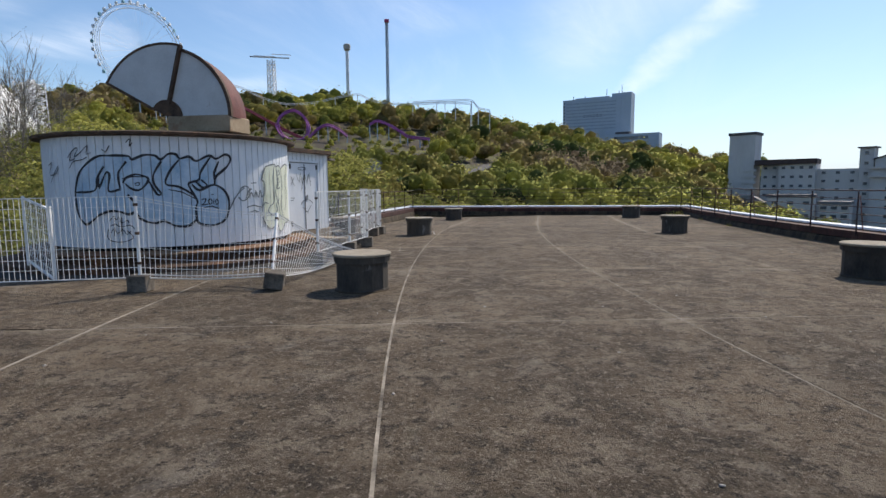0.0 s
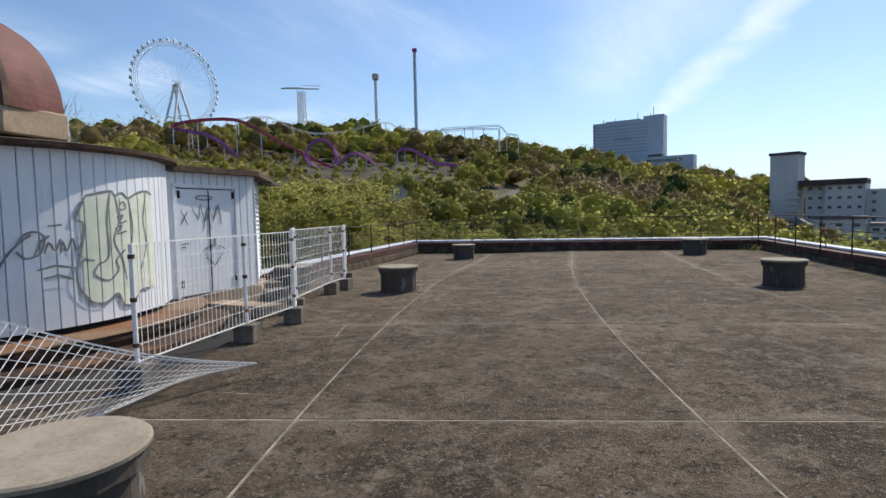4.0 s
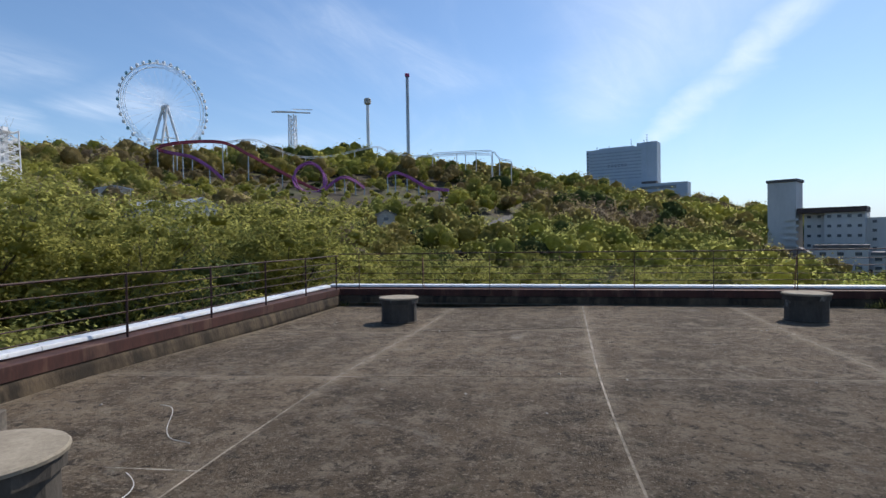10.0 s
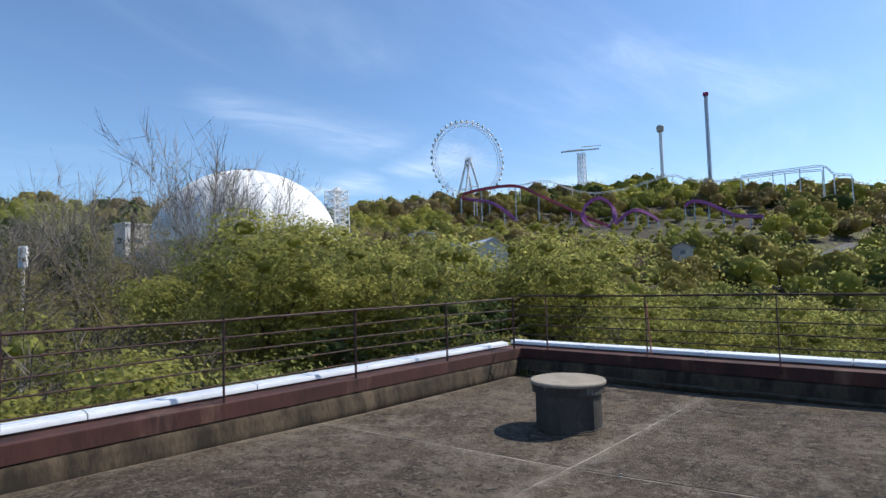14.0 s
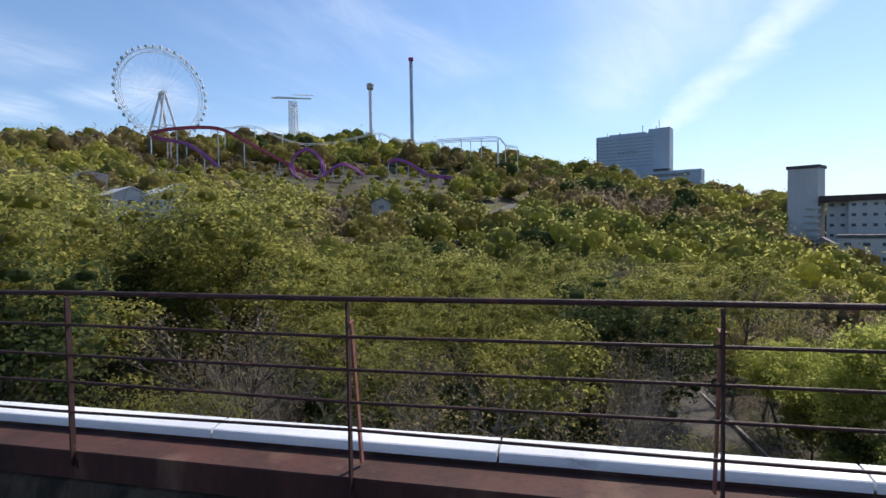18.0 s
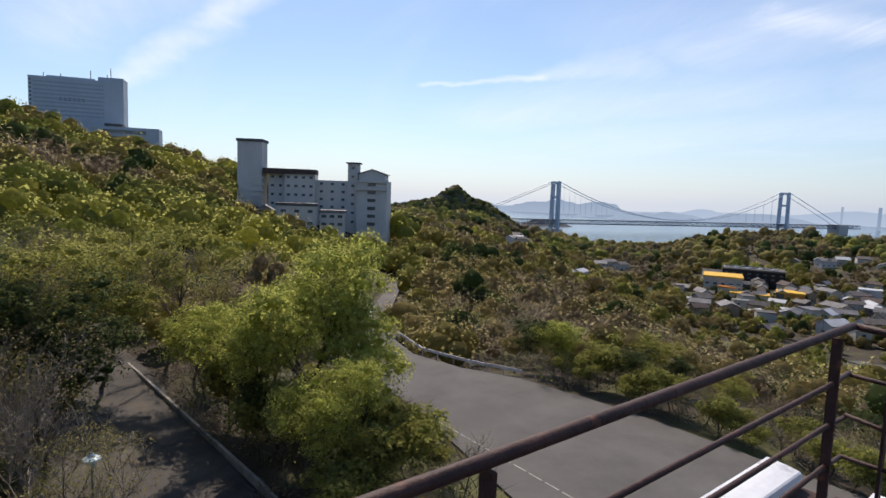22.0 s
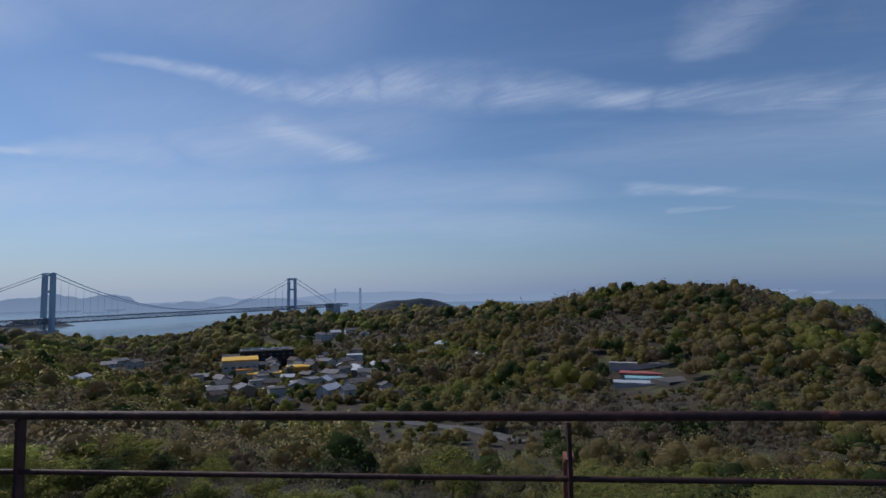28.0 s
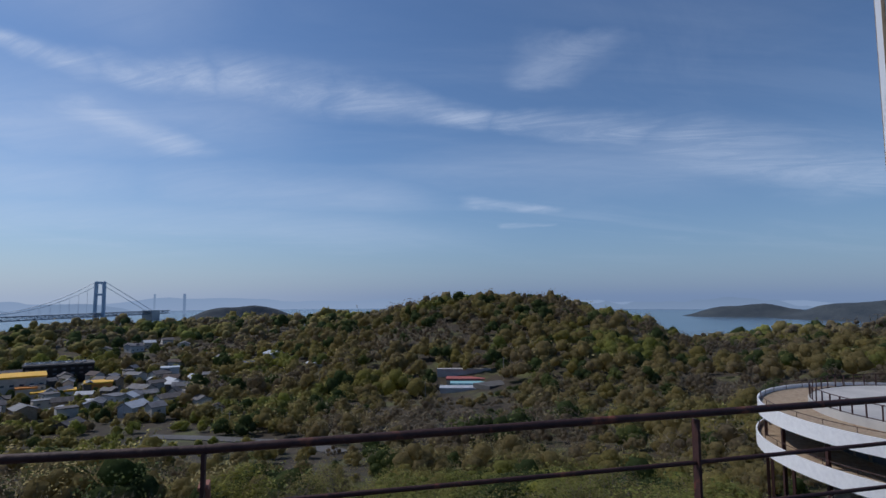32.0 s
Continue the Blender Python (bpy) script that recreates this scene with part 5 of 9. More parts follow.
def fence_post(parent, p, h, lean=(0, 0), base=0.0):
    q = Vector((p[0] + lean[0], p[1] + lean[1], base + h))
    bm = bmesh.new()
    tube(bm, (p[0], p[1], base), q, 0.024, 10)
    po = part("post", bm, M_WIRE, parent)
    for f in (0.18, 0.55, 0.9):
        c = Vector((p[0], p[1], base)).lerp(q, f)
        d = (q - Vector((p[0], p[1], base))).normalized() * 0.02
        part("clamp", tube(bmesh.new(), c - d, c + d, 0.031, 8), M_EAVE, po, "rusty clamp")
    return q


FENCE = [(-4.80, 8.88), (-2.95, 9.27), (-3.32, 11.80), (-3.36, 13.70), (-3.36, 14.95), (-3.77, 15.78), (-4.09, 17.88), (-4.07, 18.50), (-4.53, 19.66)]


def foot(p, a, h=0.24, tilt=0.0):
    ob = part("fence_foot", boxed((0, 0, h / 2), (0.27, 0.27, h), a, 0.012), M_BLOCK)
    ob.matrix_world = pose(p[0], p[1], 0.135 * math.sin(radians(abs(tilt))), 0, tilt, 0)
    tagged(ob, "square weathered concrete block holding a fence post", "block", "fence feet")


for i, p in enumerate(FENCE):
    foot(p, (10, 20, 5, 8, 12, 20, 8, 0, 25)[i], tilt=11.0 if i == 1 else 0.0)


def fence(pairs, label, sag=0.0, h=1.16):
    t = thing("mesh_fence", label, "fence", group="mesh fences")
    for a, b in pairs:
        A, B = Vector((*FENCE[a], 0.22)), Vector((*FENCE[b], 0.22))
        n = max(4, round((B - A).length / 0.08))
        part("wire_mesh", mesh_panel(bmesh.new(), A + Vector((0, 0, h)), B + Vector((0, 0, h)), A + Vector((0, 0, 0.03)), B + Vector((0, 0, 0.03)), n, 7, sag=sag), M_WIRE, t)
    for k in sorted({k for pr in pairs for k in pr}):
        fence_post(t, FENCE[k], h + 0.02, base=0.2)
    return t


fence(((2, 3), (3, 4)), "white wire mesh fence on concrete feet before the hut")
fence(((5, 6), (6, 7), (7, 8)), "white wire mesh fence on concrete feet, worn but upright")
# a narrow gate between the two runs
gate = thing("mesh_gate", "narrow white mesh gate standing in the fence", "gate")
A, B = Vector((*FENCE[4], 0.2)), Vector((*FENCE[5], 0.2))
part("wire_mesh", mesh_panel(bmesh.new(), A + Vector((0, 0, 1.2)), B + Vector((0, 0, 1.2)), A, B, 9, 8), M_WIRE, gate)
bm = bmesh.new()
for z in (0.2, 0.75, 1.4):
    bar(bm, (A.x, A.y, z), (B.x, B.y, z), 0.03, 0.04)
part("gate_frame", bm, M_WIRE, gate)
for q in (A, B):
    part("post", tube(bmesh.new(), (q.x, q.y, 0.18), (q.x, q.y, 1.42), 0.028, 10), M_WIRE, gate)
# the bent run in front of the drum
bent = thing("mesh_fence", "white wire mesh fence, bent and sagging before the drum", "fence", group="mesh fences")
q0 = fence_post(bent, FENCE[0], 1.16, base=0.2)
q1 = fence_post(bent, (-3.03, 9.40), 0.85, (-0.30, 0.83), base=0.2)
far0 = Vector((-8.3, 8.2, 0.12))
part("wire_mesh", mesh_panel(bmesh.new(), far0 + Vector((0, 0, 1.2)), q0, far0, (*FENCE[0], 0.2), 46, 8), M_WIRE, bent)
part("wire_mesh", mesh_panel(bmesh.new(), q0, q1, (*FENCE[0], 0.2), (*FENCE[1], 0.2), 26, 8, sag=0.05), M_WIRE, bent)
part("wire_mesh", mesh_panel(bmesh.new(), q1, (-2.36, 12.3, 0.14), (-2.98, 9.3, 0.18), (-3.0, 12.0, 0.04), 38, 8, sag=0.10), M_WIRE, bent)
# a loose panel folded back behind it
fold = thing("loose_fence", "loose white framed mesh panel leaning behind the fence", "fence panel")
a, b = Vector((-8.25, 10.35, 0.0)), Vector((-6.9, 9.55, 0.0))
part("wire_mesh", mesh_panel(bmesh.new(), a + Vector((0, 0, 1.32)), b + Vector((0, 0, 1.15)), a + Vector((0, 0, 0.2)), b, 15, 8), M_WIRE, fold)
bm = bmesh.new()
for p, q in ((a + Vector((0, 0, 0.0)), a + Vector((0, 0, 1.36))), (b, b + Vector((0, 0, 1.2))), (a + Vector((0, 0, 0.2)), b), (a + Vector((0, 0, 1.32)), b + Vector((0, 0, 1.15)))):
    bar(bm, p, q, 0.035, 0.035)
part("frame", bm, M_WIRE, fold)
# wires and a painted cable lying on the roof
def loose_wire(pts, label, r=0.0024):
    rows = []
    for i, p in enumerate(pts):
        d = (Vector(pts[min(i + 1, len(pts) - 1)]) - Vector(pts[max(i - 1, 0)])).normalized()
        side = Vector((d.y, -d.x, 0))
        rows.append([Vector(p) + side * (r * math.cos(a)) + Vector((0, 0, r * math.sin(a))) for a in (0, 1.26, 2.51, 3.77, 5.03)])
    tagged(part("wire", sweep(bmesh.new(), rows), M_WIRE), label, "wire", "loose wires")


loose_wire([(-3.75 + 1.05 * f, 20.85 - 1.0 * f + 0.10 * math.sin(7 * f), 0.006 + 0.02 * abs(math.sin(4 * f))) for f in np.linspace(0, 1, 18)], "thin pale wire curling on the roof by a vent")
loose_wire([(-2.80 + 0.55 * f + 0.10 * math.sin(5 * f), 19.35 - 0.75 * f, 0.006 + 0.03 * math.sin(3.1 * f)) for f in np.linspace(0, 1, 14)], "short pale wire bent up beside a vent")
# worn strokes of white paint on the roof
for a, b, w in (((-2.93, 13.97), (-1.95, 14.33), 0.022), ((-2.32, 14.10), (-2.50, 14.86), 0.030), ((-2.42, 11.80), (-1.42, 11.81), 0.018), ((-3.04, 19.41), (-2.27, 19.48), 0.028), ((0.52, 19.06), (0.90, 19.12), 0.045)):
    p, q = Vector((*a, 0.0018)), Vector((*b, 0.0018))
    side = Vector((-(q - p).y, (q - p).x, 0)).normalized()
    rp = random.Random(int(a[1] * 100))
    rows = []
    for f in np.linspace(0, 1, 12):
        c, h = p.lerp(q, f), w * rp.uniform(0.15, 0.5)
        rows.append([c - side * h, c + side * h * rp.uniform(0.6, 1.1), c + side * h * 0.5 + Vector((0, 0, 0.0012)), c - side * h * 0.5 + Vector((0, 0, 0.0012))])
    tagged(part("paint_mark", sweep(bmesh.new(), rows), M_MARK), "worn stroke of pale paint on the roof", "paint mark", "paint marks")


# ---- roads and the car park below ----
def strip(name, pts, widths, material, lift, label, category, step=4.0):
    """A road sheet along a line of points, laid on the ground."""
    P = []
    for (x0, y0), (x1, y1), w0, w1 in zip(pts, pts[1:], widths, widths[1:]):
        n = max(1, int(math.hypot(x1 - x0, y1 - y0) / step))
        P += [(x0 + (x1 - x0) * i / n, y0 + (y1 - y0) * i / n, w0 + (w1 - w0) * i / n) for i in range(n)]
    P.append((*pts[-1], widths[-1]))
    rings = []
    for i, (x, y, w) in enumerate(P):
        a, b = P[max(i - 1, 0)], P[min(i + 1, len(P) - 1)]
        d = Vector((b[0] - a[0], b[1] - a[1])).normalized()
        z = ground_at(x, y) + lift
        sx, sy = d.y * w / 2, -d.x * w / 2
        rings.append([(x - sx, y - sy, z - 0.6), (x + sx, y + sy, z - 0.6), (x + sx, y + sy, z), (x - sx, y - sy, z)])
    return tagged(part(name, sweep(bmesh.new(), rings), material), label, category, kind="structure")


strip("road_service", [(10.5, 32), (11, 60), (10.5, 90), (8, 118)], [11, 11, 10, 8], M_LANE, 0.10, "grey asphalt lane coloured dark for tree shade", "road")
bm = prism(bmesh.new(), [(25, 33), (48.9, 33), (48.9, 52), (48.4, 60), (46.8, 69.5), (44, 75), (42.5, 82), (44.5, 90), (36.5, 90), (34, 77), (32.5, 66)], -17.8, -17.12)
tagged(part("car_park", bm, M_ASPHALT), "wide empty grey asphalt car park with worn lines", "car park", kind="structure")
strip("road", [(40.5, 89), (48, 104), (57, 120), (72, 140), (92, 166), (106, 185)], [8, 8, 8, 8, 7, 6], M_ASPHALT, 0.18, "grey asphalt road curving away downhill", "road")
strip("road_hill", [bearing(-12, 0, 170).to_2d()[:], bearing(-9.3, 0, 205).to_2d()[:], bearing(-7.3, 0, 235).to_2d()[:], bearing(-5.6, 0, 262).to_2d()[:]], [8, 8, 8, 7], M_ASPHALT, 0.5, "pale road climbing the wooded hill", "road")
strip("road_far", [bearing(73.5, 0, 245).to_2d()[:], bearing(80, 0, 220).to_2d()[:], bearing(86, 0, 195).to_2d()[:], bearing(90, 0, 170).to_2d()[:]], [6, 6, 6, 6], M_ASPHALT, 0.5, "narrow grey road along the slope", "road")
bm = bmesh.new()
for i in range(12):
    box(bm, (32.6 + i * 0.02, 50.5 + i * 1.5, -17.11), (0.12, 1.2, 0.02))
tagged(part("lane_line", bm, M_KERB), "worn white line on the car park", "marking", kind="structure")
bm = bmesh.new()
bar(bm, (17.3, 40, -16.9), (16.9, 62, -16.9), 0.22, 0.6)
bar(bm, (16.9, 62, -16.9), (13.2, 105, -16.9), 0.22, 0.6)
tagged(part("kerb_wall", bm, M_KERB), "low pale concrete kerb wall beside the lane", "kerb", kind="structure")
bm = bmesh.new()
bar(bm, (5.2, 40, -17.0), (5.4, 86, -17.0), 0.16, 0.3)
tagged(part("kerb", bm, M_KERB), "pale kerb under shrubs", "kerb", kind="structure")

rail_pts = [(47.0, 69.0), (44.6, 74.6), (43.0, 81.5), (44.8, 89.5), (52.5, 103), (61.5, 119), (76, 138)]
guard = thing("guard_rail", "galvanised steel guard rail along the road bend", "guard rail")
gp = [Vector((x + 0.4, y, (-17.1 if y < 90 else ground_at(x, y) + 0.2))) for x, y in rail_pts]
bm = bmesh.new()
for a, b in zip(gp, gp[1:]):
    bar(bm, a + Vector((0, 0, 0.62)), b + Vector((0, 0, 0.62)), 0.06, 0.32)
part("beam", bm, M_GUARD, guard)
for a, b in zip(gp, gp[1:]):
    for k in range(3):
        q = a.lerp(b, k / 3)
        part("post", tube(bmesh.new(), q - Vector((0, 0, 0.2)), q + Vector((0, 0, 0.75)), 0.06, 6), M_GUARD, guard)

lamp = thing("street_lamp", "dark iron park lamp with a pale blue cap", "street lamp", (7.9, 62.7, -17.2))
part("pole", lathe(bmesh.new(), [(0.14, 0), (0.14, 0.5), (0.06, 0.6), (0.05, 3.9), (0.09, 3.95)], 10), M_LAMP, lamp)
part("lantern", lathe(bmesh.new(), [(0.10, 3.95), (0.22, 4.05), (0.24, 4.35), (0.20, 4.40)], 12), M_LAMPCAP, lamp)
part("cap", lathe(bmesh.new(), [(0.46, 4.40), (0.44, 4.46), (0.22, 4.56), (0.10, 4.72), (0.03, 4.85)], 14), M_LAMPCAP, lamp, "wide pale blue cap")

car = thing("car", "small white car coming along the road", "car", (64.0, 129.0, ground_at(64.0, 129.0) + 0.25), -37)
bm = boxed((0, 0, 0.62), (1.65, 4.0, 0.62), 0, 0.12)
part("body", bm, M_STEEL, car)
part("cabin", boxed((0, -0.2, 1.15), (1.45, 2.1, 0.55), 0, 0.16), M_GLASS, car, "dark glazed cabin")
part("car_roof", boxed((0, -0.25, 1.43), (1.3, 1.6, 0.06), 0, 0.02), M_STEEL, car)
for x in (-0.78, 0.78):
    for y in (-1.25, 1.3):
        part("wheel", tube(bmesh.new(), (x - 0.1, y, 0.31), (x + 0.1, y, 0.31), 0.31, 12), M_BLACK, car)


# ---- the woods ----
def leaf_quads(rng, centre, normal, size, long=1.0, broad=1.0):
    """Ragged three-cornered leaf clumps: corners for arrays of centres, facings and sizes."""
    n = len(centre)
    ref = rng.normal(size=(n, 3))
    t1 = np.cross(normal, ref)
    t1 /= np.linalg.norm(t1, axis=1, keepdims=True) + 1e-9
    t2 = np.cross(normal, t1)
    out = np.empty((n, 3, 3))
    for k, (a, b) in enumerate(((1, 0), (-0.5, 0.87), (-0.5, -0.87))):
        j = rng.uniform(0.65, 1.3, (n, 1)) * size[:, None]
        out[:, k] = centre + (a * long * t1 + b * 0.95 * broad * t2) * j
    return out


def twig_quads(rng, start, way, length, width):
    """Thin twigs as slivers from their starts."""
    n = len(start)
    way = way / (np.linalg.norm(way, axis=1, keepdims=True) + 1e-9)
    side = np.cross(way, rng.normal(size=(n, 3)))
    side /= np.linalg.norm(side, axis=1, keepdims=True) + 1e-9
    w, L = width[:, None], length[:, None]
    return np.stack([start - side * w, start + side * w, start + way * L + side * w * 0.35, start + way * L - side * w * 0.35], 1)


def lumps_of(rng, n, lumps, radius, tall):
    """Uneven lumps of each crown, one on top and the rest round it: places and sizes."""
    turn = rng.uniform(0, 2 * math.pi, (n, 1)) + np.arange(lumps) * 2 * math.pi / max(1, lumps - 1) + rng.normal(size=(n, lumps)) * 0.35
    out, up = rng.uniform(0.34, 0.54, (n, lumps)), rng.uniform(-0.22, 0.22, (n, lumps))
    out[:, 0], up[:, 0] = rng.uniform(0.0, 0.15, n), rng.uniform(0.26, 0.42, n)
    d = np.stack([np.cos(turn) * out, np.sin(turn) * out, up], -1)
    spread = np.stack([radius, radius, tall], -1)[:, None, :]
    size = rng.uniform(0.42, 0.62, (n, lumps))
    size[:, 0] = rng.uniform(0.52, 0.66, n)
    return d * spread, size, spread


def crowns(rng, places, radius, tall, tint, leaves, leaf_size, lumps=7, hollow=0.75, made=None):
    """Leaf clumps over the lumps of many crowns at once. Returns vertices and tints."""
    n = len(places)
    lump, lump_r, spread = made or lumps_of(rng, n, lumps, radius, tall)
    which = rng.integers(0, lump.shape[1], (n, leaves))
    d = rng.normal(size=(n, leaves, 3))
    d[..., 2] += 0.35
    d /= np.linalg.norm(d, axis=2, keepdims=True)
    rows = np.arange(n)[:, None]
    depth = rng.uniform(hollow, 1.02, (n, leaves, 1)) + rng.exponential(0.08, (n, leaves, 1))
    pos = lump[rows, which] + d * lump_r[rows, which][..., None] * spread * depth
    nrm = d + rng.normal(size=d.shape) * 0.42 + np.array([0, 0, 0.22])
    nrm /= np.linalg.norm(nrm, axis=2, keepdims=True)
    pos = pos + places[:, None, :]
    sz = (leaf_size[:, None] * rng.uniform(0.6, 1.35, (n, leaves))).ravel()
    bare = np.repeat(np.clip((0.30 - tint) / 0.12, 0, 1), leaves)[:, None]
    q = leaf_quads(rng, pos.reshape(-1, 3), nrm.reshape(-1, 3), sz, 1 + 1.3 * bare, 1 - 0.66 * bare)
    tn = np.repeat(np.clip(tint[:, None] + rng.normal(size=(n, leaves)) * 0.035, 0, 1).ravel(), 3)
    return q.reshape(-1, 3), tn


def join_quads(name, parts, material, parent=None):
    v = np.concatenate([p[0] for p in parts])
    t = np.concatenate([p[1] for p in parts])
    return raw(name, v, np.arange(len(v)).reshape(-1, 3), material, parent, t)


_g = (1 + 5**0.5) / 2
ICO = np.array([(-1, _g, 0), (1, _g, 0), (-1, -_g, 0), (1, -_g, 0), (0, -1, _g), (0, 1, _g), (0, -1, -_g), (0, 1, -_g), (_g, 0, -1), (_g, 0, 1), (-_g, 0, -1), (-_g, 0, 1)]) / math.hypot(1, _g)
ICOF = np.array([(0, 11, 5), (0, 5, 1), (0, 1, 7), (0, 7, 10), (0, 10, 11), (1, 5, 9), (5, 11, 4), (11, 10, 2), (10, 7, 6), (7, 1, 8), (3, 9, 4), (3, 4, 2), (3, 2, 6), (3, 6, 8), (3, 8, 9), (4, 9, 5), (2, 4, 11), (6, 2, 10), (8, 6, 7), (9, 8, 1)])
rng = np.random.default_rng(7)


def patchy(x, y, k=0.02):
    return 0.5 + 0.25 * np.sin(x * k * 1.3 + 2 * np.sin(y * k * 0.7)) + 0.25 * np.sin(y * k * 1.7 + 1.5 * np.sin(x * k))


def clearings(x, y, low=False):
    """True where no tree stands: roads, car park, the building, houses."""
    dx, dy = x, y - 18
    r, az = np.hypot(dx, dy), np.degrees(np.arctan2(dx, dy))
    c = (x > -14) & (x < 12.5) & (y > -20) & (y < 34)
    c |= (x > (6.5 if low else 7.5)) & (x < 16.0) & (y > 30) & (y < 105)
    c |= (x > 28.5) & (x < 49.6) & (y > 25) & (y < 62)
    c |= (x > 31.5) & (x < 47.5) & (y >= 62) & (y < 90)
    for (x0, y0), (x1, y1) in (((40, 88), (57, 120)), ((57, 120), (80, 150)), ((80, 150), (108, 188))):
        L = math.hypot(x1 - x0, y1 - y0)
        f = np.clip(((x - x0) * (x1 - x0) + (y - y0) * (y1 - y0)) / L**2, 0, 1)
        c |= np.hypot(x - x0 - f * (x1 - x0), y - y0 - f * (y1 - y0)) < 6.5
    c |= (az > 17.0) & (az < 32.6) & (r > 256) & (r < 322)                 # apartments
    c |= (az > 1.0) & (az < 12.0) & (r > 480) & (r < 570)                # hotel
    c |= (az > -12.5) & (az < -4.6) & (r > 192) & (r < 272) & (np.abs(az + 12 - (r - 170) / 92 * 6.4) < 1.9)
    c |= (az > 60.5) & (az < 77) & (r > 262) & (r < 520) & ~((az < 64) & (r < 300))   # town
    c |= (az > 99.3) & (az < 106.4) & (r > 288) & (r < 350)              # school
    c |= (az > 95.0) & (az < 97.0) & (r > 330) & (r < 346)
    c |= (az > 73) & (az < 91) & (np.abs(r - (245 - (az - 73.5) * 4.5)) < 9)
    c |= (az > -70.5) & (az < -49.5) & (r > 90) & (r < 132)               # white dome
    c |= (az > -42.3) & (az < -35.3) & (r > 160) & (r < 178)               # white houses
    c |= (az > 126) & (r > 45) & (r < 112)                               # round terraces
    return c


def scatter(r0, r1, spacing, a0=-97.0, a1=146.0, jitter=0.38, low=False):
    """Tree feet on a loose grid between two distances."""
    R = r1 + spacing
    xs = np.arange(-R, R, spacing)
    X, Y = np.meshgrid(xs, xs + 18)
    X = (X + rng.uniform(-jitter, jitter, X.shape) * spacing).ravel()
    Y = (Y + rng.uniform(-jitter, jitter, Y.shape) * spacing).ravel()
    r, az = np.hypot(X, Y - 18), np.degrees(np.arctan2(X, Y - 18))
    k = (r >= r0) & (r < r1) & (az > a0) & (az < a1) & ~clearings(X, Y, low)
    X, Y = X[k], Y[k]
    Z = height(X, Y)
    k = Z > -87
    return X[k], Y[k], Z[k]


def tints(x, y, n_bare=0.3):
    """Kinds of tree in drifts: bare brown, olive, green, fresh yellow-green, dark evergreen; tone by bearing stands in
    for light.
    """
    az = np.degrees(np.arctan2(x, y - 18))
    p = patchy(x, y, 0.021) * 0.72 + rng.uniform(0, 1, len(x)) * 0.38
    # brighter tints northward, darker eastward: light put into the crowns' colour
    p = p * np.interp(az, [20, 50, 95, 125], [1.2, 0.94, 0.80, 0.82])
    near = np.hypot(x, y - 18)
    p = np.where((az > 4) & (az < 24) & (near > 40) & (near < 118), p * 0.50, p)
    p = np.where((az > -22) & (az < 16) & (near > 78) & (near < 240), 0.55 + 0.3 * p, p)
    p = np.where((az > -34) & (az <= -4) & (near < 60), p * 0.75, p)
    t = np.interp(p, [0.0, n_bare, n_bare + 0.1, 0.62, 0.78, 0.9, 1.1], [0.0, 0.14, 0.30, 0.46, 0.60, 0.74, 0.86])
    # a larger dark share eastward, part of the same painted shading
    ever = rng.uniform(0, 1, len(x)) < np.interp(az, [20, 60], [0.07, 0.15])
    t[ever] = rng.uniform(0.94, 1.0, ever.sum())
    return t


def in_view(x, y, top):
    """True where a crown's top can be seen over the land between it and the roof."""
    dx, dy = x - 3.0, y - 22.0
    r = np.hypot(dx, dy)
    best = np.full(len(x), -9.0)
    for f in np.linspace(0.12, 0.93, 28):
        best = np.maximum(best, (height(3 + dx * f, 22 + dy * f) + 4.0 - 1.7) / (r * f))
    return (top - 1.7) / r > best - 0.012


# pale houses that stand clear among the woods
HOMES = [(488, 500), (440, 445), (407, 431), (460, 470), (505, 380), (470, 364), (491, 355), (634, 208), (687, 205), (625, 172), (606, 213), (450, 145), (430, 131), (404, 143), (506, 270)]


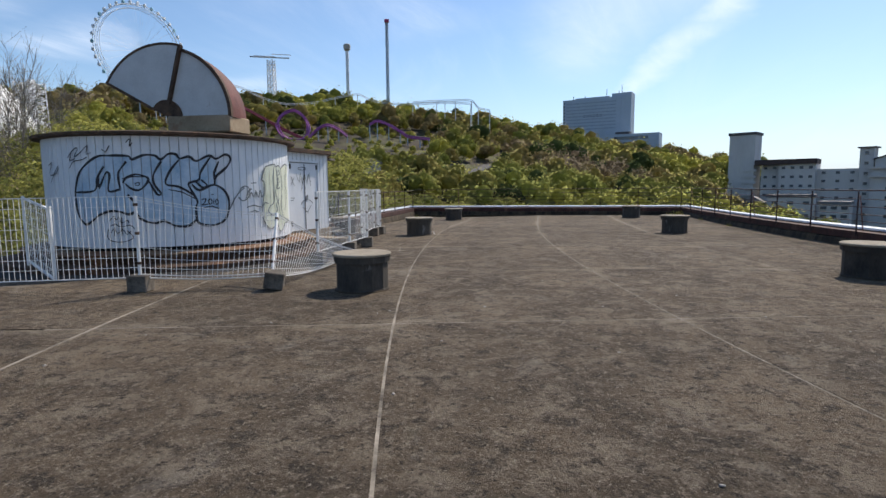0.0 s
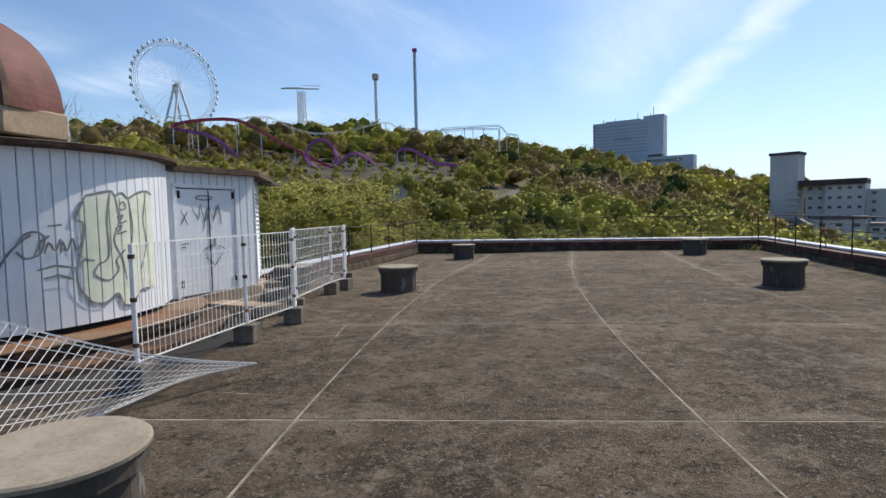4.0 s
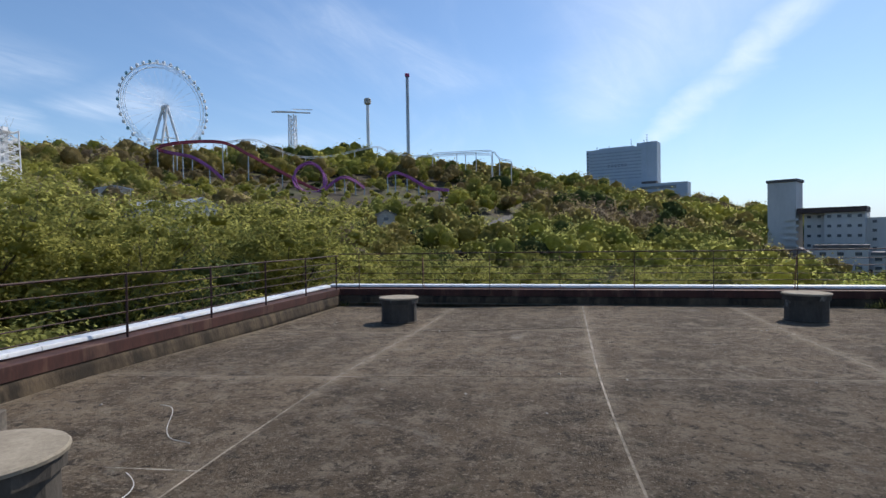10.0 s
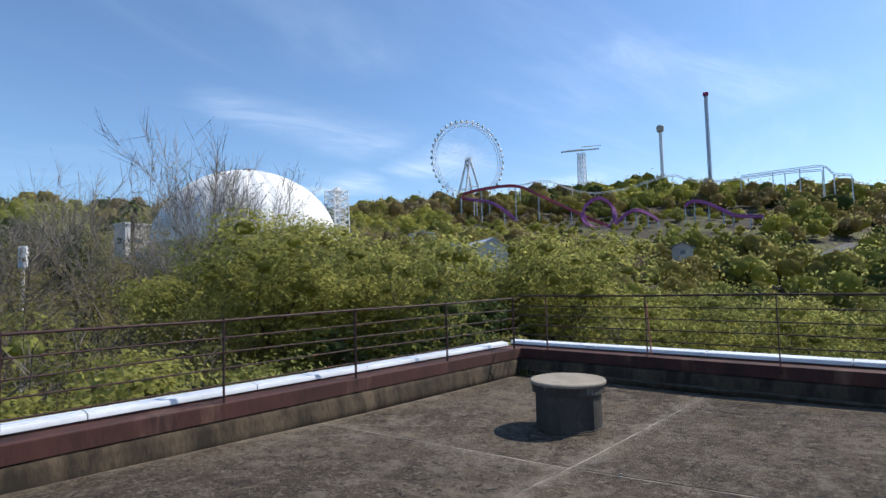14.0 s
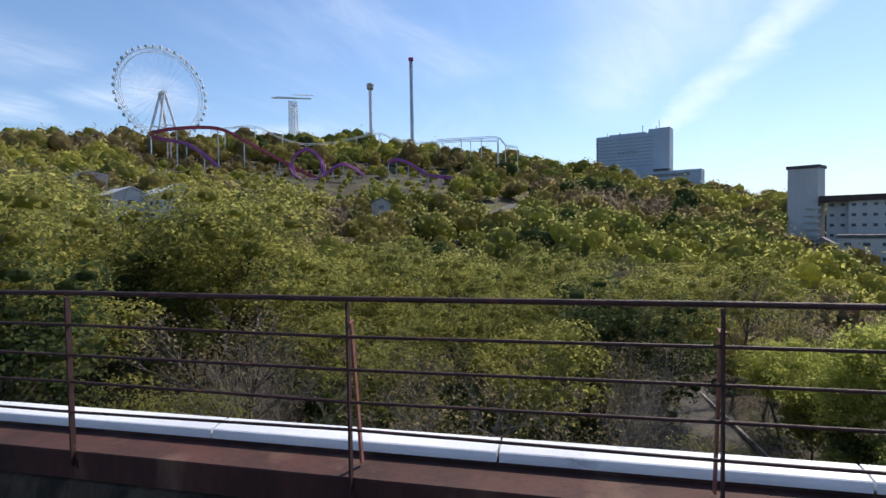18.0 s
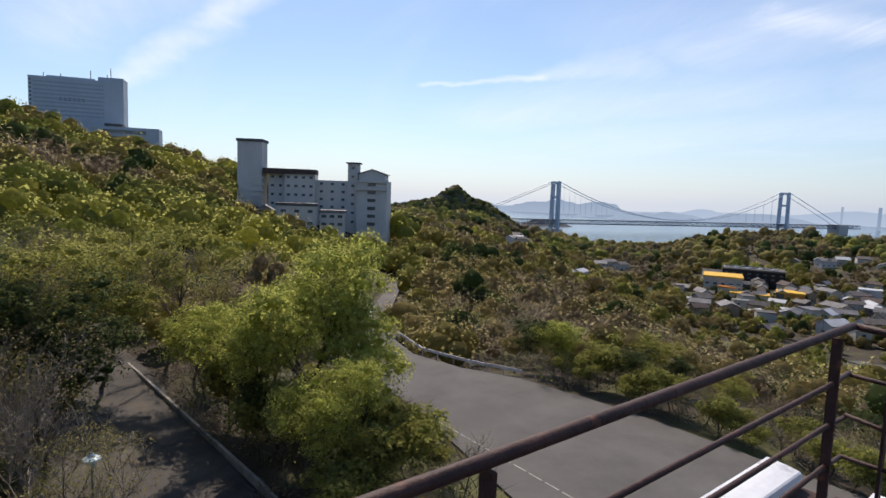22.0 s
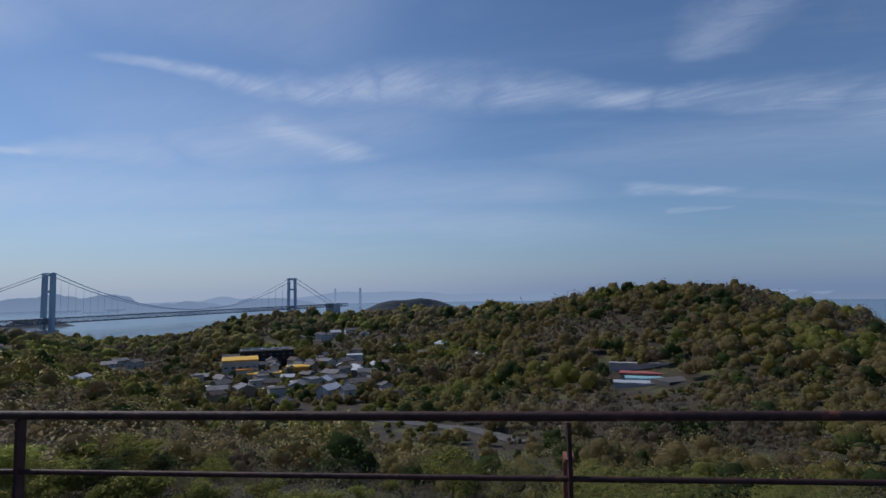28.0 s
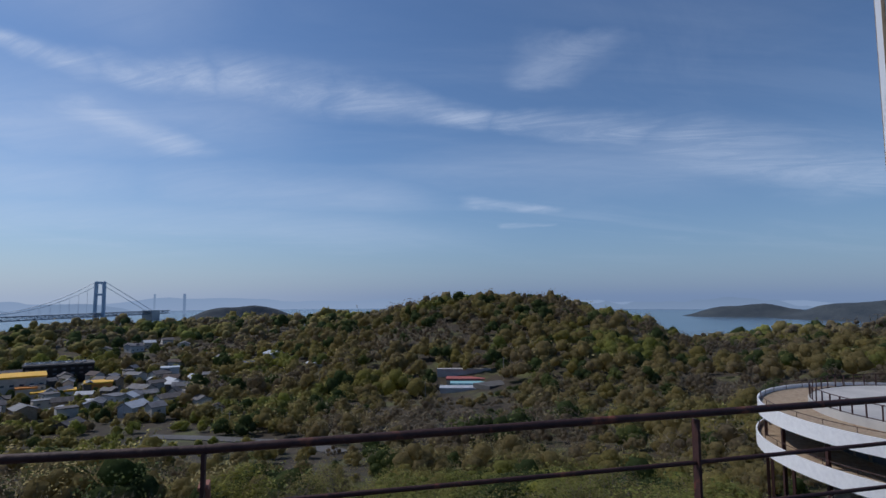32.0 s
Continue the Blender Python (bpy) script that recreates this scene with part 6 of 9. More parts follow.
def forest(name, label, r0, r1, spacing, rad, leaves, leaf, bare=0.3, lumps=4, a0=-97.0, a1=146.0, material=None, fill=0.86):
    x, y, z = scatter(r0, r1, spacing, a0, a1)
    az, r = np.degrees(np.arctan2(x, y - 18)), np.hypot(x, y - 18)
    keep = ~((r > 590) & (az < 16)) & (in_view(x, y, z + rad * 1.5) | (rng.uniform(0, 1, len(x)) < 0.3))
    # crowns cut low so the coaster shows in the camera's view
    low = (az > -42) & (az < -11) & (r > 235) & (r < 345)
    x, y, z, low = x[keep], y[keep], z[keep], low[keep]
    n = len(x)
    R = rad * np.clip(np.exp(rng.normal(0, 0.28, n)), 0.5, 1.5) * np.interp(az[keep], [40, 55], [1.0, 0.88]) * np.where(low, 0.52, 1.0)
    # crowns also shrunk where they would hide town, school, road and houses
    near_town = (az[keep] > 60) & (az[keep] < 78) & (r[keep] > 175) & (r[keep] < 290)
    near_school = (az[keep] > 91) & (az[keep] < 108) & (r[keep] > 225) & (r[keep] < 296)
    road_r = 245 - (az[keep] - 73.5) * 4.5
    near_road = (az[keep] > 71) & (az[keep] < 93) & (r[keep] > road_r - 85) & (r[keep] < road_r + 4)
    R = R * np.where(near_town | near_school, 0.6, 1.0) * np.where(near_road, 0.55, 1.0)
    low |= near_town | near_school | near_road
    by_park = (az[keep] > -44) & (az[keep] < -33) & (r[keep] < 172)
    R = R * np.where(by_park, 0.5, 1.0)
    low |= by_park
    for hx, hy in HOMES:
        hr = math.hypot(hx, hy)
        on, off = (x * hx + y * hy) / hr, np.abs(x * hy - y * hx) / hr
        R = np.where((off < 15) & (on < hr + 8) & (on > hr - 55), R * 0.42, R)
        low |= (off < 15) & (on < hr + 8) & (on > hr - 55)
    # and lower still where a crown would stand before the tracks
    el = np.degrees(np.arctan2(z + R * 1.5 + rad * 0.3 - 1.6, r[keep]))
    sight = np.interp(az[keep], [-40, -37.7, -34.2, -31.9, -28.7, -25.8, -22.6, -19, -17, -14, -11], [7.6, 7.6, 8.4, 7.5, 5.8, 4.4, 3.8, 5.2, 5.6, 4.6, 4.4])
    R = R * np.where((az[keep] > -40) & (az[keep] < -11) & (r[keep] > 150) & (r[keep] < 302) & (el > sight), 0.60, 1.0)
    T = R * rng.uniform(0.70, 1.05, n)
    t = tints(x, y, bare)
    c = np.stack([x, y, z + T * 0.45 + rad * rng.uniform(0.0, 0.45, n) * np.where(low, 0.3, 1.0)], -1)
    made = lumps_of(rng, n, lumps, R, T)
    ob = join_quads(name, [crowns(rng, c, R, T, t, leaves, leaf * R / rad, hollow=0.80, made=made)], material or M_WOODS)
    tagged(ob, label, "woods", kind="stuff")
    lump, lump_r, spread = made
    jig = 1 + rng.normal(size=(n, lumps, 12, 1)) * 0.11
    full = fill * np.clip(0.45 + (t - 0.10) / 0.35, 0.45, 1.0)
    v = c[:, None, None, :] + lump[:, :, None, :] + ICO * jig * (lump_r[..., None] * spread * full[:, None, None])[:, :, None, :]
    f = (np.arange(n * lumps)[:, None, None] * 12 + ICOF[None]).reshape(-1, 3)
    raw("inner_boughs", v.reshape(-1, 3), f, material or M_WOODS, ob, np.repeat(t, 12 * lumps), smooth=True)
    return n


forest("woods_near", "mixed spring woods, fresh green and bare brown crowns", 78, 150, 6.8, 4.4, 640, 0.175, lumps=6, fill=0.66)
forest("woods_slope", "mixed spring woods of olive and fresh green crowns", 150, 300, 8.8, 5.6, 240, 0.36, lumps=6, fill=0.70)
forest("woods_hill", "dense mixed woods over the hill", 300, 620, 11.6, 7.4, 90, 0.58, lumps=4, fill=0.80)
forest("woods_far", "distant dark green woods down to the bay", 620, 1250, 18.0, 11.0, 22, 1.2, lumps=3, a0=18, material=M_FARWOODS, fill=0.84)


# garden trees between the town's houses
def grove(name, label, az0, az1, r0, r1, count, rad, leaves, leaf, tint0, tint1, tall=1.0, lumps=5, seed=3, lift=0.5):
    rg = np.random.default_rng(seed)
    a, r = np.radians(rg.uniform(az0, az1, count)), rg.uniform(r0, r1, count)
    x, y = r * np.sin(a), 18 + r * np.cos(a)
    R = rad * rg.uniform(0.6, 1.4, count)
    c = np.stack([x, y, height(x, y) + R * tall * lift], -1)
    t = rg.uniform(tint0, tint1, count)
    made = lumps_of(rg, count, lumps, R, R * tall)
    ob = join_quads(name, [crowns(rg, c, R, R * tall, t, leaves, leaf * R / rad, made=made)], M_WOODS)
    tagged(ob, label, "trees", kind="stuff")
    v = c[:, None, None, :] + made[0][:, :, None, :] + ICO * (made[1][..., None] * made[2] * 0.8)[:, :, None, :]
    f = (np.arange(count * lumps)[:, None, None] * 12 + ICOF[None]).reshape(-1, 3)
    raw("inner_boughs", v.reshape(-1, 3), f, M_WOODS, ob, np.repeat(t, 12 * lumps), smooth=True)


grove("garden_trees", "olive garden trees and hedges between town houses", 60.5, 79, 268, 530, 300, 3.6, 60, 0.40, 0.2, 0.66)
grove("garden_pines", "dark clipped garden pines between houses", 60.5, 79, 280, 520, 70, 2.8, 50, 0.32, 0.96, 1.0, 1.2, seed=4)
# dark-tinted thicket added where deep shade lies under the bare trees
grove("thicket", "thicket tinted dark to stand for deep shade beneath bare trees", -22, 4, 32, 62, 70, 2.3, 620, 0.085, 0.965, 1.0, 1.25, lumps=6, seed=8)
grove("crest_pines", "dark pines standing up from the knoll's crest", 97.0, 100.5, 540, 575, 9, 3.4, 60, 0.5, 0.96, 1.0, 1.5, seed=5, lift=0.9)


# ---- single trees near the roof ----
def limbs(rg, h, spread, depth=2, n0=5, r0=0.22, lean=0.06):
    """A tapered trunk that forks into limbs and twigs. Returns segments (p, q, r0, r1) and the tips."""
    segs, tips = [], []

    def grow(p, d, length, r, level):
        n = 3 if level < 2 else 2
        for k in range(n):
            d2 = (d + Vector(rg.normal(0, 0.13, 3)) + Vector((0, 0, 0.06))).normalized()
            q = p + d2 * (length / n)
            r2 = r * (0.84 if level == 0 else 0.74)
            segs.append((p, q, r, r2))
            p, d, r = q, d2, r2
            if level < depth and (level > 0 or k >= 1):
                for _ in range(2 if level else (n0 + 1) // 2):
                    a = rg.uniform(0, 2 * math.pi)
                    out = Vector((math.cos(a), math.sin(a), rg.uniform(0.15, 0.8))) * spread + d * 0.75
                    grow(p, out.normalized(), length * rg.uniform(0.46, 0.70), r * 0.6, level + 1)
        tips.append(p)
        if level < depth:
            grow(p, d, length * 0.55, r * 0.8, level + 1)

    grow(Vector((0, 0, 0)), Vector((rg.normal(0, lean), rg.normal(0, lean), 1)).normalized(), h * 0.52, r0, 0)
    return segs, tips


def wood_mesh(name, segs, parent, material=M_BARK):
    """Limbs as three-sided tapered tubes."""
    v, f = [], []
    for p, q, ra, rb in segs:
        d = (q - p).normalized()
        a = d.orthogonal().normalized()
        b = d.cross(a)
        k = len(v)
        for c, r in ((p, ra), (q, rb)):
            v += [c + (a * math.cos(g) + b * math.sin(g)) * r for g in (0, 2.094, 4.189)]
        f += [(k + i, k + (i + 1) % 3, k + 3 + (i + 1) % 3, k + 3 + i) for i in range(3)]
    return raw(name, [tuple(p) for p in v], f, material, parent, smooth=True)


def tree(name, label, h, spread, tint, leaves, leaf, seed, depth=2, clump=0.9, thin=0.0, r0=0.2, n0=5, twigs=500, twig=0.8, core=0.0, low=0.25, leaf_m=M_NEARLEAF):
    rg = np.random.default_rng(seed)
    t = thing(name, label, "tree")
    segs, tips = limbs(rg, h, spread, depth, n0, r0)
    wood_mesh("trunk", segs, t, M_BARK if leaves else M_PALEBARK)
    tp = np.array([tuple(p) for p in tips])
    tp = tp[tp[:, 2] > h * low]
    mid = tp.mean(0)
    fine = np.array([(*p, *q) for p, q, ra, rb in segs if p.z > h * 0.2])[-int(len(segs) * 0.8):]
    w = rg.integers(0, len(fine), twigs)
    f = rg.uniform(0, 1, (twigs, 1))
    start = fine[w, :3] * (1 - f) + fine[w, 3:] * f
    way = (fine[w, 3:] - fine[w, :3])
    way = way / (np.linalg.norm(way, axis=1, keepdims=True) + 1e-9) + rg.normal(size=(twigs, 3)) * 0.55 + np.array([0, 0, 0.35])
    q = twig_quads(rg, start, way, twig * rg.uniform(0.5, 1.5, twigs), rg.uniform(0.006, 0.013, twigs) * (1.3 if leaves else 0.9))
    tagged(raw("twig_spray", q.reshape(-1, 3), np.arange(twigs * 4).reshape(-1, 4), M_TWIG if leaves else M_PALEBARK, t), kind="stuff")
    if leaves:
        if thin:
            tp = tp[rg.uniform(0, 1, len(tp)) > thin]
        size, seats = clump * h / 14, []
        for p in tp[rg.permutation(len(tp))]:
            if all(((p - c) ** 2).sum() > (0.85 * size) ** 2 for c in seats):
                seats.append(p)
        seats = np.array(seats)
        girth = size * rg.uniform(0.7, 1.25, len(seats))
        which = rg.choice(len(seats), leaves, p=girth**2 / (girth**2).sum())
        d = rg.normal(size=(leaves, 3))
        d[:, 2] += 0.25
        d /= np.linalg.norm(d, axis=1, keepdims=True)
        deep = rg.uniform(0.55, 1.0, (leaves, 1)) ** 0.7 + rg.exponential(0.07, (leaves, 1))
        pos = seats[which] + d * girth[which][:, None] * deep * np.array([1.0, 1.0, 0.72])
        nrm = d * 0.8 + rg.normal(size=d.shape) * 0.45 + np.array([0, 0, 0.35])
        nrm /= np.linalg.norm(nrm, axis=1, keepdims=True)
        q = leaf_quads(rg, pos, nrm, leaf * rg.uniform(0.6, 1.4, leaves))
        tone = rg.normal(size=len(seats)) * 0.045
        hue = np.clip(tint + rg.normal(size=leaves) * 0.035 + tone[which], 0, 1.0)
        hue = np.clip(hue, 0.95, 1.0) if tint > 0.93 else np.minimum(hue, 0.91)
        join_quads("crown", [(q.reshape(-1, 3), np.repeat(hue, 3))], leaf_m, t)
        if core:
            v = seats[:, None, :] + ICO * np.array([1.0, 1.0, 0.72]) * (girth * core)[:, None, None] * (1 + rg.normal(size=(len(seats), 12, 1)) * 0.15)
            f = (np.arange(len(seats))[:, None, None] * 12 + ICOF[None]).reshape(-1, 3)
            tagged(raw("inner_bough", v.reshape(-1, 3), f, leaf_m, t, np.full(len(seats) * 12, tint), smooth=True), kind="stuff")
    return t


KINDS = [
    tree("leafy_tree", "broad tree in fresh yellow-green leaf", 15, 0.9, 0.78, 5000, 0.125, 11, clump=1.5, twigs=250, core=0.3),
    tree("green_tree", "tall green tree with dense leaves", 16, 0.75, 0.64, 5000, 0.125, 12, clump=1.5, twigs=200, core=0.3),
    tree("olive_tree", "sparse tree with small olive spring leaves", 14, 0.9, 0.48, 4000, 0.09, 13, clump=1.4, thin=0.15, twigs=500),
    tree("bare_tree", "bare grey-brown tree with fine twigs", 14, 0.62, 0.06, 0, 0.10, 14, n0=7, r0=0.075, twigs=1700, twig=0.95),
    tree("dark_tree", "dark glossy evergreen tree with dense leaves", 13, 0.7, 0.97, 5000, 0.11, 15, clump=1.3, twigs=100, core=0.36),
    tree("budding_tree", "brownish tree just coming into leaf", 13, 0.95, 0.28, 2600, 0.06, 16, clump=1.3, thin=0.2, twigs=1000),
    tree("fresh_tree", "near tree in fine fresh yellow-green leaf", 15, 0.9, 0.76, 18000, 0.058, 21, clump=1.35, thin=0.15, twigs=500),
    tree("spring_tree", "near tree in thin green spring leaf", 15, 0.8, 0.66, 18000, 0.058, 22, clump=1.35, thin=0.15, twigs=500),
    tree("sparse_tree", "near tree with sparse yellow-olive buds", 14, 0.9, 0.50, 9000, 0.045, 23, clump=1.1, thin=0.3, twigs=900),
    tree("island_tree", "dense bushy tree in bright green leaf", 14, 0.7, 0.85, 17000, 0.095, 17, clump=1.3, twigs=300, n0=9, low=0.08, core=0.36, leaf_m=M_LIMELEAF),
    tree("round_bush", "low dense bush of bright leaves", 6, 1.1, 0.66, 3000, 0.125, 18, clump=2.0, twigs=200, n0=8, r0=0.10, low=0.1, core=0.36),
    tree("broad_tree", "big spreading tree in bright yellow-green leaf", 15, 0.85, 0.72, 17000, 0.090, 25, clump=1.15, core=0.3, twigs=400, n0=8),
]
TALL = [15, 16, 14, 14, 13, 13, 15, 15, 14, 14, 6, 15]
used = set()


def plant(k, m):
    if k in used:
        copy_thing(KINDS[k], pose(0, 0, 0)).matrix_world = m
    else:
        KINDS[k].matrix_world = m
        used.add(k)


LIMIT_AZ = [-104, -100, -78, -75, -66, -52, -47, -42, -36, -28, -20, 0, 15, 25, 40, 60, 145]
LIMIT_EL = [8, 8, 5, 5.5, 5.5, 5.2, 4.2, 2.5, 2.3, 1.6, -0.5, -1.5, -2.5, -5, -13, -15, -16]
x, y, z = scatter(19.5, 79, 7.3, -104, 146)
kind = np.interp(tints(x, y, 0.38), [0, 0.14, 0.3, 0.46, 0.60, 0.9, 0.92, 1.0], [3, 3.2, 5, 2, 1, 0, 4, 4])
for i in range(len(x)):
    k = int(round(kind[i]))
    r, az = math.hypot(x[i], y[i] - 18), math.degrees(math.atan2(x[i], y[i] - 18))
    if (az > 25 and r < 45 and x[i] < 31) or (15 < x[i] < 31 and 40 < y[i] < 88):
        continue
    top = 1.6 + r * math.tan(radians(float(np.interp(az, LIMIT_AZ, LIMIT_EL)))) - z[i]
    h = min(top * rng.uniform(0.72, 1.04), rng.uniform(9.5, 15.5) if az > -40 else rng.uniform(13, 21))
    if h < 3.2:
        h, k = rng.uniform(2.2, 3.6), 10
    if az > 36 and h < 7.5:
        k, h = (5, 10, 8, 5)[i % 4], h * 0.8
    if az < 38 and r < 46:
        k = {0: 6, 1: 7, 2: 8}.get(k, k)
        if -32 < az and k in (6, 7, 4) and rng.uniform() < 0.75:
            k = (3, 8, 5, 5)[int(rng.integers(0, 4))]
        if -33 < az < 22 and k in (2, 8) and rng.uniform() < 0.85:
            k = (3, 5)[int(rng.integers(0, 2))]
    if az < -40 and r < 60 and i % 4 == 1:
        continue
    if az < -40 and k in (6, 7):
        k = (11, 7, 4, 1, 7)[i % 5]
    sc = h / TALL[k]
    wide = sc * (1.5 if az > 36 else 1.15 if az > -40 else 1.0)
    plant(k, pose(x[i], y[i], z[i] - 0.1, 0, 0, rng.uniform(0, 360)) @ Matrix.Diagonal((wide * rng.uniform(0.9, 1.2), wide * rng.uniform(0.9, 1.2), sc, 1)))
for k, px, py, h, wide in ((9, 20.5, 66.0, 15.6, 1.0), (9, 18.8, 70.5, 11.5, 1.2), (9, 18.0, 79.0, 9.5, 1.2), (9, 22.6, 60.5, 11.5, 1.0), (9, 18.8, 58.5, 9.5, 1.0), (9, 21.0, 73.0, 11.5, 1.0), (2, 26.5, 78, 7, 1.0), (10, 27, 70, 3.5, 1.2), (10, 26.5, 64, 3.5, 1.2), (10, 24.0, 56.5, 6.0, 1.2), (10, 20.5, 62.5, 6.5, 1.2), (10, 23.6, 63.5, 5.5, 1.2), (10, 17.9, 65.5, 5.5, 1.2), (10, 21.0, 56.0, 6.0, 1.2), (10, 25.2, 60.0, 4.5, 1.2), (10, 18.2, 73, 6.0, 1.2), (10, 23.5, 69.5, 5, 1.2), (10, 18.4, 54.5, 5.0, 1.2), 
                           (11, -29.5, 52, 16.5, 1.3), (11, -31.5, 70, 21.5, 1.3), (11, -49.5, 67.5, 20, 1.3), (11, -34, 39, 19.5, 1.3), (7, -37.5, 44.5, 18, 1.3),
                           (9, 55.5, 70.0, 7.0, 1.5), (4, 51.0, 73.5, 6.5, 1.5), (9, 60.0, 68.0, 6.0, 1.5), (0, 58.0, 60.5, 6.0, 1.4), (10, 52.5, 63, 4.5, 1.3), (10, 52, 57, 4.0, 1.3), (10, 51.5, 50, 3.4, 1.3), (10, 54, 45, 3.2, 1.3),
                           (3, -52, 43, 25.0, 1), (3, -47, 44, 25.5, 1), (3, -42, 45, 25.0, 1), (3, -49, 40, 23.0, 1), (3, -60, 38, 21.0, 1), (3, -57, 33, 20.0, 1), (3, -62, 31, 20.0, 1), (5, -34, 28, 17.0, 1), (7, -30, 31, 16.0, 1.1),
                           (2, 18.6, 46, 6.0, 1.1), (2, 18.8, 86, 12, 1.2), (5, 17.6, 92, 13, 1.2), (3, 6.3, 72, 12, 1.1), (3, 5.8, 58, 11, 1.1), (5, 5.6, 80, 12.5, 1.2), (2, 6.0, 92, 13, 1.2), (3, 16.8, 98, 13, 1.2), (5, 5.0, 65, 11, 1.2), (8, 6.4, 52, 9.5, 1.2), (3, 4.6, 47, 9, 1.1), (3, 6.8, 86, 13, 1.2), (5, 4.0, 75, 13, 1.2), (3, 5.2, 98, 14, 1.2), (5, 12.0, 106, 13, 1.3), (3, 8.5, 108, 13, 1.3)):
    sc = h / TALL[k]
    plant(k, pose(px, py, ground_at(px, py) - 0.1, 0, 0, px * 37) @ Matrix.Diagonal((sc * wide, sc * wide, sc, 1)))
for i in range(22):
    px, py, h = 50.6 + rng.uniform(-0.4, 2.5), 34 + i * 1.6, rng.uniform(2.2, 4.2)
    k = (10, 8, 5, 10, 2)[i % 5]
    plant(k, pose(px, py, ground_at(px, py) - 0.1, 0, 0, i * 67) @ Matrix.Diagonal((h / TALL[k] * 1.4, h / TALL[k] * 1.4, h / TALL[k], 1)))
# bright broad trees over the slope
for k, az, r, el, wide in ((11, -30.5, 56, 4.6, 1.35), (11, -45.0, 42, 3.0, 1.2), (11, 2.0, 64, -3.5, 1.3), (11, 9.0, 70, -3.0, 1.3), (0, -30.0, 74, 2.4, 1.3), (11, 59.3, 66, -13.0, 1.5), (4, 51.5, 70, -11.6, 1.9), (4, 47.0, 72, -12.6, 1.8), (4, 55.0, 72, -12.2, 1.7), (9, 72.0, 64, -16.6, 1.7), (0, 80.0, 70, -14.2, 1.5)):
    px, py = r * math.sin(radians(az)), 18 + r * math.cos(radians(az))
    sc = (1.6 + r * math.tan(radians(el)) - ground_at(px, py)) / TALL[k]
    plant(k, pose(px, py, ground_at(px, py) - 0.1, 0, 0, az * 7) @ Matrix.Diagonal((sc * wide, sc * wide, sc, 1)))
# low growth round the island of trees beside the lane
for k, px, py, h in ((10, 19.0, 50.5, 3.4), (5, 22.0, 52.0, 4.5), (5, 25.4, 53.0, 5.0), (10, 27.2, 57.5, 2.6), (5, 27.8, 61.0, 4.2), (10, 20.0, 46.5, 2.4), (8, 23.0, 47.0, 4.2), (10, 25.5, 49.0, 2.2), (5, 21.5, 43.5, 3.2), (10, 28.6, 66.0, 2.2), (5, 19.2, 61.5, 5.5), (4, 21.5, 59.0, 5.0), (10, 26.0, 45.0, 1.8), (5, 24.0, 74.0, 6.0), (4, 20.0, 67.5, 6.0), (10, 22.5, 41.0, 2.0), (10, 27.0, 41.0, 1.6)):
    sc = h / TALL[k]
    plant(k, pose(px, py, ground_at(px, py) - 0.1, 0, 0, px * 53) @ Matrix.Diagonal((sc * 1.3, sc * 1.3, sc, 1)))
# shrubs under the trees
x, y, z = scatter(17, 92, 2.7, -104, 146, low=True)
n = len(x)
R = rng.uniform(0.9, 2.1, n)
t = tints(x, y, 0.40)
# dark share stands for shaded gaps; the lowered tints are brown brush
t = np.where(rng.uniform(0, 1, n) < np.where((np.degrees(np.arctan2(x, y - 18)) > -34) & (np.degrees(np.arctan2(x, y - 18)) < 8), 0.28, 0.22), rng.uniform(0.95, 1.0, n), np.where(t > 0.93, 0.3, t) * np.where(np.degrees(np.arctan2(x, y - 18)) > 22, 0.62, 0.40))
mid = np.stack([x, y, z + R * 0.55], -1)
q = crowns(rng, mid, R, R * 0.9, t, 92, R * 0.072, lumps=5, hollow=0.4)
tagged(join_quads("undergrowth", [q], M_NEARLEAF), "tangled undergrowth of brown and green shrubs", "shrubs", kind="stuff")
m = 34
d = rng.normal(size=(n, m, 3))
d[..., 2] = np.abs(d[..., 2]) * 0.8 + 0.1
start = (mid[:, None, :] + d * R[:, None, None] * 0.35 - np.array([0, 0, 0.4])).reshape(-1, 3)
q = twig_quads(rng, start, (d + rng.normal(size=d.shape) * 0.4).reshape(-1, 3), np.repeat(R, m) * rng.uniform(0.4, 1.0, n * m), rng.uniform(0.012, 0.026, n * m))
tagged(raw("brushwood", q.reshape(-1, 3), np.arange(n * m * 4).reshape(-1, 4), M_TWIG), "bare grey-brown brushwood under the trees", "brushwood", kind="stuff")


# ---- far things on the hill ----
def windows(parent, origin, along_v, up0, cols, rows, w, h, dx, dz, out, material=M_GLASS, skip=()):
    """Rows of recessed window panes on a wall."""
    for r in range(rows):
        for c in range(cols):
            if (c, r) in skip:
                continue
            p = origin + along_v * (c * dx) + Vector((0, 0, up0 + r * dz)) + out * 0.03
            bm = bmesh.new()
            a = math.degrees(math.atan2(along_v.y, along_v.x))
            box(bm, p, (w, 0.12, h), a)
            part("window", bm, material, parent)


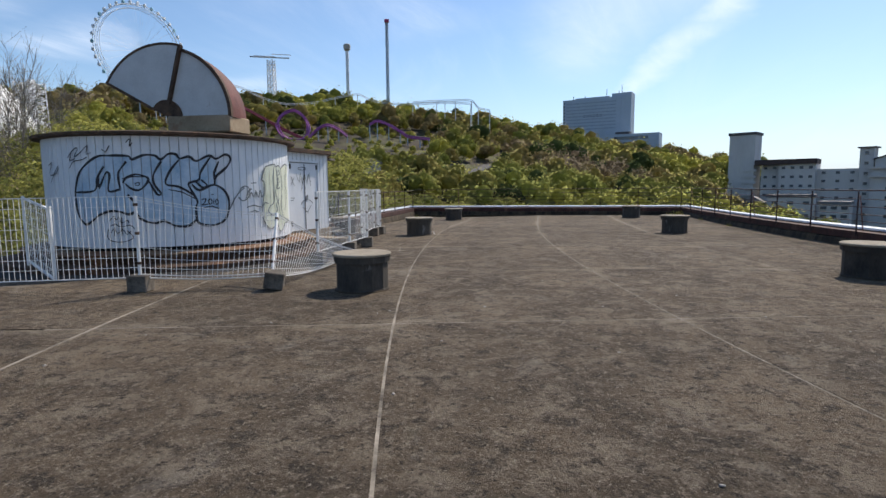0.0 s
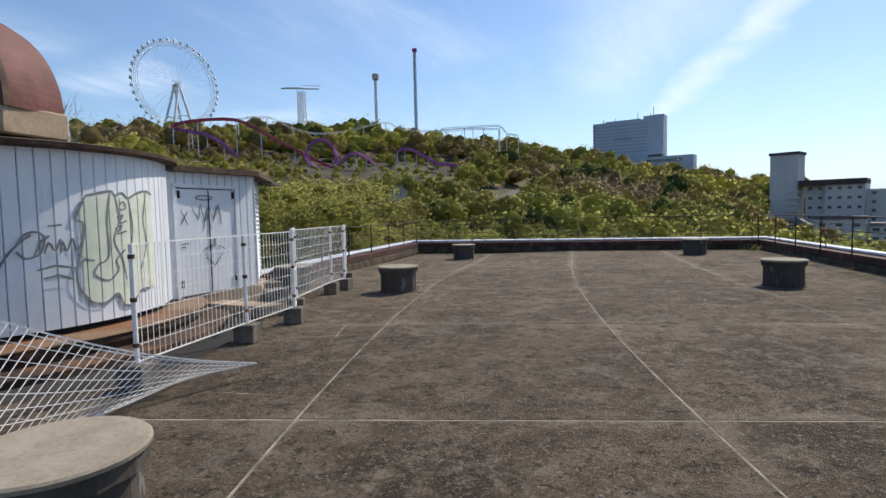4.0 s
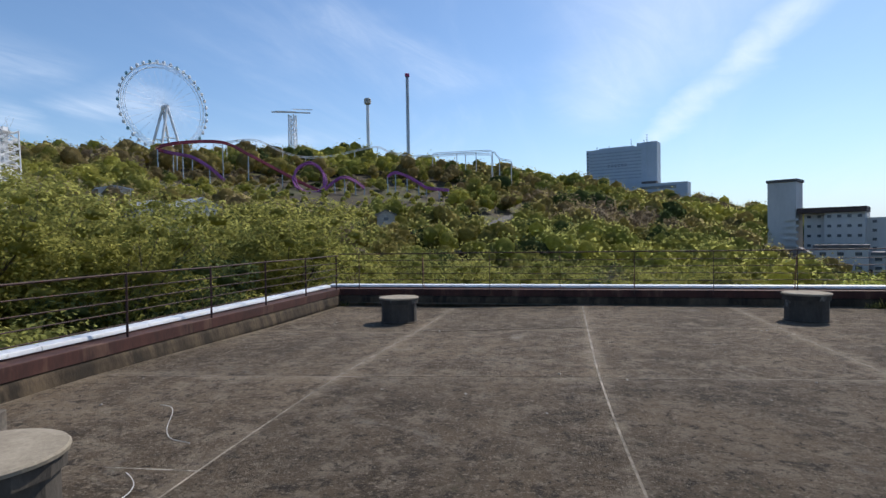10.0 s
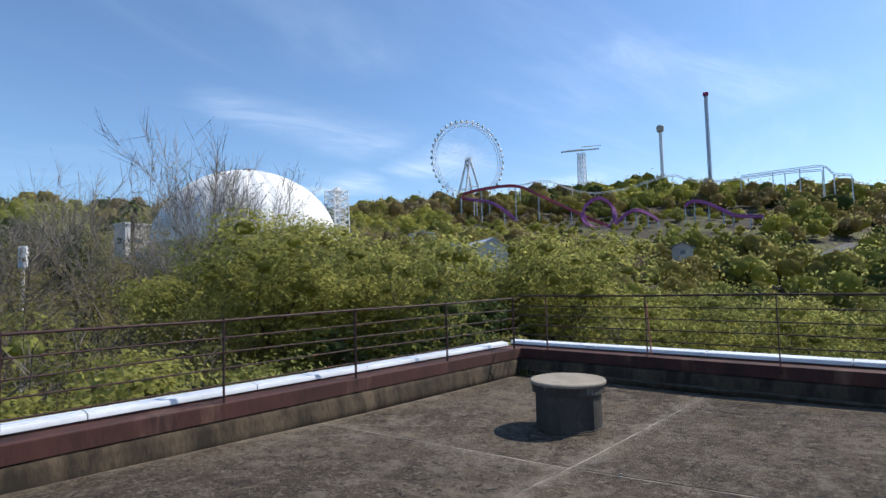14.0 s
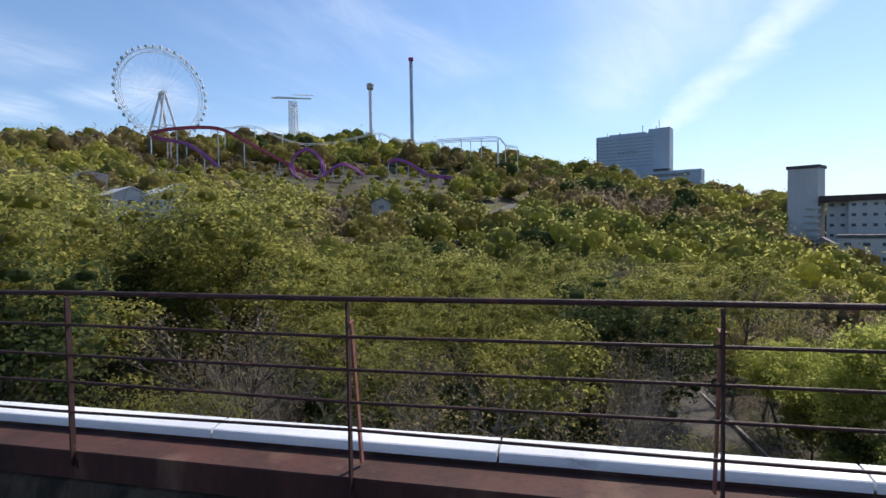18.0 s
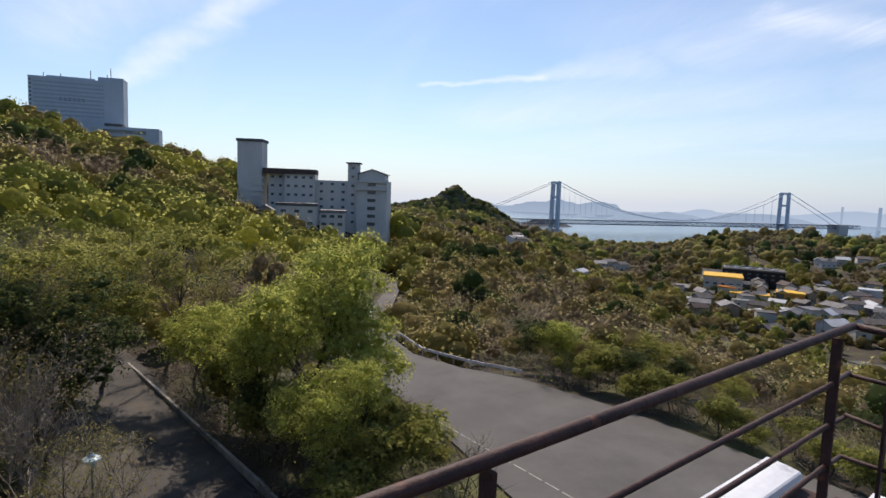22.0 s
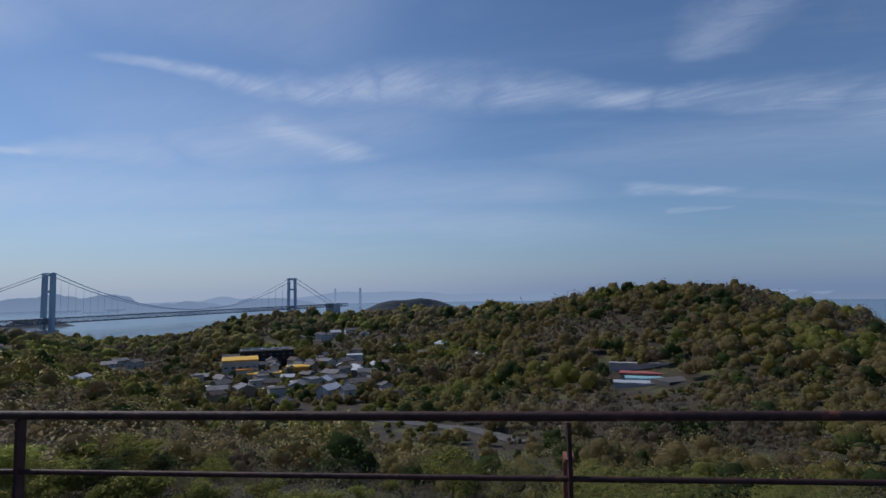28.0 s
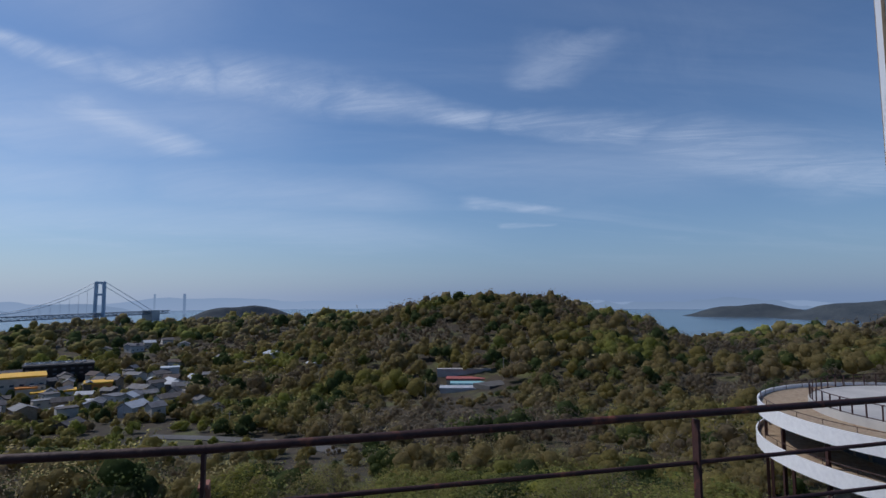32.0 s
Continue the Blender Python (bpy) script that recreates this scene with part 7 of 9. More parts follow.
# hotel on the ridge
h0, h1 = bearing(2.1, 5.2, 520), bearing(8.7, 5.2, 505)
hd = (h1 - h0).to_2d().normalized()
hd = Vector((hd.x, hd.y, 0))
ho = Vector((hd.y, -hd.x, 0))
HL = (h1 - h0).to_2d().length
hotel = thing("hotel", "long pale blue-grey hotel slab on the wooded ridge", "hotel", h0)
ha = math.degrees(math.atan2(hd.y, hd.x))
HZ = 30.0
part("wall", boxed(hd * HL * 0.43 - ho * 8 + Vector((0, 0, HZ / 2 - 8)), (HL * 0.86, 16, HZ + 16), ha), M_HOTEL, hotel)
part("wall", boxed(hd * HL * 0.93 - ho * 8 + Vector((0, 0, HZ / 2 - 6.5)), (HL * 0.14, 15, HZ + 19), ha), M_HOTEL, hotel, "taller stair block")
part("roof_parapet", boxed(hd * HL * 0.43 - ho * 8 + Vector((0, 0, HZ + 0.5)), (HL * 0.5, 12, 1.6), ha), M_HOTEL, hotel)
part("roof_parapet", boxed(hd * HL * 0.80 - ho * 8 + Vector((0, 0, HZ + 1.4)), (HL * 0.16, 12, 3.2), ha), M_HOTEL, hotel)
for r in range(9):
    part("window_band", boxed(hd * HL * 0.42 + ho * 0.05 + Vector((0, 0, 3.0 + r * 2.9)), (HL * 0.74, 0.3, 1.1), ha), M_HOTELGLASS, hotel, "row of blue-grey windows")
windows(hotel, hd * (HL * 0.33), hd, 14.6, 6, 1, 1.8, 2.0, 2.9, 1, ho)
windows(hotel, hd * 1.2 , hd, 4.0, 1, 9, 1.2, 1.5, 1, 2.9, ho)
for f, hh in ((0.12, 4), (0.3, 4), (0.62, 8), (0.8, 6), (0.84, 11)):
    part("mast", tube(bmesh.new(), hd * HL * f - ho * 8 + Vector((0, 0, HZ)), hd * HL * f - ho * 8 + Vector((0, 0, HZ + hh)), 0.25, 5), M_BLACK, hotel)
w0, w1 = bearing(6.0, 3.6, 490), bearing(11.4, 3.6, 480)
wd = (w1 - w0).normalized()
wo = Vector((wd.y, -wd.x, 0))
wa = math.degrees(math.atan2(wd.y, wd.x))
WL = (w1 - w0).length
wing = thing("hotel_wing", "low pale hotel wing with a dark glass front", "hotel", w0)
part("wall", boxed(wd * WL * 0.5 - wo * 7 + Vector((0, 0, 3)), (WL, 14, 18), wa), M_HOTEL, wing)
part("window_band", boxed(wd * WL * 0.52 + wo * 0.1 + Vector((0, 0, 8.6)), (WL * 0.6, 0.3, 2.4), wa), M_GLASS, wing)
part("window_band", boxed(wd * WL * 0.42 + wo * 0.1 + Vector((0, 0, 3.6)), (WL * 0.5, 0.3, 2.6), wa), M_GLASS, wing)
part("roof", boxed(wd * WL * 0.35 - wo * 7 + Vector((0, 0, 13)), (WL * 0.25, 8, 2.4), wa), M_DARKROOF, wing)

# apartment blocks
def slab_block(t, az0, az1, r0, r1, el_top, el_bot, depth, floors, cols, material=M_APT, win=(1.5, 1.2), roof_m=None, blank=False, sink=8.0):
    a, b = bearing(az0, 0, r0), bearing(az1, 0, r1)
    zt, zb = bearing(az0, el_top, r0).z, bearing(az0, el_bot, r0).z
    d = Vector((b.x - a.x, b.y - a.y, 0))
    L = d.length
    d /= L
    o = Vector((d.y, -d.x, 0))
    ang = math.degrees(math.atan2(d.y, d.x))
    base = Vector((a.x, a.y, zb))
    H = zt - zb
    w = part("wall", boxed(base + d * L / 2 - o * depth / 2 + Vector((0, 0, H / 2 - sink / 2)), (L, depth, H + sink), ang), material, t)
    if roof_m:
        part("roof", boxed(base + d * L / 2 - o * depth / 2 + Vector((0, 0, H + 0.5)), (L + 1.0, depth + 1.0, 1.3), ang), roof_m, t, "dark flat roof edge")
    if not blank:
        for r in range(floors):
            for c in range(cols):
                p = base + d * (L * (c + 0.5) / cols) + o * 0.02 + Vector((0, 0, H * (r + 0.55) / floors))
                part("window", boxed(p, (win[0], 0.2, win[1]), ang), M_GLASS, t)
                part("sill", boxed(p + o * 0.15 - Vector((0, 0, win[1] / 2 + 0.1)), (win[0] + 0.3, 0.3, 0.12), ang), M_APT, t)
    return base, d, o, L, H, ang


apt = thing("apartment_block", "white concrete apartment block with a tall stair tower", "apartment building", bearing(24, 0, 295))
apt.matrix_world = pose(0, 0, 0)
b, d, o, L, H, ang = slab_block(apt, 18.0, 20.15, 300, 297, 4.5, -3.2, 11, 1, 1, blank=True, roof_m=M_DARKROOF)
for k in range(7):
    part("balcony", boxed(b + d * (L * 0.86) + o * 0.5 + Vector((0, 0, 5 + k * 3.0)), (L * 0.5, 1.2, 0.9), ang), M_APT, apt)
slab_block(apt, 20.75, 22.2, 298, 296, 1.75, -3.2, 12, 6, 2)
slab_block(apt, 22.2, 25.0, 293, 291, 1.75, -3.2, 14, 6, 4)
b, d, o, L, H, ang = slab_block(apt, 20.2, 25.1, 292.5, 289.5, 2.15, 1.7, 16, 1, 1, M_BROWNROOF, blank=True, sink=0.0)
slab_block(apt, 25.1, 28.2, 296, 294, 1.2, -3.2, 12, 6, 3)
b, d, o, L, H, ang = slab_block(apt, 28.1, 29.1, 293, 292, 2.9, -3.2, 6, 7, 1)
part("roof", boxed(b + d * L / 2 - o * 3 + Vector((0, 0, H + 0.3)), (L + 1.6, 7.6, 0.6), ang), M_DARKROOF, apt)
b, d, o, L, H, ang = slab_block(apt, 28.95, 31.9, 290, 287, 1.3, -3.3, 13, 6, 1, win=(4.0, 1.6))
for k, z in enumerate((H - 0.4, H - 4.0)):
    part("balcony", boxed(b + d * L / 2 + o * 0.7 + Vector((0, 0, z)), (L + 1.2, 1.6, 1.0), ang), M_APT, apt)
bm = bmesh.new()
q = b + Vector((0, 0, H))
sweep(bm, [[q + d * (L * 0.08) + o * s, q + d * (L * 0.92) + o * s, q + d * (L * 0.92) + o * s + Vector((0, 0, 3.2)), q + d * (L * 0.5) + o * s + Vector((0, 0, 5.4)), q + d * (L * 0.08) + o * s + Vector((0, 0, 3.2))] for s in (-11, -0.5)])
part("penthouse", bm, M_APT, apt, "gabled white penthouse")
bm = bmesh.new()
for sgn in (0, 1):
    a0, a1 = (0.02, 0.5) if sgn == 0 else (0.98, 0.5)
    sweep(bm, [[q + d * (L * a0) + o * s + Vector((0, 0, 3.1)), q + d * (L * a1) + o * s + Vector((0, 0, 5.5)), q + d * (L * a1) + o * s + Vector((0, 0, 5.8)), q + d * (L * a0) + o * s + Vector((0, 0, 3.4))] for s in (-11.5, 0.2)])
part("penthouse_roof", bm, M_DARKROOF, apt)
lowb = thing("annex_house", "low white annex houses with shallow gables before the apartments", "house")
for az0, az1, r, et, eb in ((18.3, 21.2, 265, -2.2, -4.2), (21.5, 25.2, 268, -1.3, -3.6), (25.5, 27.8, 272, -1.9, -3.4)):
    b, d, o, L, H, ang = slab_block(lowb, az0, az1, r, r - 1, et, eb, 10, 2, 3, win=(2.2, 1.3), roof_m=M_GREYROOF)
    if az0 < 21:
        for k, (f0, f1) in enumerate(((-0.05, 0.55), (0.4, 1.05))):
            bm = bmesh.new()
            q = b + Vector((0, 0, H + k * 1.8))
            sweep(bm, [[q + d * (L * f0) + o * s, q + d * (L * f1) + o * s, q + d * (L * (f0 + f1) / 2) + o * s + Vector((0, 0, 2.6))] for s in (-11, 1.0)])
            part("gable_roof", bm, M_GREYROOF, lowb)


# ferris wheel
def wheel():
    c = Vector((-271.0, 352.0, 96.0))
    t = thing("ferris_wheel", "tall white ferris wheel on the ridge with small gondolas", "ferris wheel", c)
    view = Vector((c.x, c.y - 20, 0)).normalized()
    ax = (Matrix.Rotation(radians(26), 3, "Z") @ view)
    sd = Vector((-ax.y, ax.x, 0))
    R = 29.5

    def pt(a, r, s=0.0):
        return sd * (r * math.cos(a)) + Vector((0, 0, r * math.sin(a))) + ax * s
    n = 60
    for s in (-1.6, 1.6):
        for r, w in ((R, 0.22), (R - 2.6, 0.16)):
            bm = bmesh.new()
            for i in range(n):
                tube(bm, pt(2 * math.pi * i / n, r, s), pt(2 * math.pi * (i + 1) / n, r, s), w, 4)
            part("rim", bm, M_STEEL, t)
        bm = bmesh.new()
        for i in range(n):
            tube(bm, pt(2 * math.pi * i / n, R, s), pt(2 * math.pi * (i + 0.5) / n, R - 2.6, s), 0.09, 3)
        for i in range(30):
            tube(bm, pt(2 * math.pi * i / 30, 1.0, s * 0.6), pt(2 * math.pi * i / 30, R - 2.6, s), 0.045, 3)
        tagged(part("spoke", bm, M_STEEL, t), "thin spokes", kind="stuff")
    part("hub", tube(bmesh.new(), ax * -3.2, ax * 3.2, 1.5, 12), M_STEEL, t)
    for s in (-4.5, 4.5):
        for k in (-1, 1):
            part("leg", tube(bmesh.new(), ax * s * 0.7, sd * (9 * k) + ax * s * 1.9 + Vector((0, 0, -40)), 0.85, 8, 0.85), M_STEEL, t)
        part("crossbeam", tube(bmesh.new(), sd * -5 + ax * s * 1.4 + Vector((0, 0, -22)), sd * 5 + ax * s * 1.4 + Vector((0, 0, -22)), 0.4, 6), M_STEEL, t)
    g = None
    for i in range(40):
        a = 2 * math.pi * i / 40
        q = pt(a, R + 1.2)
        bm = lathe(bmesh.new(), [(0.5, -1.25), (0.95, -0.9), (1.05, 0.3), (0.7, 0.95), (0.2, 1.2)], 8)
        ob = part("gondola", bm, M_STEEL if i % 4 else M_TEAL, t)
        ob.location = q
    return t


wheel()


def lattice(name, label, foot_p, top_z, w0, w1, material, n=9, r=0.18, category="tower"):
    t = thing(name, label, category, foot_p)
    H = top_z - foot_p.z
    for sx, sy in ((-1, -1), (1, -1), (1, 1), (-1, 1)):
        part("leg", tube(bmesh.new(), (sx * w0 / 2, sy * w0 / 2, 0), (sx * w1 / 2, sy * w1 / 2, H), r, 5), material, t)
    bm = bmesh.new()
    for k in range(n):
        z0, z1 = H * k / n, H * (k + 1) / n
        a0, a1 = (w0 + (w1 - w0) * k / n) / 2, (w0 + (w1 - w0) * (k + 1) / n) / 2
        for (x0, y0), (x1, y1) in (((-1, -1), (1, -1)), ((1, -1), (1, 1)), ((1, 1), (-1, 1)), ((-1, 1), (-1, -1))):
            tube(bm, (x0 * a0, y0 * a0, z0), (x1 * a1, y1 * a1, z1), r * 0.6, 4)
            tube(bm, (x0 * a1, y0 * a1, z1), (x1 * a0, y1 * a0, z0), r * 0.6, 4)
            tube(bm, (x0 * a0, y0 * a0, z0), (x1 * a0, y1 * a0, z0), r * 0.6, 4)
    tagged(part("bracing", bm, material, t), kind="stuff")
    return t


p = bearing(-27.6, 8.0, 430)
tw = lattice("bungee_tower", "white lattice tower with a wide flat top beam", p, bearing(-27.6, 12.4, 430).z, 5.0, 4.2, M_STEEL, 9, 0.32)
H = bearing(-27.6, 12.6, 430).z - p.z
part("top_beam", boxed((-1.0, 0, H + 0.3), (28, 2.4, 0.45), 24), M_STEEL, tw)
part("top_beam", boxed((-6.5, 2, H + 1.9), (15, 1.2, 0.3), 24), M_STEEL, tw)
part("top_beam", boxed((7.5, 2, H + 2.3), (14, 1.2, 0.3), 24), M_STEEL, tw)
p = bearing(-20.1, 8.2, 430)
H = bearing(-20.1, 14.2, 430).z - p.z
ob = thing("observation_tower", "slim cream tower with a round cabin at its top", "tower", p)
part("mast", lathe(bmesh.new(), [(1.7, 0), (1.25, 3), (1.2, H - 4)], 14), M_STEEL, ob)
part("cabin", lathe(bmesh.new(), [(1.3, H - 5.2), (2.5, H - 4.2), (2.7, H - 1.0), (2.2, H - 0.2), (1.0, H + 0.2)], 18), M_CREAM, ob, "round tan cabin")
p = bearing(-16.0, 7.8, 430)
H = bearing(-16.0, 16.6, 430).z - p.z
dt = lattice("drop_tower", "tall thin blue-grey drop ride tower with a red head", p, p.z + H - 2, 1.9, 1.7, M_BRIDGE, 26, 0.17)
part("core", boxed((0, 0, H / 2), (0.6, 0.6, H - 3)), M_BRIDGE, dt)
part("head", boxed((0, 0, H - 1.4), (3.6, 3.6, 2.2), 15, 0.3), M_RED, dt, "red ride head")


def pipe(W, aside, lift, r, n=5):
    """A round bar along a line of points, shifted sideways and up."""
    rings = []
    for i, q in enumerate(W):
        d = (W[min(i + 1, len(W) - 1)] - W[max(i - 1, 0)]).normalized()
        side = Vector((d.y, -d.x, 0)).normalized()
        up = side.cross(d)
        c = q + side * aside + Vector((0, 0, lift))
        rings.append([c + side * (r * math.cos(2 * math.pi * k / n)) + up * (r * math.sin(2 * math.pi * k / n)) for k in range(n)])
    return sweep(bmesh.new(), rings)


def track(name, label, pts, material, width=0.9, support=True, every=1, closed=False):
    """A coaster track seen from the roof: two rails, ties and a spine on columns."""
    t = thing(name, label, "roller coaster")
    P = []
    m = len(pts)
    for i in range(m - (0 if closed else 1)):
        p0, p1, p2, p3 = (pts[(i + k) % m] if closed else pts[min(max(i + k, 0), m - 1)] for k in (-1, 0, 1, 2))
        for j in range(6):
            f = j / 6
            P.append(tuple(0.5 * (2 * b + (c - a) * f + (2 * a - 5 * b + 4 * c - d) * f * f + (3 * b - a - 3 * c + d) * f**3) for a, b, c, d in zip(p0, p1, p2, p3)))
    P.append(pts[0] if closed else pts[-1])
    W = [bearing(a, e, r) for a, e, r in P]
    for s in (-1, 1):
        part("rail", pipe(W, width * s, 0.0, 0.12 if material is M_STEEL else 0.32), material, t)
    part("spine", pipe(W, 0.0, -0.9, 0.22 if material is M_STEEL else 0.52), material, t)
    if support:
        for q in W[::6 * every]:
            g = ground_at(q.x, q.y)
            if q.z - g > 2:
                part("column", tube(bmesh.new(), (q.x, q.y, g - 1), (q.x, q.y, q.z - 0.9), 0.28, 5), M_BRIDGE if material is not M_STEEL else M_STEEL, t)
    return t


track("roller_coaster", "maroon and purple roller coaster sweeping down the hillside", [(-38.5, 8.3, 330), (-39.8, 8.8, 325), (-37.7, 9.4, 322), (-34.2, 9.6, 318), (-31.9, 8.6, 312), (-28.7, 6.9, 306), (-25.8, 5.4, 300), (-23.8, 4.7, 296), (-22.6, 4.6, 292)], M_MAROON)
track("roller_coaster", "purple roller coaster dip with columns", [(-39.8, 8.6, 330), (-38.2, 8.35, 322), (-36.9, 8.1, 316), (-35.4, 7.2, 310), (-33.9, 5.8, 305)], M_PURPLE)
track("roller_coaster", "purple roller coaster loop among trees", [(-27.6, 6.2, 300), (-27.2, 7.3, 300), (-25.9, 7.9, 298), (-24.8, 7.0, 296), (-24.6, 5.6, 294), (-25.6, 4.9, 292), (-27.0, 5.2, 294)], M_PURPLE, support=False, closed=True)
track("roller_coaster", "purple roller coaster hump", [(-24.6, 5.2, 290), (-23.6, 6.1, 290), (-22.6, 6.5, 290), (-21.5, 6.1, 290), (-20.6, 5.4, 290)], M_PURPLE)
track("roller_coaster", "purple roller coaster curve on the slope", [(-18.2, 6.6, 300), (-17.4, 6.95, 300), (-16.2, 6.6, 298), (-15.0, 5.9, 296), (-14.2, 5.4, 294), (-12.9, 5.2, 292), (-11.9, 5.1, 290)], M_PURPLE)
track("roller_coaster", "white coaster running along the ridge", [(-35, 9.4, 395), (-33.8, 9.6, 392), (-31.1, 9.9, 390), (-28.6, 8.9, 388), (-26.4, 8.4, 386), (-23.6, 8.6, 386), (-21.5, 9.1, 388), (-19.2, 9.5, 390), (-17.7, 8.9, 390), (-15.5, 8.6, 388), (-12.9, 8.6, 386), (-10.1, 8.7, 384), (-7.4, 8.6, 380)], M_STEEL, width=0.6)
track("roller_coaster", "white coaster spur standing on columns at the ridge end", [(-13.5, 8.8, 372), (-11, 8.9, 370), (-9, 8.95, 368), (-7.3, 8.9, 366), (-6.6, 8.2, 364), (-5.4, 7.9, 362)], M_STEEL, width=0.6)
track("roller_coaster", "white coaster among the trees to the west", [(-90, 7.6, 190), (-86, 7.3, 188), (-83.7, 7.0, 186), (-81.9, 6.2, 184), (-80.1, 5.7, 182)], M_STEEL, width=0.6)
track("roller_coaster", "low white coaster run to the west", [(-90, 5.6, 180), (-86, 5.3, 178), (-83, 5.4, 176), (-80.5, 5.5, 174)], M_STEEL, width=0.6)

# white membrane dome
dc = bearing(-60.0, 3.8, 111)
dm = thing("white_dome", "big white ribbed membrane dome, grey with age", "dome", dc)
DRR, DRH = 16.4, 14.2
nseg = 28
for k in range(nseg):
    a0, a1 = 2 * math.pi * k / nseg, 2 * math.pi * (k + 1) / nseg
    rows = []
    for j in range(11):
        e = radians(90 * j / 10.6)
        rr_, zz = DRR * math.cos(e), DRH * math.sin(e)
        rows.append([Vector((rr_ * math.cos(a), rr_ * math.sin(a), zz)) * (1 + 0.012 * math.sin(math.pi * f)) for a, f in ((a0 + (a1 - a0) * f, f) for f in (0, 0.33, 0.67, 1))])
    part("segment", sweep(bmesh.new(), rows, False), M_DOMEWHITE, dm)
part("crown_ring", lathe(bmesh.new(), [(1.0, DRH - 0.1), (1.0, DRH + 0.45), (0.7, DRH + 0.6)], 16), M_EAVE, dm)
part("skirt", lathe(bmesh.new(), [(DRR, -4), (DRR + 0.3, -4), (DRR + 0.3, 0.5), (DRR, 0.6)], 40), M_WINECAP, dm)
lat = lattice("scaffold_tower", "white steel scaffold tower beside the dome", bearing(-51.6, 2.2, 114), bearing(-51.6, 9.4, 114).z, 3.7, 3.2, M_STEEL, 10, 0.13)
for k in range(9):
    part("platform", boxed((0, 0, 1 + k * 1.65), (3.0, 3.0, 0.16)), M_STEEL, lat)
part("stair_core", boxed((0.5, 0, 7.5), (0.8, 0.8, 15)), M_STEEL, lat)


def house(p, w, l, h, ang, roof_h, wall_m, roof_m, name="house", label="small house with a tiled gable roof", flat=False, cat="house", group=""):
    t = thing(name, label, cat, p, ang, group)
    part("wall", boxed((0, 0, h / 2 - 1.5), (w, l, h + 3)), wall_m, t)
    if flat:
        part("roof", boxed((0, 0, h + 0.2), (w + 0.5, l + 0.5, 0.4)), roof_m, t)
    else:
        bm = bmesh.new()
        for s in (-1, 1):
            sweep(bm, [[(s * (w / 2 + 0.6), y, h - 0.15), (0, y, h + roof_h), (0, y, h + roof_h + 0.3), (s * (w / 2 + 0.7), y, h + 0.15)] for y in (-l / 2 - 0.6, l / 2 + 0.6)])
        part("roof", bm, roof_m, t)
        part("gable", sweep(bmesh.new(), [[(-w / 2, y, h), (w / 2, y, h), (0, y, h + roof_h)] for y in (-l / 2, l / 2)]), wall_m, t)
    for s in (-1, 1):
        for k in range(max(1, int(l / 4))):
            y = (k + 0.5) * l / max(1, int(l / 4)) - l / 2
            for f in range(max(1, int(h / 3))):
                part("window", boxed((s * w / 2, y, 1.6 + f * 2.8), (0.12, 1.5, 1.1)), M_GLASS, t)
    for s in (-1, 1):
        part("window", boxed((0, s * l / 2, min(h - 1.2, 1.7)), (1.6, 0.12, 1.1)), M_GLASS, t)
    return t


# white houses below the wheel
q = bearing(-41.0, 3.0, 170); house(Vector((q.x, q.y, q.z - 3)), 9, 12, 3.4, 62, 2.0, M_APT, M_METALROOF, label="white park building with a pale gable roof")
q = bearing(-37.4, 3.0, 165); house(Vector((q.x, q.y, q.z - 3)), 9, 17, 3.6, 58, 2.4, M_APT, M_METALROOF, label="long white park building with a pale gable roof")
q = bearing(-43.6, 4.6, 185); house(Vector((q.x, q.y, q.z - 2)), 8, 9, 2.6, 50, 0.8, M_APT, M_METALROOF, label="low white park hut")
q = bearing(-18.5, 2.2, 190); house(Vector((q.x, q.y, q.z - 2)), 6, 7, 3, 20, 1.6, M_CREAM, M_GREYROOF, label="small pale hut in the trees")
q = bearing(-69.9, 5.0, 120); house(Vector((q.x, q.y, q.z - 3)), 4, 5, 4.6, 10, 0.6, M_APT, M_APT, label="small white block between trees", flat=True)
q = bearing(-76.2, -1.6, 62)
sg = thing("sign_post", "white box sign on a slim pole among trees", "sign", q)
part("pole", tube(bmesh.new(), (0, 0, -8), (0, 0, 4.4), 0.13, 8), M_STEEL, sg)
part("sign_box", boxed((0, 0, 4.9), (0.85, 0.5, 2.0), 30, 0.12), M_STEEL, sg)
# palm among the bare trees
q = bearing(-69.5, 7.6, 95)
palm = thing("palm", "shaggy dark palm among bare trees", "palm tree", (q.x, q.y, ground_at(q.x, q.y)))
H = q.z - ground_at(q.x, q.y)
part("trunk", lathe(bmesh.new(), [(0.35, 0), (0.28, H * 0.5), (0.32, H)], 8), M_BARK, palm)
for k in range(34):
    a, e = k * 2.4, 0.9 - 1.5 * (k / 34)
    bm = bmesh.new()
    pts = [Vector((math.cos(a) * s, math.sin(a) * s, H + s * e - 0.28 * s * s)) for s in np.linspace(0, 2.2, 6)]
    sdv = Vector((-math.sin(a), math.cos(a), 0))
    for i in range(5):
        wv = 0.25 * (1 - abs(i - 2) / 4)
        v = [bm.verts.new(pts[i] + sdv * wv), bm.verts.new(pts[i] - sdv * wv), bm.verts.new(pts[i + 1] - sdv * wv), bm.verts.new(pts[i + 1] + sdv * wv)]
        bm.faces.new(v)
    part("frond", bm, M_GRASS, palm)

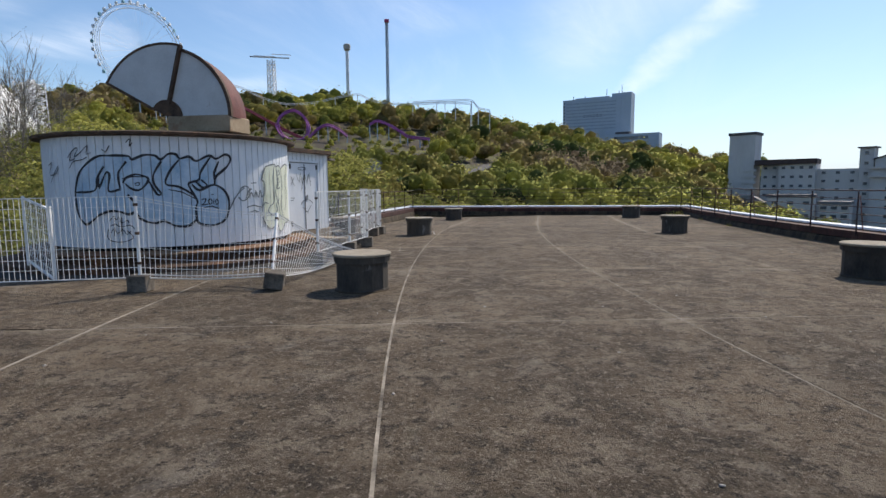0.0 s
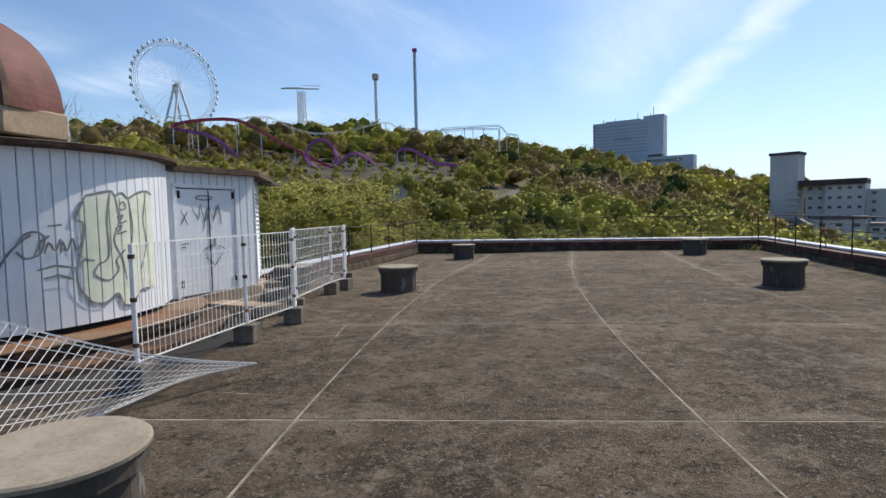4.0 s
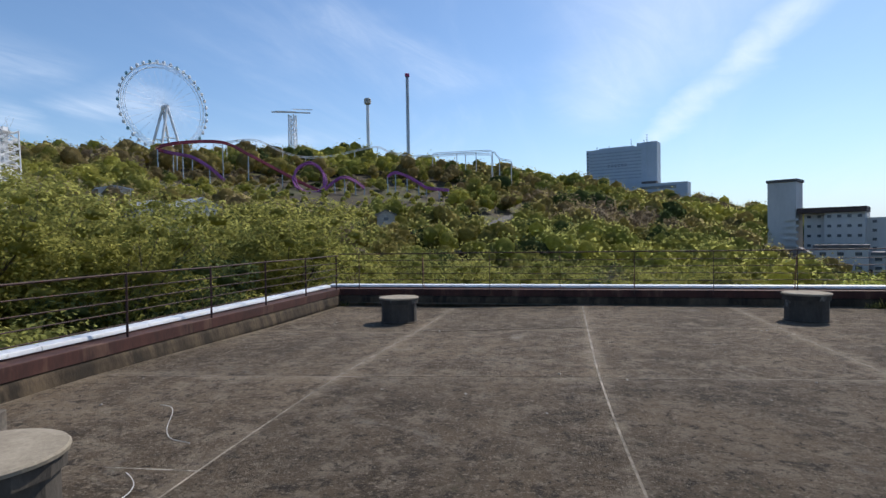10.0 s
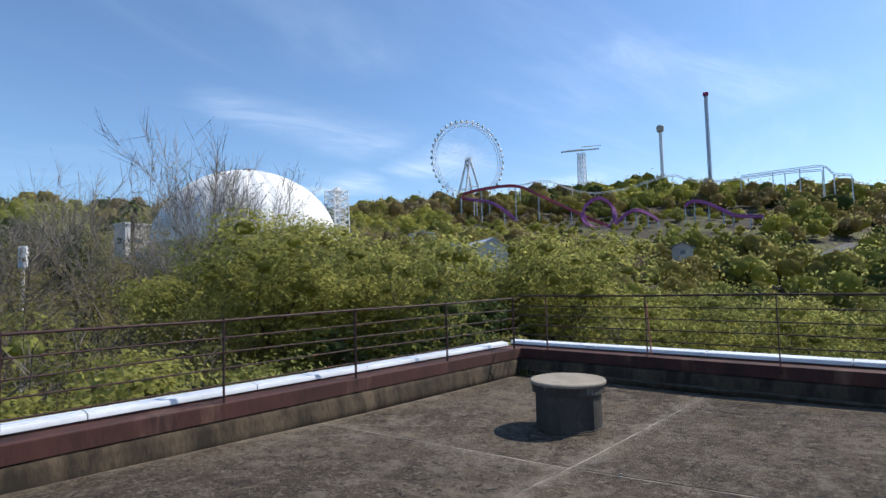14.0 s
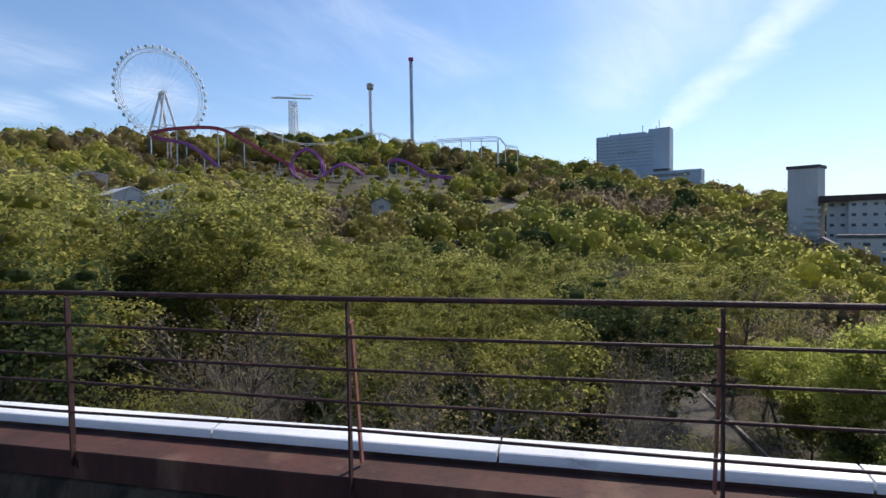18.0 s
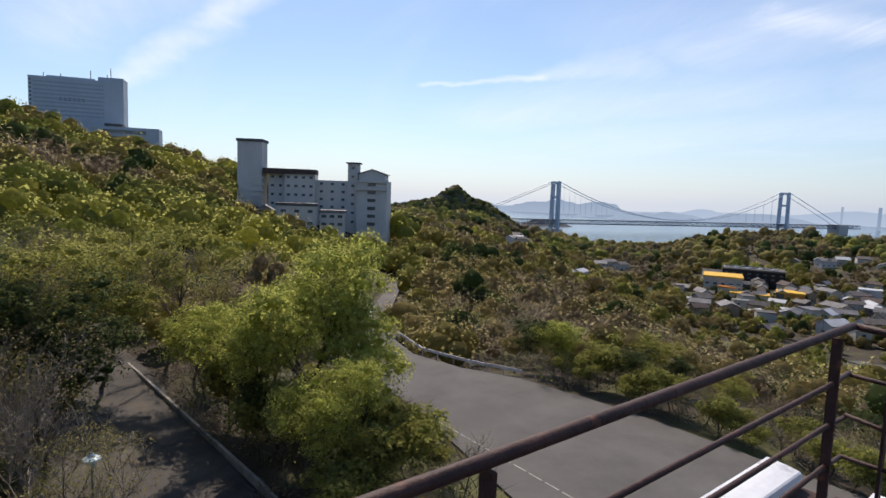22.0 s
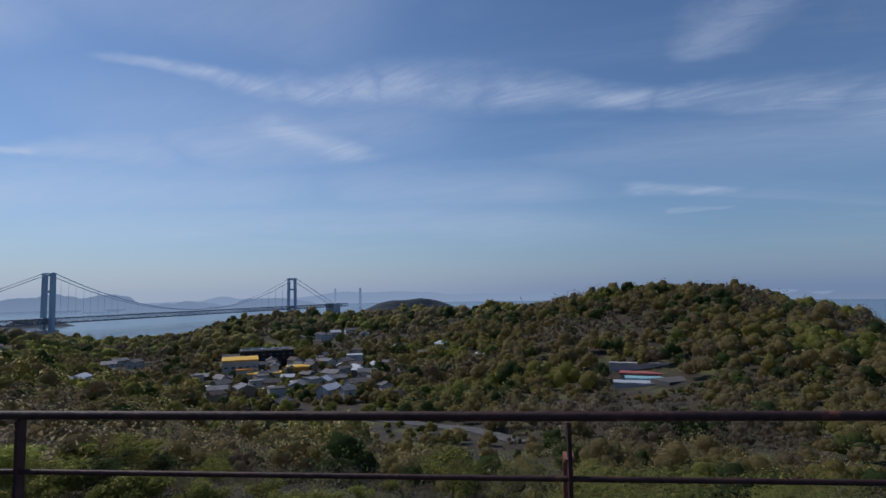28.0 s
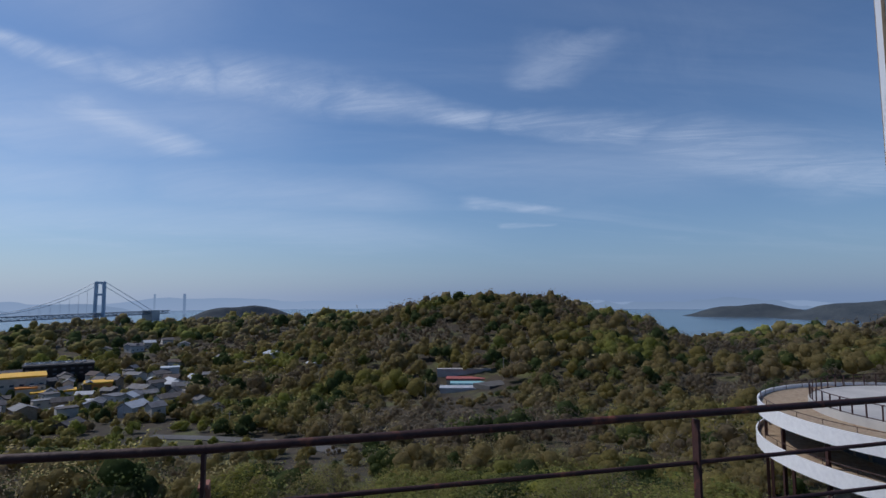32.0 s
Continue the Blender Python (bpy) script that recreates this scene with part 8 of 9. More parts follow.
# ---- town in the valley ----
tr = random.Random(5)
spots = []
while len(spots) < 84:
    az, r = tr.uniform(60.5, 79.5), tr.uniform(272, 540)
    if (r > 470 and az < 63) or (r < 310 and az < 64.5):
        continue
    p = on_ground(az, r)
    if all((p - s).length > 12 for s in spots):
        spots.append(p)
for i, p in enumerate(spots):
    w, l, h = tr.uniform(5, 8.5), tr.uniform(6, 12.5), tr.choice((2.8, 4.6, 5.4, 6.2))
    wm = tr.choice((M_CREAM, M_CREAM, M_WINECAP, M_TAN, M_BLOCK, M_APT))
    rm = tr.choice((M_GREYROOF, M_GREYROOF, M_DARKROOF, M_DARKROOF, M_METALROOF, M_BROWNROOF, M_DARKROOF))
    house(p, w, l, h, tr.uniform(0, 180), tr.uniform(1.4, 2.4), wm, rm, flat=tr.random() < 0.18, group="town houses", label="village house with a grey tiled roof" if rm is not M_METALROOF else "village house with a pale metal roof")
for az, r in ((82, 470), (84, 500), (79, 560), (76, 600), (72, 640), (70, 650), (54.7, 520), (53.6, 530), (50.4, 430), (51.5, 440), (88, 430), (66, 655), (62.5, 420), (58.5, 430)):
    p = on_ground(az, r)
    house(p, tr.uniform(8, 12), tr.uniform(10, 16), tr.choice((3, 5.4)), tr.uniform(0, 180), 2.0, M_APT, tr.choice((M_GREYROOF, M_METALROOF)), group="town houses", label="pale house among trees")
for hx, hy in HOMES:
    house(Vector((hx, hy, ground_at(hx, hy))), tr.uniform(9, 12), tr.uniform(10, 15), tr.choice((4.6, 5.4, 6.2)), tr.uniform(0, 180), 2.2, tr.choice((M_APT, M_APT, M_CREAM)), tr.choice((M_GREYROOF, M_METALROOF, M_DARKROOF)), group="town houses", label="pale house standing clear among trees")
tr2 = random.Random(9)
for k in range(26):
    az, r = tr2.uniform(42.5, 50), tr2.uniform(900, 1180)
    p = on_ground(az, r)
    if p.z > -88:
        house(p, 11, 15, 6, tr2.uniform(0, 180), 2.6, M_APT, tr2.choice((M_METALROOF, M_GREYROOF)), group="shore houses", label="pale shore house far off")


def hall(az0, az1, el_top, el_bot, r, depth, wall_m, roof_m, label, over=0.8):
    a, b = bearing(az0, el_bot, r), bearing(az1, el_bot, r)
    d = Vector((b.x - a.x, b.y - a.y, 0))
    L = d.length
    d /= L
    o = Vector((d.y, -d.x, 0))
    ang = math.degrees(math.atan2(d.y, d.x))
    H = bearing(az0, el_top, r).z - a.z
    t = thing("hall", label, "building", a)
    part("wall", boxed(d * L / 2 - o * depth / 2 + Vector((0, 0, H / 2 - 3)), (L, depth, H + 6), ang), wall_m, t)
    part("roof", boxed(d * L / 2 - o * depth / 2 + Vector((0, 0, H + 0.5)), (L + over, depth + over, 1.0), ang), roof_m, t)
    n = max(2, int(L / 5)) if wall_m is not M_WINECAP else 0
    for i in range(n):
        for z in ((H * 0.35, H * 0.72) if H > 6 else (H * 0.5,)):
            part("window", boxed(d * (L * (i + 0.5) / n) + o * 0.06 + Vector((0, 0, z)), (2.4, 0.2, 1.4), ang), M_GLASS, t)
    return t


hall(62.7, 65.9, -6.4, -8.4, 455, 26, M_CREAM, M_YELLOW, "big pale building with a bright yellow roof")
hall(64.9, 68.0, -7.75, -9.0, 440, 12, M_APT, M_YELLOW, "pale building with a long yellow canopy roof")
hall(63.9, 65.3, -7.3, -8.6, 446, 10, M_CREAM, M_ORANGE, "small building with an orange-brown roof")
hall(68.5, 70.6, -7.3, -9.0, 442, 14, M_ORANGE, M_YELLOW, "orange building with a yellow roof")
hall(74.3, 75.8, -6.4, -8.4, 470, 10, M_APT, M_METALROOF, "white three-storey house block")
hall(74.2, 77.2, -9.0, -10.2, 400, 14, M_CREAM, M_METALROOF, "long pale building with a flat grey roof")
hall(64.3, 69.2, -5.6, -6.6, 505, 22, M_DARK, M_ASPHALT, "dark parking deck with cars on its roof")
for k in range(14):
    q = bearing(64.6 + k * 0.3, -5.38, 508 + (k % 3) * 5)
    c = thing("parked_car", "small parked car on the deck", "car", q, 20 + k * 7, "parked cars")
    part("body", boxed((0, 0, 0.5), (1.7, 4.2, 0.8), 0, 0.15), (M_STEEL, M_APT, M_GUARD)[k % 3], c)
    part("cabin", boxed((0, -0.2, 1.15), (1.5, 2.2, 0.6), 0, 0.18), M_GLASS, c)
# arched roof hall
a, b = bearing(63.8, -10.6, 372), bearing(67.5, -10.6, 372)
d = Vector((b.x - a.x, b.y - a.y, 0))
L = d.length
d /= L
o = Vector((d.y, -d.x, 0))
ah = thing("arched_hall", "hall with a pale silver arched roof", "building", a)
part("wall", boxed(d * L / 2 - o * 7 + Vector((0, 0, 0)), (L, 13, 6), math.degrees(math.atan2(d.y, d.x))), M_WINECAP, ah)
bm = bmesh.new()
sweep(bm, [[-o * 7 + d * s + o * (7.6 * math.cos(radians(e))) + Vector((0, 0, 2.6 + 3.4 * math.sin(radians(e)))) for e in range(0, 181, 15)] for s in (-0.4, L + 0.4)])
part("roof", bm, M_METALROOF, ah, "silver curved sheet roof")
hall(67.9, 71.3, -13.4, -14.4, 262, 8, M_APT, M_REDROOF, "long house with a dull red roof")
hall(66.6, 70.4, -12.6, -13.4, 280, 8, M_CREAM, M_GREYROOF, "long house with a dark tiled roof")
# school on the slope
hall(100.1, 105.2, -9.2, -10.2, 318, 9, M_APT, M_METALROOF, "long white school wing with a pale roof")
hall(101.2, 105.6, -8.75, -9.3, 328, 8, M_APT, M_TEAL, "school wing with a pale teal roof")
hall(100.8, 104.6, -8.3, -8.8, 338, 9, M_CREAM, M_REDROOF, "school hall with a dull pink-red roof")
hall(99.9, 105.2, -7.35, -8.5, 352, 3, M_WINECAP, M_WINECAP, "long grey curved retaining wall behind the school")
q = on_ground(95.8, 338, 0.4)
tagged(part("lawn", boxed((q.x, q.y, q.z - 0.6), (10, 16, 3.2), 20), M_GRASS), "patch of mown grass bank", "lawn", kind="structure")
q = on_ground(106.0, 322, 0.5)
tagged(part("yard", boxed((q.x, q.y, q.z - 1.2), (14, 26, 2.6), 25), M_ASPHALT), "small grey asphalt school yard", "yard", kind="structure")
for az, r, h in ((98.6, 300, 9), (71.5, 300, 10), (29.5, 175, 11), (47.5, 230, 9), (62, 300, 9), (80, 236, 8), (106.5, 330, 13)):
    q = on_ground(az, r)
    up = thing("utility_pole", "thin grey utility pole", "pole", q, az, "utility poles")
    part("pole", tube(bmesh.new(), (0, 0, -0.5), (0, 0, h), 0.17, 6, 0.11), M_KERB, up)
    part("crossarm", boxed((0, 0, h - 0.8), (1.8, 0.1, 0.12)), M_KERB, up)

# ---- suspension bridge ----
T1, T2 = bearing(49.3, 0, 1691), bearing(69.4, 0, 2334)
bd = Vector((T2.x - T1.x, T2.y - T1.y, 0))
SPAN = bd.length
bd /= SPAN
bo = Vector((bd.y, -bd.x, 0))
ba = math.degrees(math.atan2(bd.y, bd.x))
SEA, DECK, TOP = -90.0, -54.0, 58.0
br = thing("suspension_bridge", "long blue-grey suspension bridge across the strait", "bridge", (T1.x, T1.y, SEA))


def tower(f, nm="tower"):
    c = bd * (SPAN * f)
    bm = bmesh.new()
    for s in (-1, 1):
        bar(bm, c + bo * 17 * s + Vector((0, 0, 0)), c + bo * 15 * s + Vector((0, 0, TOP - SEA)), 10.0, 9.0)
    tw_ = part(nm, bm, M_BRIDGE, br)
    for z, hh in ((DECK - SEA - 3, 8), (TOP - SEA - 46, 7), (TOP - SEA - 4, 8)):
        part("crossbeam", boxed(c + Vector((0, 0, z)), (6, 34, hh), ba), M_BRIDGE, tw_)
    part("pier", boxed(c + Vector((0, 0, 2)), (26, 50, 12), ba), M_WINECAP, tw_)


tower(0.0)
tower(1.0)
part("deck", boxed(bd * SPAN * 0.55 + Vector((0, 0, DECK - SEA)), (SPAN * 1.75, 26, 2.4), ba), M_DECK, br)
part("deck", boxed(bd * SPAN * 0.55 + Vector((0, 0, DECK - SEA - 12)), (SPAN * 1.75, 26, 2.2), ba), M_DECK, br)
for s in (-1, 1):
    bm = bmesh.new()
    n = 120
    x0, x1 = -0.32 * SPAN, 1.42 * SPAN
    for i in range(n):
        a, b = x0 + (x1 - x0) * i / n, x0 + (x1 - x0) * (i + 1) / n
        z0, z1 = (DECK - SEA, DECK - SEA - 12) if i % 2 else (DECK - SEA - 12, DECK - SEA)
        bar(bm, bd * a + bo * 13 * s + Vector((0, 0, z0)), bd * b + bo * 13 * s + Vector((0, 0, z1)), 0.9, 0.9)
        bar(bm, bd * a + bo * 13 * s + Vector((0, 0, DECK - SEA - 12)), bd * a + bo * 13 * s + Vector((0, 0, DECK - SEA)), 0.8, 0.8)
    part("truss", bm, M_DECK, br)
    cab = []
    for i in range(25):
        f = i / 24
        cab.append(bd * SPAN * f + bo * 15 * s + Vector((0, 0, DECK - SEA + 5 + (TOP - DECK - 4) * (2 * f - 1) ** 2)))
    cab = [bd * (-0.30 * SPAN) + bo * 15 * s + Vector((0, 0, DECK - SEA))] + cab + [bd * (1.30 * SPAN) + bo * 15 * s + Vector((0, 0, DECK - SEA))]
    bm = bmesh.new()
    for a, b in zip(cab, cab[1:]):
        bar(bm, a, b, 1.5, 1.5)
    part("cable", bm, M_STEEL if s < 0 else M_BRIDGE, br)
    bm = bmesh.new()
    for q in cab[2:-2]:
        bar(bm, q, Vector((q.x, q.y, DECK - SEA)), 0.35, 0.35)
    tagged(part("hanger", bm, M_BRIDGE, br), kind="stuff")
part("anchorage", boxed(bd * (-0.31 * SPAN) + Vector((0, 0, 18)), (46, 44, 44), ba), M_WINECAP, br)
part("anchorage", boxed(bd * (1.31 * SPAN) + Vector((0, 0, 18)), (50, 44, 42), ba), M_WINECAP, br)
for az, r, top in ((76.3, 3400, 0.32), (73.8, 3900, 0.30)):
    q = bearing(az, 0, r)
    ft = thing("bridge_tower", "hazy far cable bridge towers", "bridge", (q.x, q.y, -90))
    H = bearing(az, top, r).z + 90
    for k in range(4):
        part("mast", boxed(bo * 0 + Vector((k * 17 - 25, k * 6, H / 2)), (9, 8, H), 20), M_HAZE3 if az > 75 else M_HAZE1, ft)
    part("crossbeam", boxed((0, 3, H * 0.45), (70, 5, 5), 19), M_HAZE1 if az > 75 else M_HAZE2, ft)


# ---- islands and far ridges ----
def island(az, r, length, width, peak, label, material=M_ISLE, turn=0.0, lumps=3, seed=1, rough=0.22, hump=None, wooded=False):
    """A rounded island: several humps on one footprint."""
    rg = random.Random(seed)
    c = bearing(az, 0, r)
    n, m = 72, 22
    if not hump:
        hump = [(-0.75 + 1.5 * (k + 0.5) / (lumps + 2) + rg.uniform(-0.1, 0.1), rg.uniform(-0.25, 0.25), rg.uniform(0.6, 1.0), rg.uniform(0.25, 0.4)) for k in range(lumps + 2)]
    rings = []
    for j in range(m):
        rho = 1 - j / (m - 1) * 0.97
        ring = []
        for i in range(n):
            a = 2 * math.pi * i / n
            wob = 1 + rough * 0.5 * noise.noise(Vector((math.cos(a) * 1.7 + seed, math.sin(a) * 1.7, seed * 3.1)))
            u, v = rho * math.cos(a) * wob, rho * math.sin(a) * wob
            z = sum(h * math.exp(-((u - x) ** 2 + (v - y) ** 2) / (s * s)) for x, y, h, s in hump) / 1.5
            z = max(0, z * (1 - rho**3)) + rough * 0.25 * (1 - rho) * noise.noise(Vector((u * 7, v * 7, seed)))
            ring.append((u * length / 2, v * width / 2, z + rough * 0.10 * (1 - rho**4) * noise.noise(Vector((u * 19, v * 19, seed)))))
        rings.append(ring)
    big = max(p[2] for ring in rings for p in ring)
    rings = [[(p[0], p[1], p[2] * peak / big) for p in ring] for ring in rings]
    bm = sweep(bmesh.new(), rings)
    ob = part("island", bm, material)
    ob.matrix_world = pose(c.x, c.y, -91.5, 0, 0, -az + turn)
    for pl in ob.data.polygons:
        pl.use_smooth = True
    if wooded:                              # tree crowns all over it
        rw = np.random.default_rng(seed)
        tri = np.array([(a, b, d) for k in range(m - 1) for i in range(n) for a, b, d in ((k * n + i, k * n + (i + 1) % n, (k + 1) * n + i), ((k + 1) * n + i, k * n + (i + 1) % n, (k + 1) * n + (i + 1) % n))])
        P = np.array([p for ring in rings for p in ring])
        area = np.linalg.norm(np.cross(P[tri[:, 1]] - P[tri[:, 0]], P[tri[:, 2]] - P[tri[:, 0]]), axis=1)
        count = int(area.sum() / 2 / 95)
        pick = rw.choice(len(tri), count, p=area / area.sum())
        a, b = rw.uniform(0, 1, (2, count, 1))
        a, b = np.where(a + b > 1, 1 - a, a), np.where(a + b > 1, 1 - b, b)
        at = P[tri[pick, 0]] * (1 - a - b) + P[tri[pick, 1]] * a + P[tri[pick, 2]] * b
        size = rw.uniform(5.0, 9.5, (count, 1, 1))
        v = at[:, None, :] + ICO * size * (1 + rw.normal(size=(count, 12, 1)) * 0.14) * np.array([1, 1, 0.85])
        f = (np.arange(count)[:, None, None] * 12 + ICOF[None]).reshape(-1, 3)
        hue = np.where(rw.uniform(0, 1, count) < 0.3, 0.97, rw.uniform(0.25, 0.62, count))
        tagged(raw("tree_crowns", v.reshape(-1, 3), f, M_FARWOODS, ob, np.repeat(hue, 12), smooth=True), "far trees covering the hill", kind="stuff")
    return tagged(ob, label, "island", kind="structure")


def ridge(name, az0, az1, r, el0, el1, material, label, seed, humps=7):
    """A far skyline of low mountains."""
    n = 90
    rings = []
    for i in range(n + 1):
        f = i / n
        az = az0 + (az1 - az0) * f
        env = math.sin(math.pi * min(1, max(0, f))) ** 0.5
        e = el0 + (el1 - el0) * env * (0.55 + 0.45 * noise.noise(Vector((f * humps, seed * 2.3, 0.5))) + 0.22 * noise.noise(Vector((f * humps * 2.7, seed, 7.7))) + 0.08 * noise.noise(Vector((f * humps * 7, seed, 3))))
        a, b = bearing(az, e, r), bearing(az, 0, r - 160)
        c = bearing(az, 0, r + 160)
        rings.append([(b.x, b.y, -92), (a.x, a.y, a.z), (c.x, c.y, -92)])
    return tagged(part(name, sweep(bmesh.new(), rings), material), label, "mountains", kind="structure")


island(38.7, 1500, 640, 420, 126, "steep wooded hill island before the strait", seed=3, hump=[(-0.45, 0, 0.60, 0.42), (0.02, 0, 0.30, 0.10), (0.04, 0, 0.62, 0.34), (0.36, 0, 0.42, 0.26)], wooded=True)
island(35.4, 1480, 480, 420, 88, "wooded shoulder of the hill island", seed=5, lumps=2, wooded=True)
island(48.5, 2050, 220, 160, 28, "small wooded islet coloured haze-blue beside the bridge tower", M_FARISLE, seed=8)
island(131, 2750, 700, 500, 58, "wooded headland coloured haze-blue across the water", M_FARISLE, seed=11, lumps=4)
island(141, 2600, 900, 600, 78, "wooded headland coloured haze-blue across the water", M_FARISLE, seed=12, lumps=4)
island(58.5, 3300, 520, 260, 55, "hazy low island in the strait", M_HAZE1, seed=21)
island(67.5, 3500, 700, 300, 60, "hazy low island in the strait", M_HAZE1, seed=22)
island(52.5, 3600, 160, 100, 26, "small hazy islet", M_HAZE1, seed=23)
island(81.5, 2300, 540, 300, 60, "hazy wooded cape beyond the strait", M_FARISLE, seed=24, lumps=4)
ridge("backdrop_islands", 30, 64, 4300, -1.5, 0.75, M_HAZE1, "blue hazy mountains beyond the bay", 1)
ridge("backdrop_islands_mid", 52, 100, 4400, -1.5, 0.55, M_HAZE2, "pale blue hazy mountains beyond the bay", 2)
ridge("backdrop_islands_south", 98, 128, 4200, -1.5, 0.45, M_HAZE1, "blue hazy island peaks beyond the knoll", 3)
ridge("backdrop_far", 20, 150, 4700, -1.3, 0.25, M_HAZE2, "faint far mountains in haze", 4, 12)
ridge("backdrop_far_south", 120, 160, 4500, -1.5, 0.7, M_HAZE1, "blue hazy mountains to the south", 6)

# ---- round terraced wing ----
rc = bearing(141.6, 0, 88)
rt = thing("round_terrace", "round white terraced wing with ring balconies and rusty railings", "building", (rc.x, rc.y, 0))
RB = 23.0
for k, (z, R0) in enumerate(((-11.7, RB), (-15.6, RB + 0.3))):
    n = 72
    part("balcony_slab", lathe(bmesh.new(), [(R0 - 7.5, z - 1.3), (R0 - 0.1, z - 1.3), (R0 - 0.1, z - 0.2), (R0 - 7.5, z - 0.2)], n), M_TAN, rt, "tan ring walkway")
    for i in range(0, n, 2):
        a0, a1 = 2 * math.pi * i / n, 2 * math.pi * (i + 2) / n
        part("fascia", sweep(bmesh.new(), [[(R * math.cos(a), R * math.sin(a), zz) for R, zz in ((R0 - 0.09, z - 1.35), (R0 + 0.08, z - 1.35), (R0 + 0.08, z + 0.32), (R0 - 0.09, z + 0.32))] for a in np.linspace(a0, a1, 4)]), M_CAP, rt, "white ribbed fascia panel")
    bm = bmesh.new()
    m = 120
    for i in range(m):
        a, b = 2 * math.pi * i / m, 2 * math.pi * (i + 1) / m
        tube(bm, ((R0 - 0.3) * math.cos(a), (R0 - 0.3) * math.sin(a), z + 0.85), ((R0 - 0.3) * math.cos(b), (R0 - 0.3) * math.sin(b), z + 0.85), 0.04, 4)
    part("handrail", bm, M_RAIL, rt)
    for i in range(40):
        a = 2 * math.pi * i / 40
        part("baluster", tube(bmesh.new(), ((R0 - 0.3) * math.cos(a), (R0 - 0.3) * math.sin(a), z - 0.2), ((R0 - 0.3) * math.cos(a), (R0 - 0.3) * math.sin(a), z + 0.85), 0.045, 4), M_RAIL, rt)
part("inner_deck", lathe(bmesh.new(), [(RB - 5.5, -12.3), (RB - 5.5, -11.0), (RB - 6.0, -10.95), (0.5, -10.9)], 64), M_WINECAP, rt, "pale inner roof deck")
for i in range(64):
    a = 2 * math.pi * i / 64
    R = RB - 5.7
    part("fence_post", boxed((R * math.cos(a), R * math.sin(a), -10.2), (0.12, 0.12, 1.7), math.degrees(a)), M_RAIL, rt)
bm = bmesh.new()
for i in range(64):
    a, b = 2 * math.pi * i / 64, 2 * math.pi * (i + 1) / 64
    for z in (-9.38, -10.9):
        tube(bm, (R * math.cos(a), R * math.sin(a), z), (R * math.cos(b), R * math.sin(b), z), 0.05, 4)
part("fence_rail", bm, M_RAIL, rt)
part("inner_wall", lathe(bmesh.new(), [(RB - 7.3, -28), (RB - 7.0, -28), (RB - 7.0, -12.4), (RB - 7.3, -12.4)], 64), M_BLOCK, rt)
for k in range(48):
    a = 2 * math.pi * k / 48
    R = RB - 6.95
    for z in (-14.6, -18.6):
        part("window", boxed((R * math.cos(a), R * math.sin(a), z), (0.15, 1.5, 2.1), math.degrees(a)), M_GLASS, rt)
for k in range(20):
    a = 2 * math.pi * k / 20
    R = RB - 0.7
    part("column", boxed((R * math.cos(a), R * math.sin(a), -20.5), (0.35, 0.35, 16), math.degrees(a)), M_RAIL, rt)

# ---- white stair tower that stands beside the roof ----
wt = thing("stair_tower", "tall white rendered stair tower beside the roof", "tower", (19.5, 3.6, -17.3), -49)
part("wall", boxed((4.0, -3.5, 17.5), (7.9, 6.9, 35.0), 0, 0.02), M_CAP, wt)
for k in range(11):
    part("panel", boxed((4.0, -0.03, 2.0 + 3.2 * k), (7.7, 0.08, 3.16), 0, 0.012), M_CAP, wt)
    part("panel", boxed((0.03, -3.5, 2.0 + 3.2 * k), (0.08, 6.6, 3.16), 0, 0.012), M_CAP, wt)
for x in (0.02, 7.98):
    part("corner_trim", boxed((x, -0.02, 17.5), (0.10, 0.10, 35.0), 0, 0.01), M_TAN, wt, "weathered cream corner trim")
part("roof", boxed((4.0, -3.5, 35.15), (8.3, 7.3, 0.3), 0, 0.02), M_WINECAP, wt)

# ---- the roof's concrete bays, each a slab between the joints ----
S_J = [S_N - 0.02] + [26.35 - 3.65 * k for k in range(11)] + [S_S + 0.02]
U_J = (U_W + 0.02, -3.14, 0.0, 3.30, U_E - 0.02)


def joint(s, u):
    """The cross joints of the north end lie skew to the long ones."""
    return s + (0.125 - max(0.0, 24.0 - s) / 75.0) * u if 15.0 < s < 28.0 else s


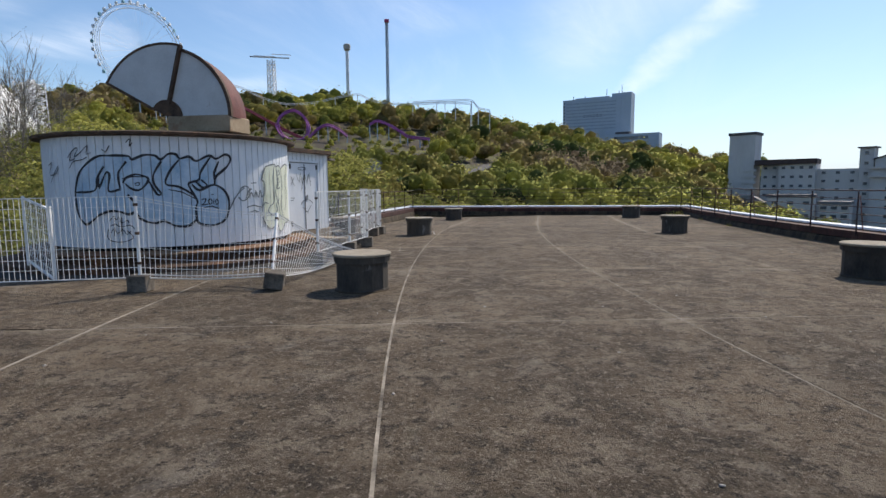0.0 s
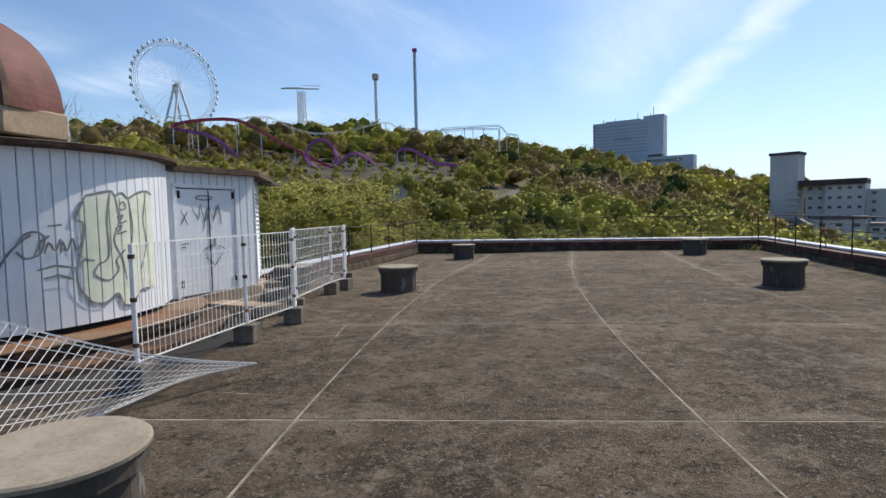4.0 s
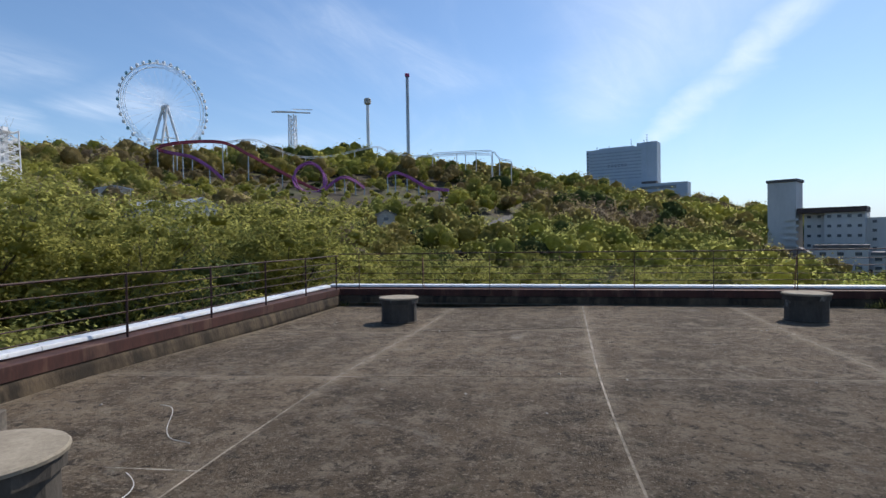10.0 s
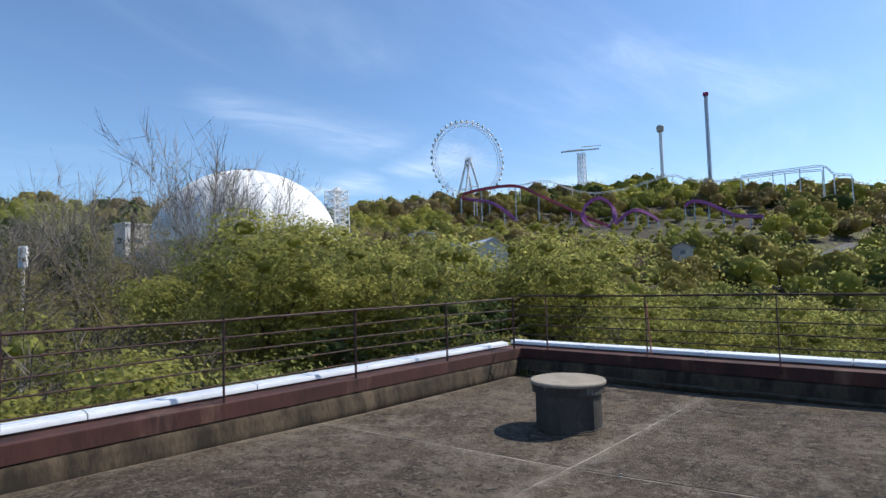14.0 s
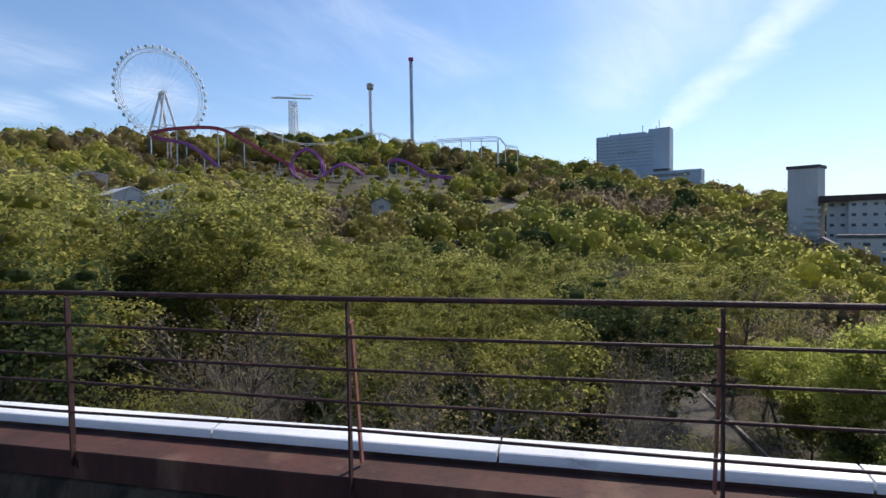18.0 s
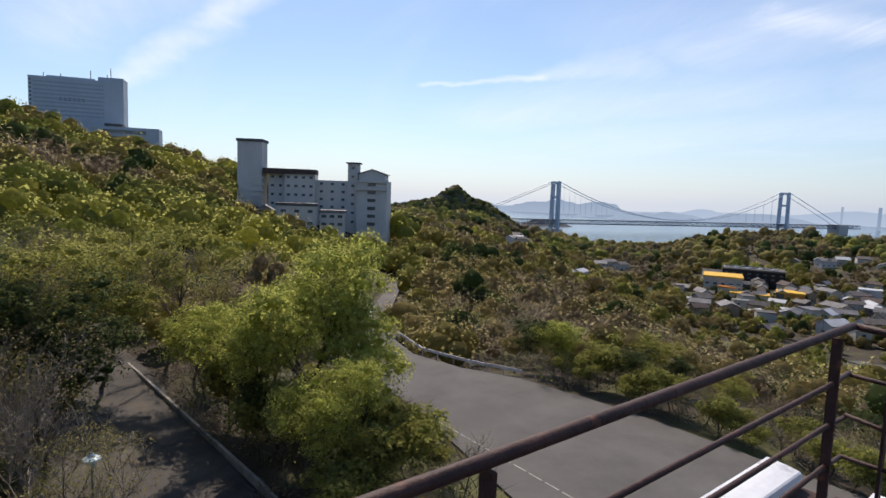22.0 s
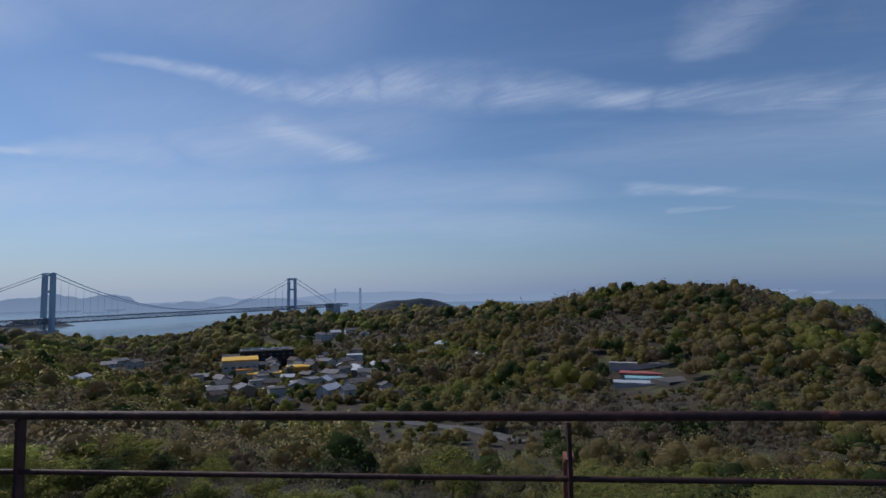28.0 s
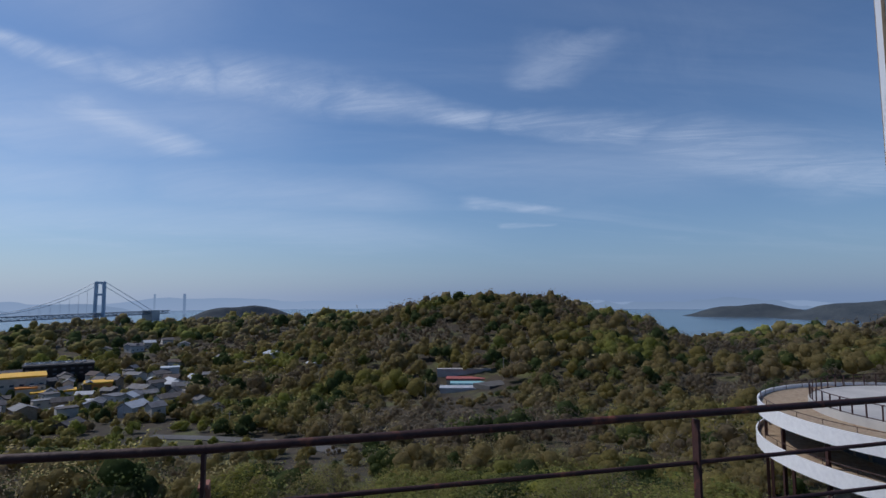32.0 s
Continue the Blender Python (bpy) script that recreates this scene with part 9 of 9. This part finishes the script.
for s1, s0 in zip(S_J, S_J[1:]):
    cols = list(zip(U_J, U_J[1:]))
    if s1 < 19.2:
        cols = [(U_W2 + 0.02, U_W)] + cols
    for u0, u1 in cols:
        g, e, rings = 0.012, 0.017, []
        for f in np.linspace(0.0, 1.0, 13):
            a, b = [joint(s0, u) + e + (joint(s1, u) - joint(s0, u) - 2 * e) * f for u in (u0, u1)]
            rings.append([deck(u0 + g, a, -0.05), deck(u1 - g, b, -0.05), deck(u1 - g, b), deck(u0 + g, a)])
        # terrace bays by the drum take the colour that holds its shade
        part("slab", sweep(bmesh.new(), rings), M_SHADEFLOOR if u1 < U_W + 0.05 and s0 > 11.0 else M_SLAB, floor)
# small white and grey chips lying about
rg = np.random.default_rng(31)
n = 260
u, s = rg.uniform(-6.0, 6.6, n), rg.uniform(-8, 29, n)
q = np.array([tuple(deck(a, b)) for a, b in zip(u, s)])
sz = rg.uniform(0.006, 0.022, n)[:, None, None]
v = (q[:, None, :] + ICO[None] * sz * rg.uniform(0.5, 1.2, (n, 12, 1)) * np.array([1, 1, 0.45]) + np.array([0, 0, 0.006])).reshape(-1, 3)
tagged(raw("grit", v, (np.arange(n)[:, None, None] * 12 + ICOF[None]).reshape(-1, 3), M_KERB), "small pale chips scattered over the roof", "debris", kind="stuff")


# weeds in the corner and along the joints
def weed(u, s, size, seed):
    rg = np.random.default_rng(seed)
    n = 46
    c = np.array(tuple(deck(u, s)))
    d = rg.normal(size=(n, 3))
    d[:, 2] = np.abs(d[:, 2]) + 0.5
    start = np.repeat(c[None], n, 0) + rg.normal(size=(n, 3)) * np.array([size * 0.35, size * 0.25, 0.0])
    q = twig_quads(rg, start, d, size * rg.uniform(0.5, 1.1, n), np.full(n, 0.006 + size * 0.02))
    ob = raw("weed", q.reshape(-1, 3), np.arange(n * 4).reshape(-1, 4), M_NEARLEAF, None, np.repeat(rg.uniform(0.36, 0.66, n), 4))
    tagged(ob, "small tuft of green weeds growing from a roof joint", "weed", "roof weeds")


for k, (u, s, size) in enumerate(((6.55, 29.72, 0.26), (6.35, 29.76, 0.20), (6.58, 29.4, 0.22), (6.15, 29.78, 0.15), (-6.18, 29.7, 0.16), (6.60, 26.1, 0.10), (6.60, 22.5, 0.11))):
    weed(u, s, size, 60 + k)
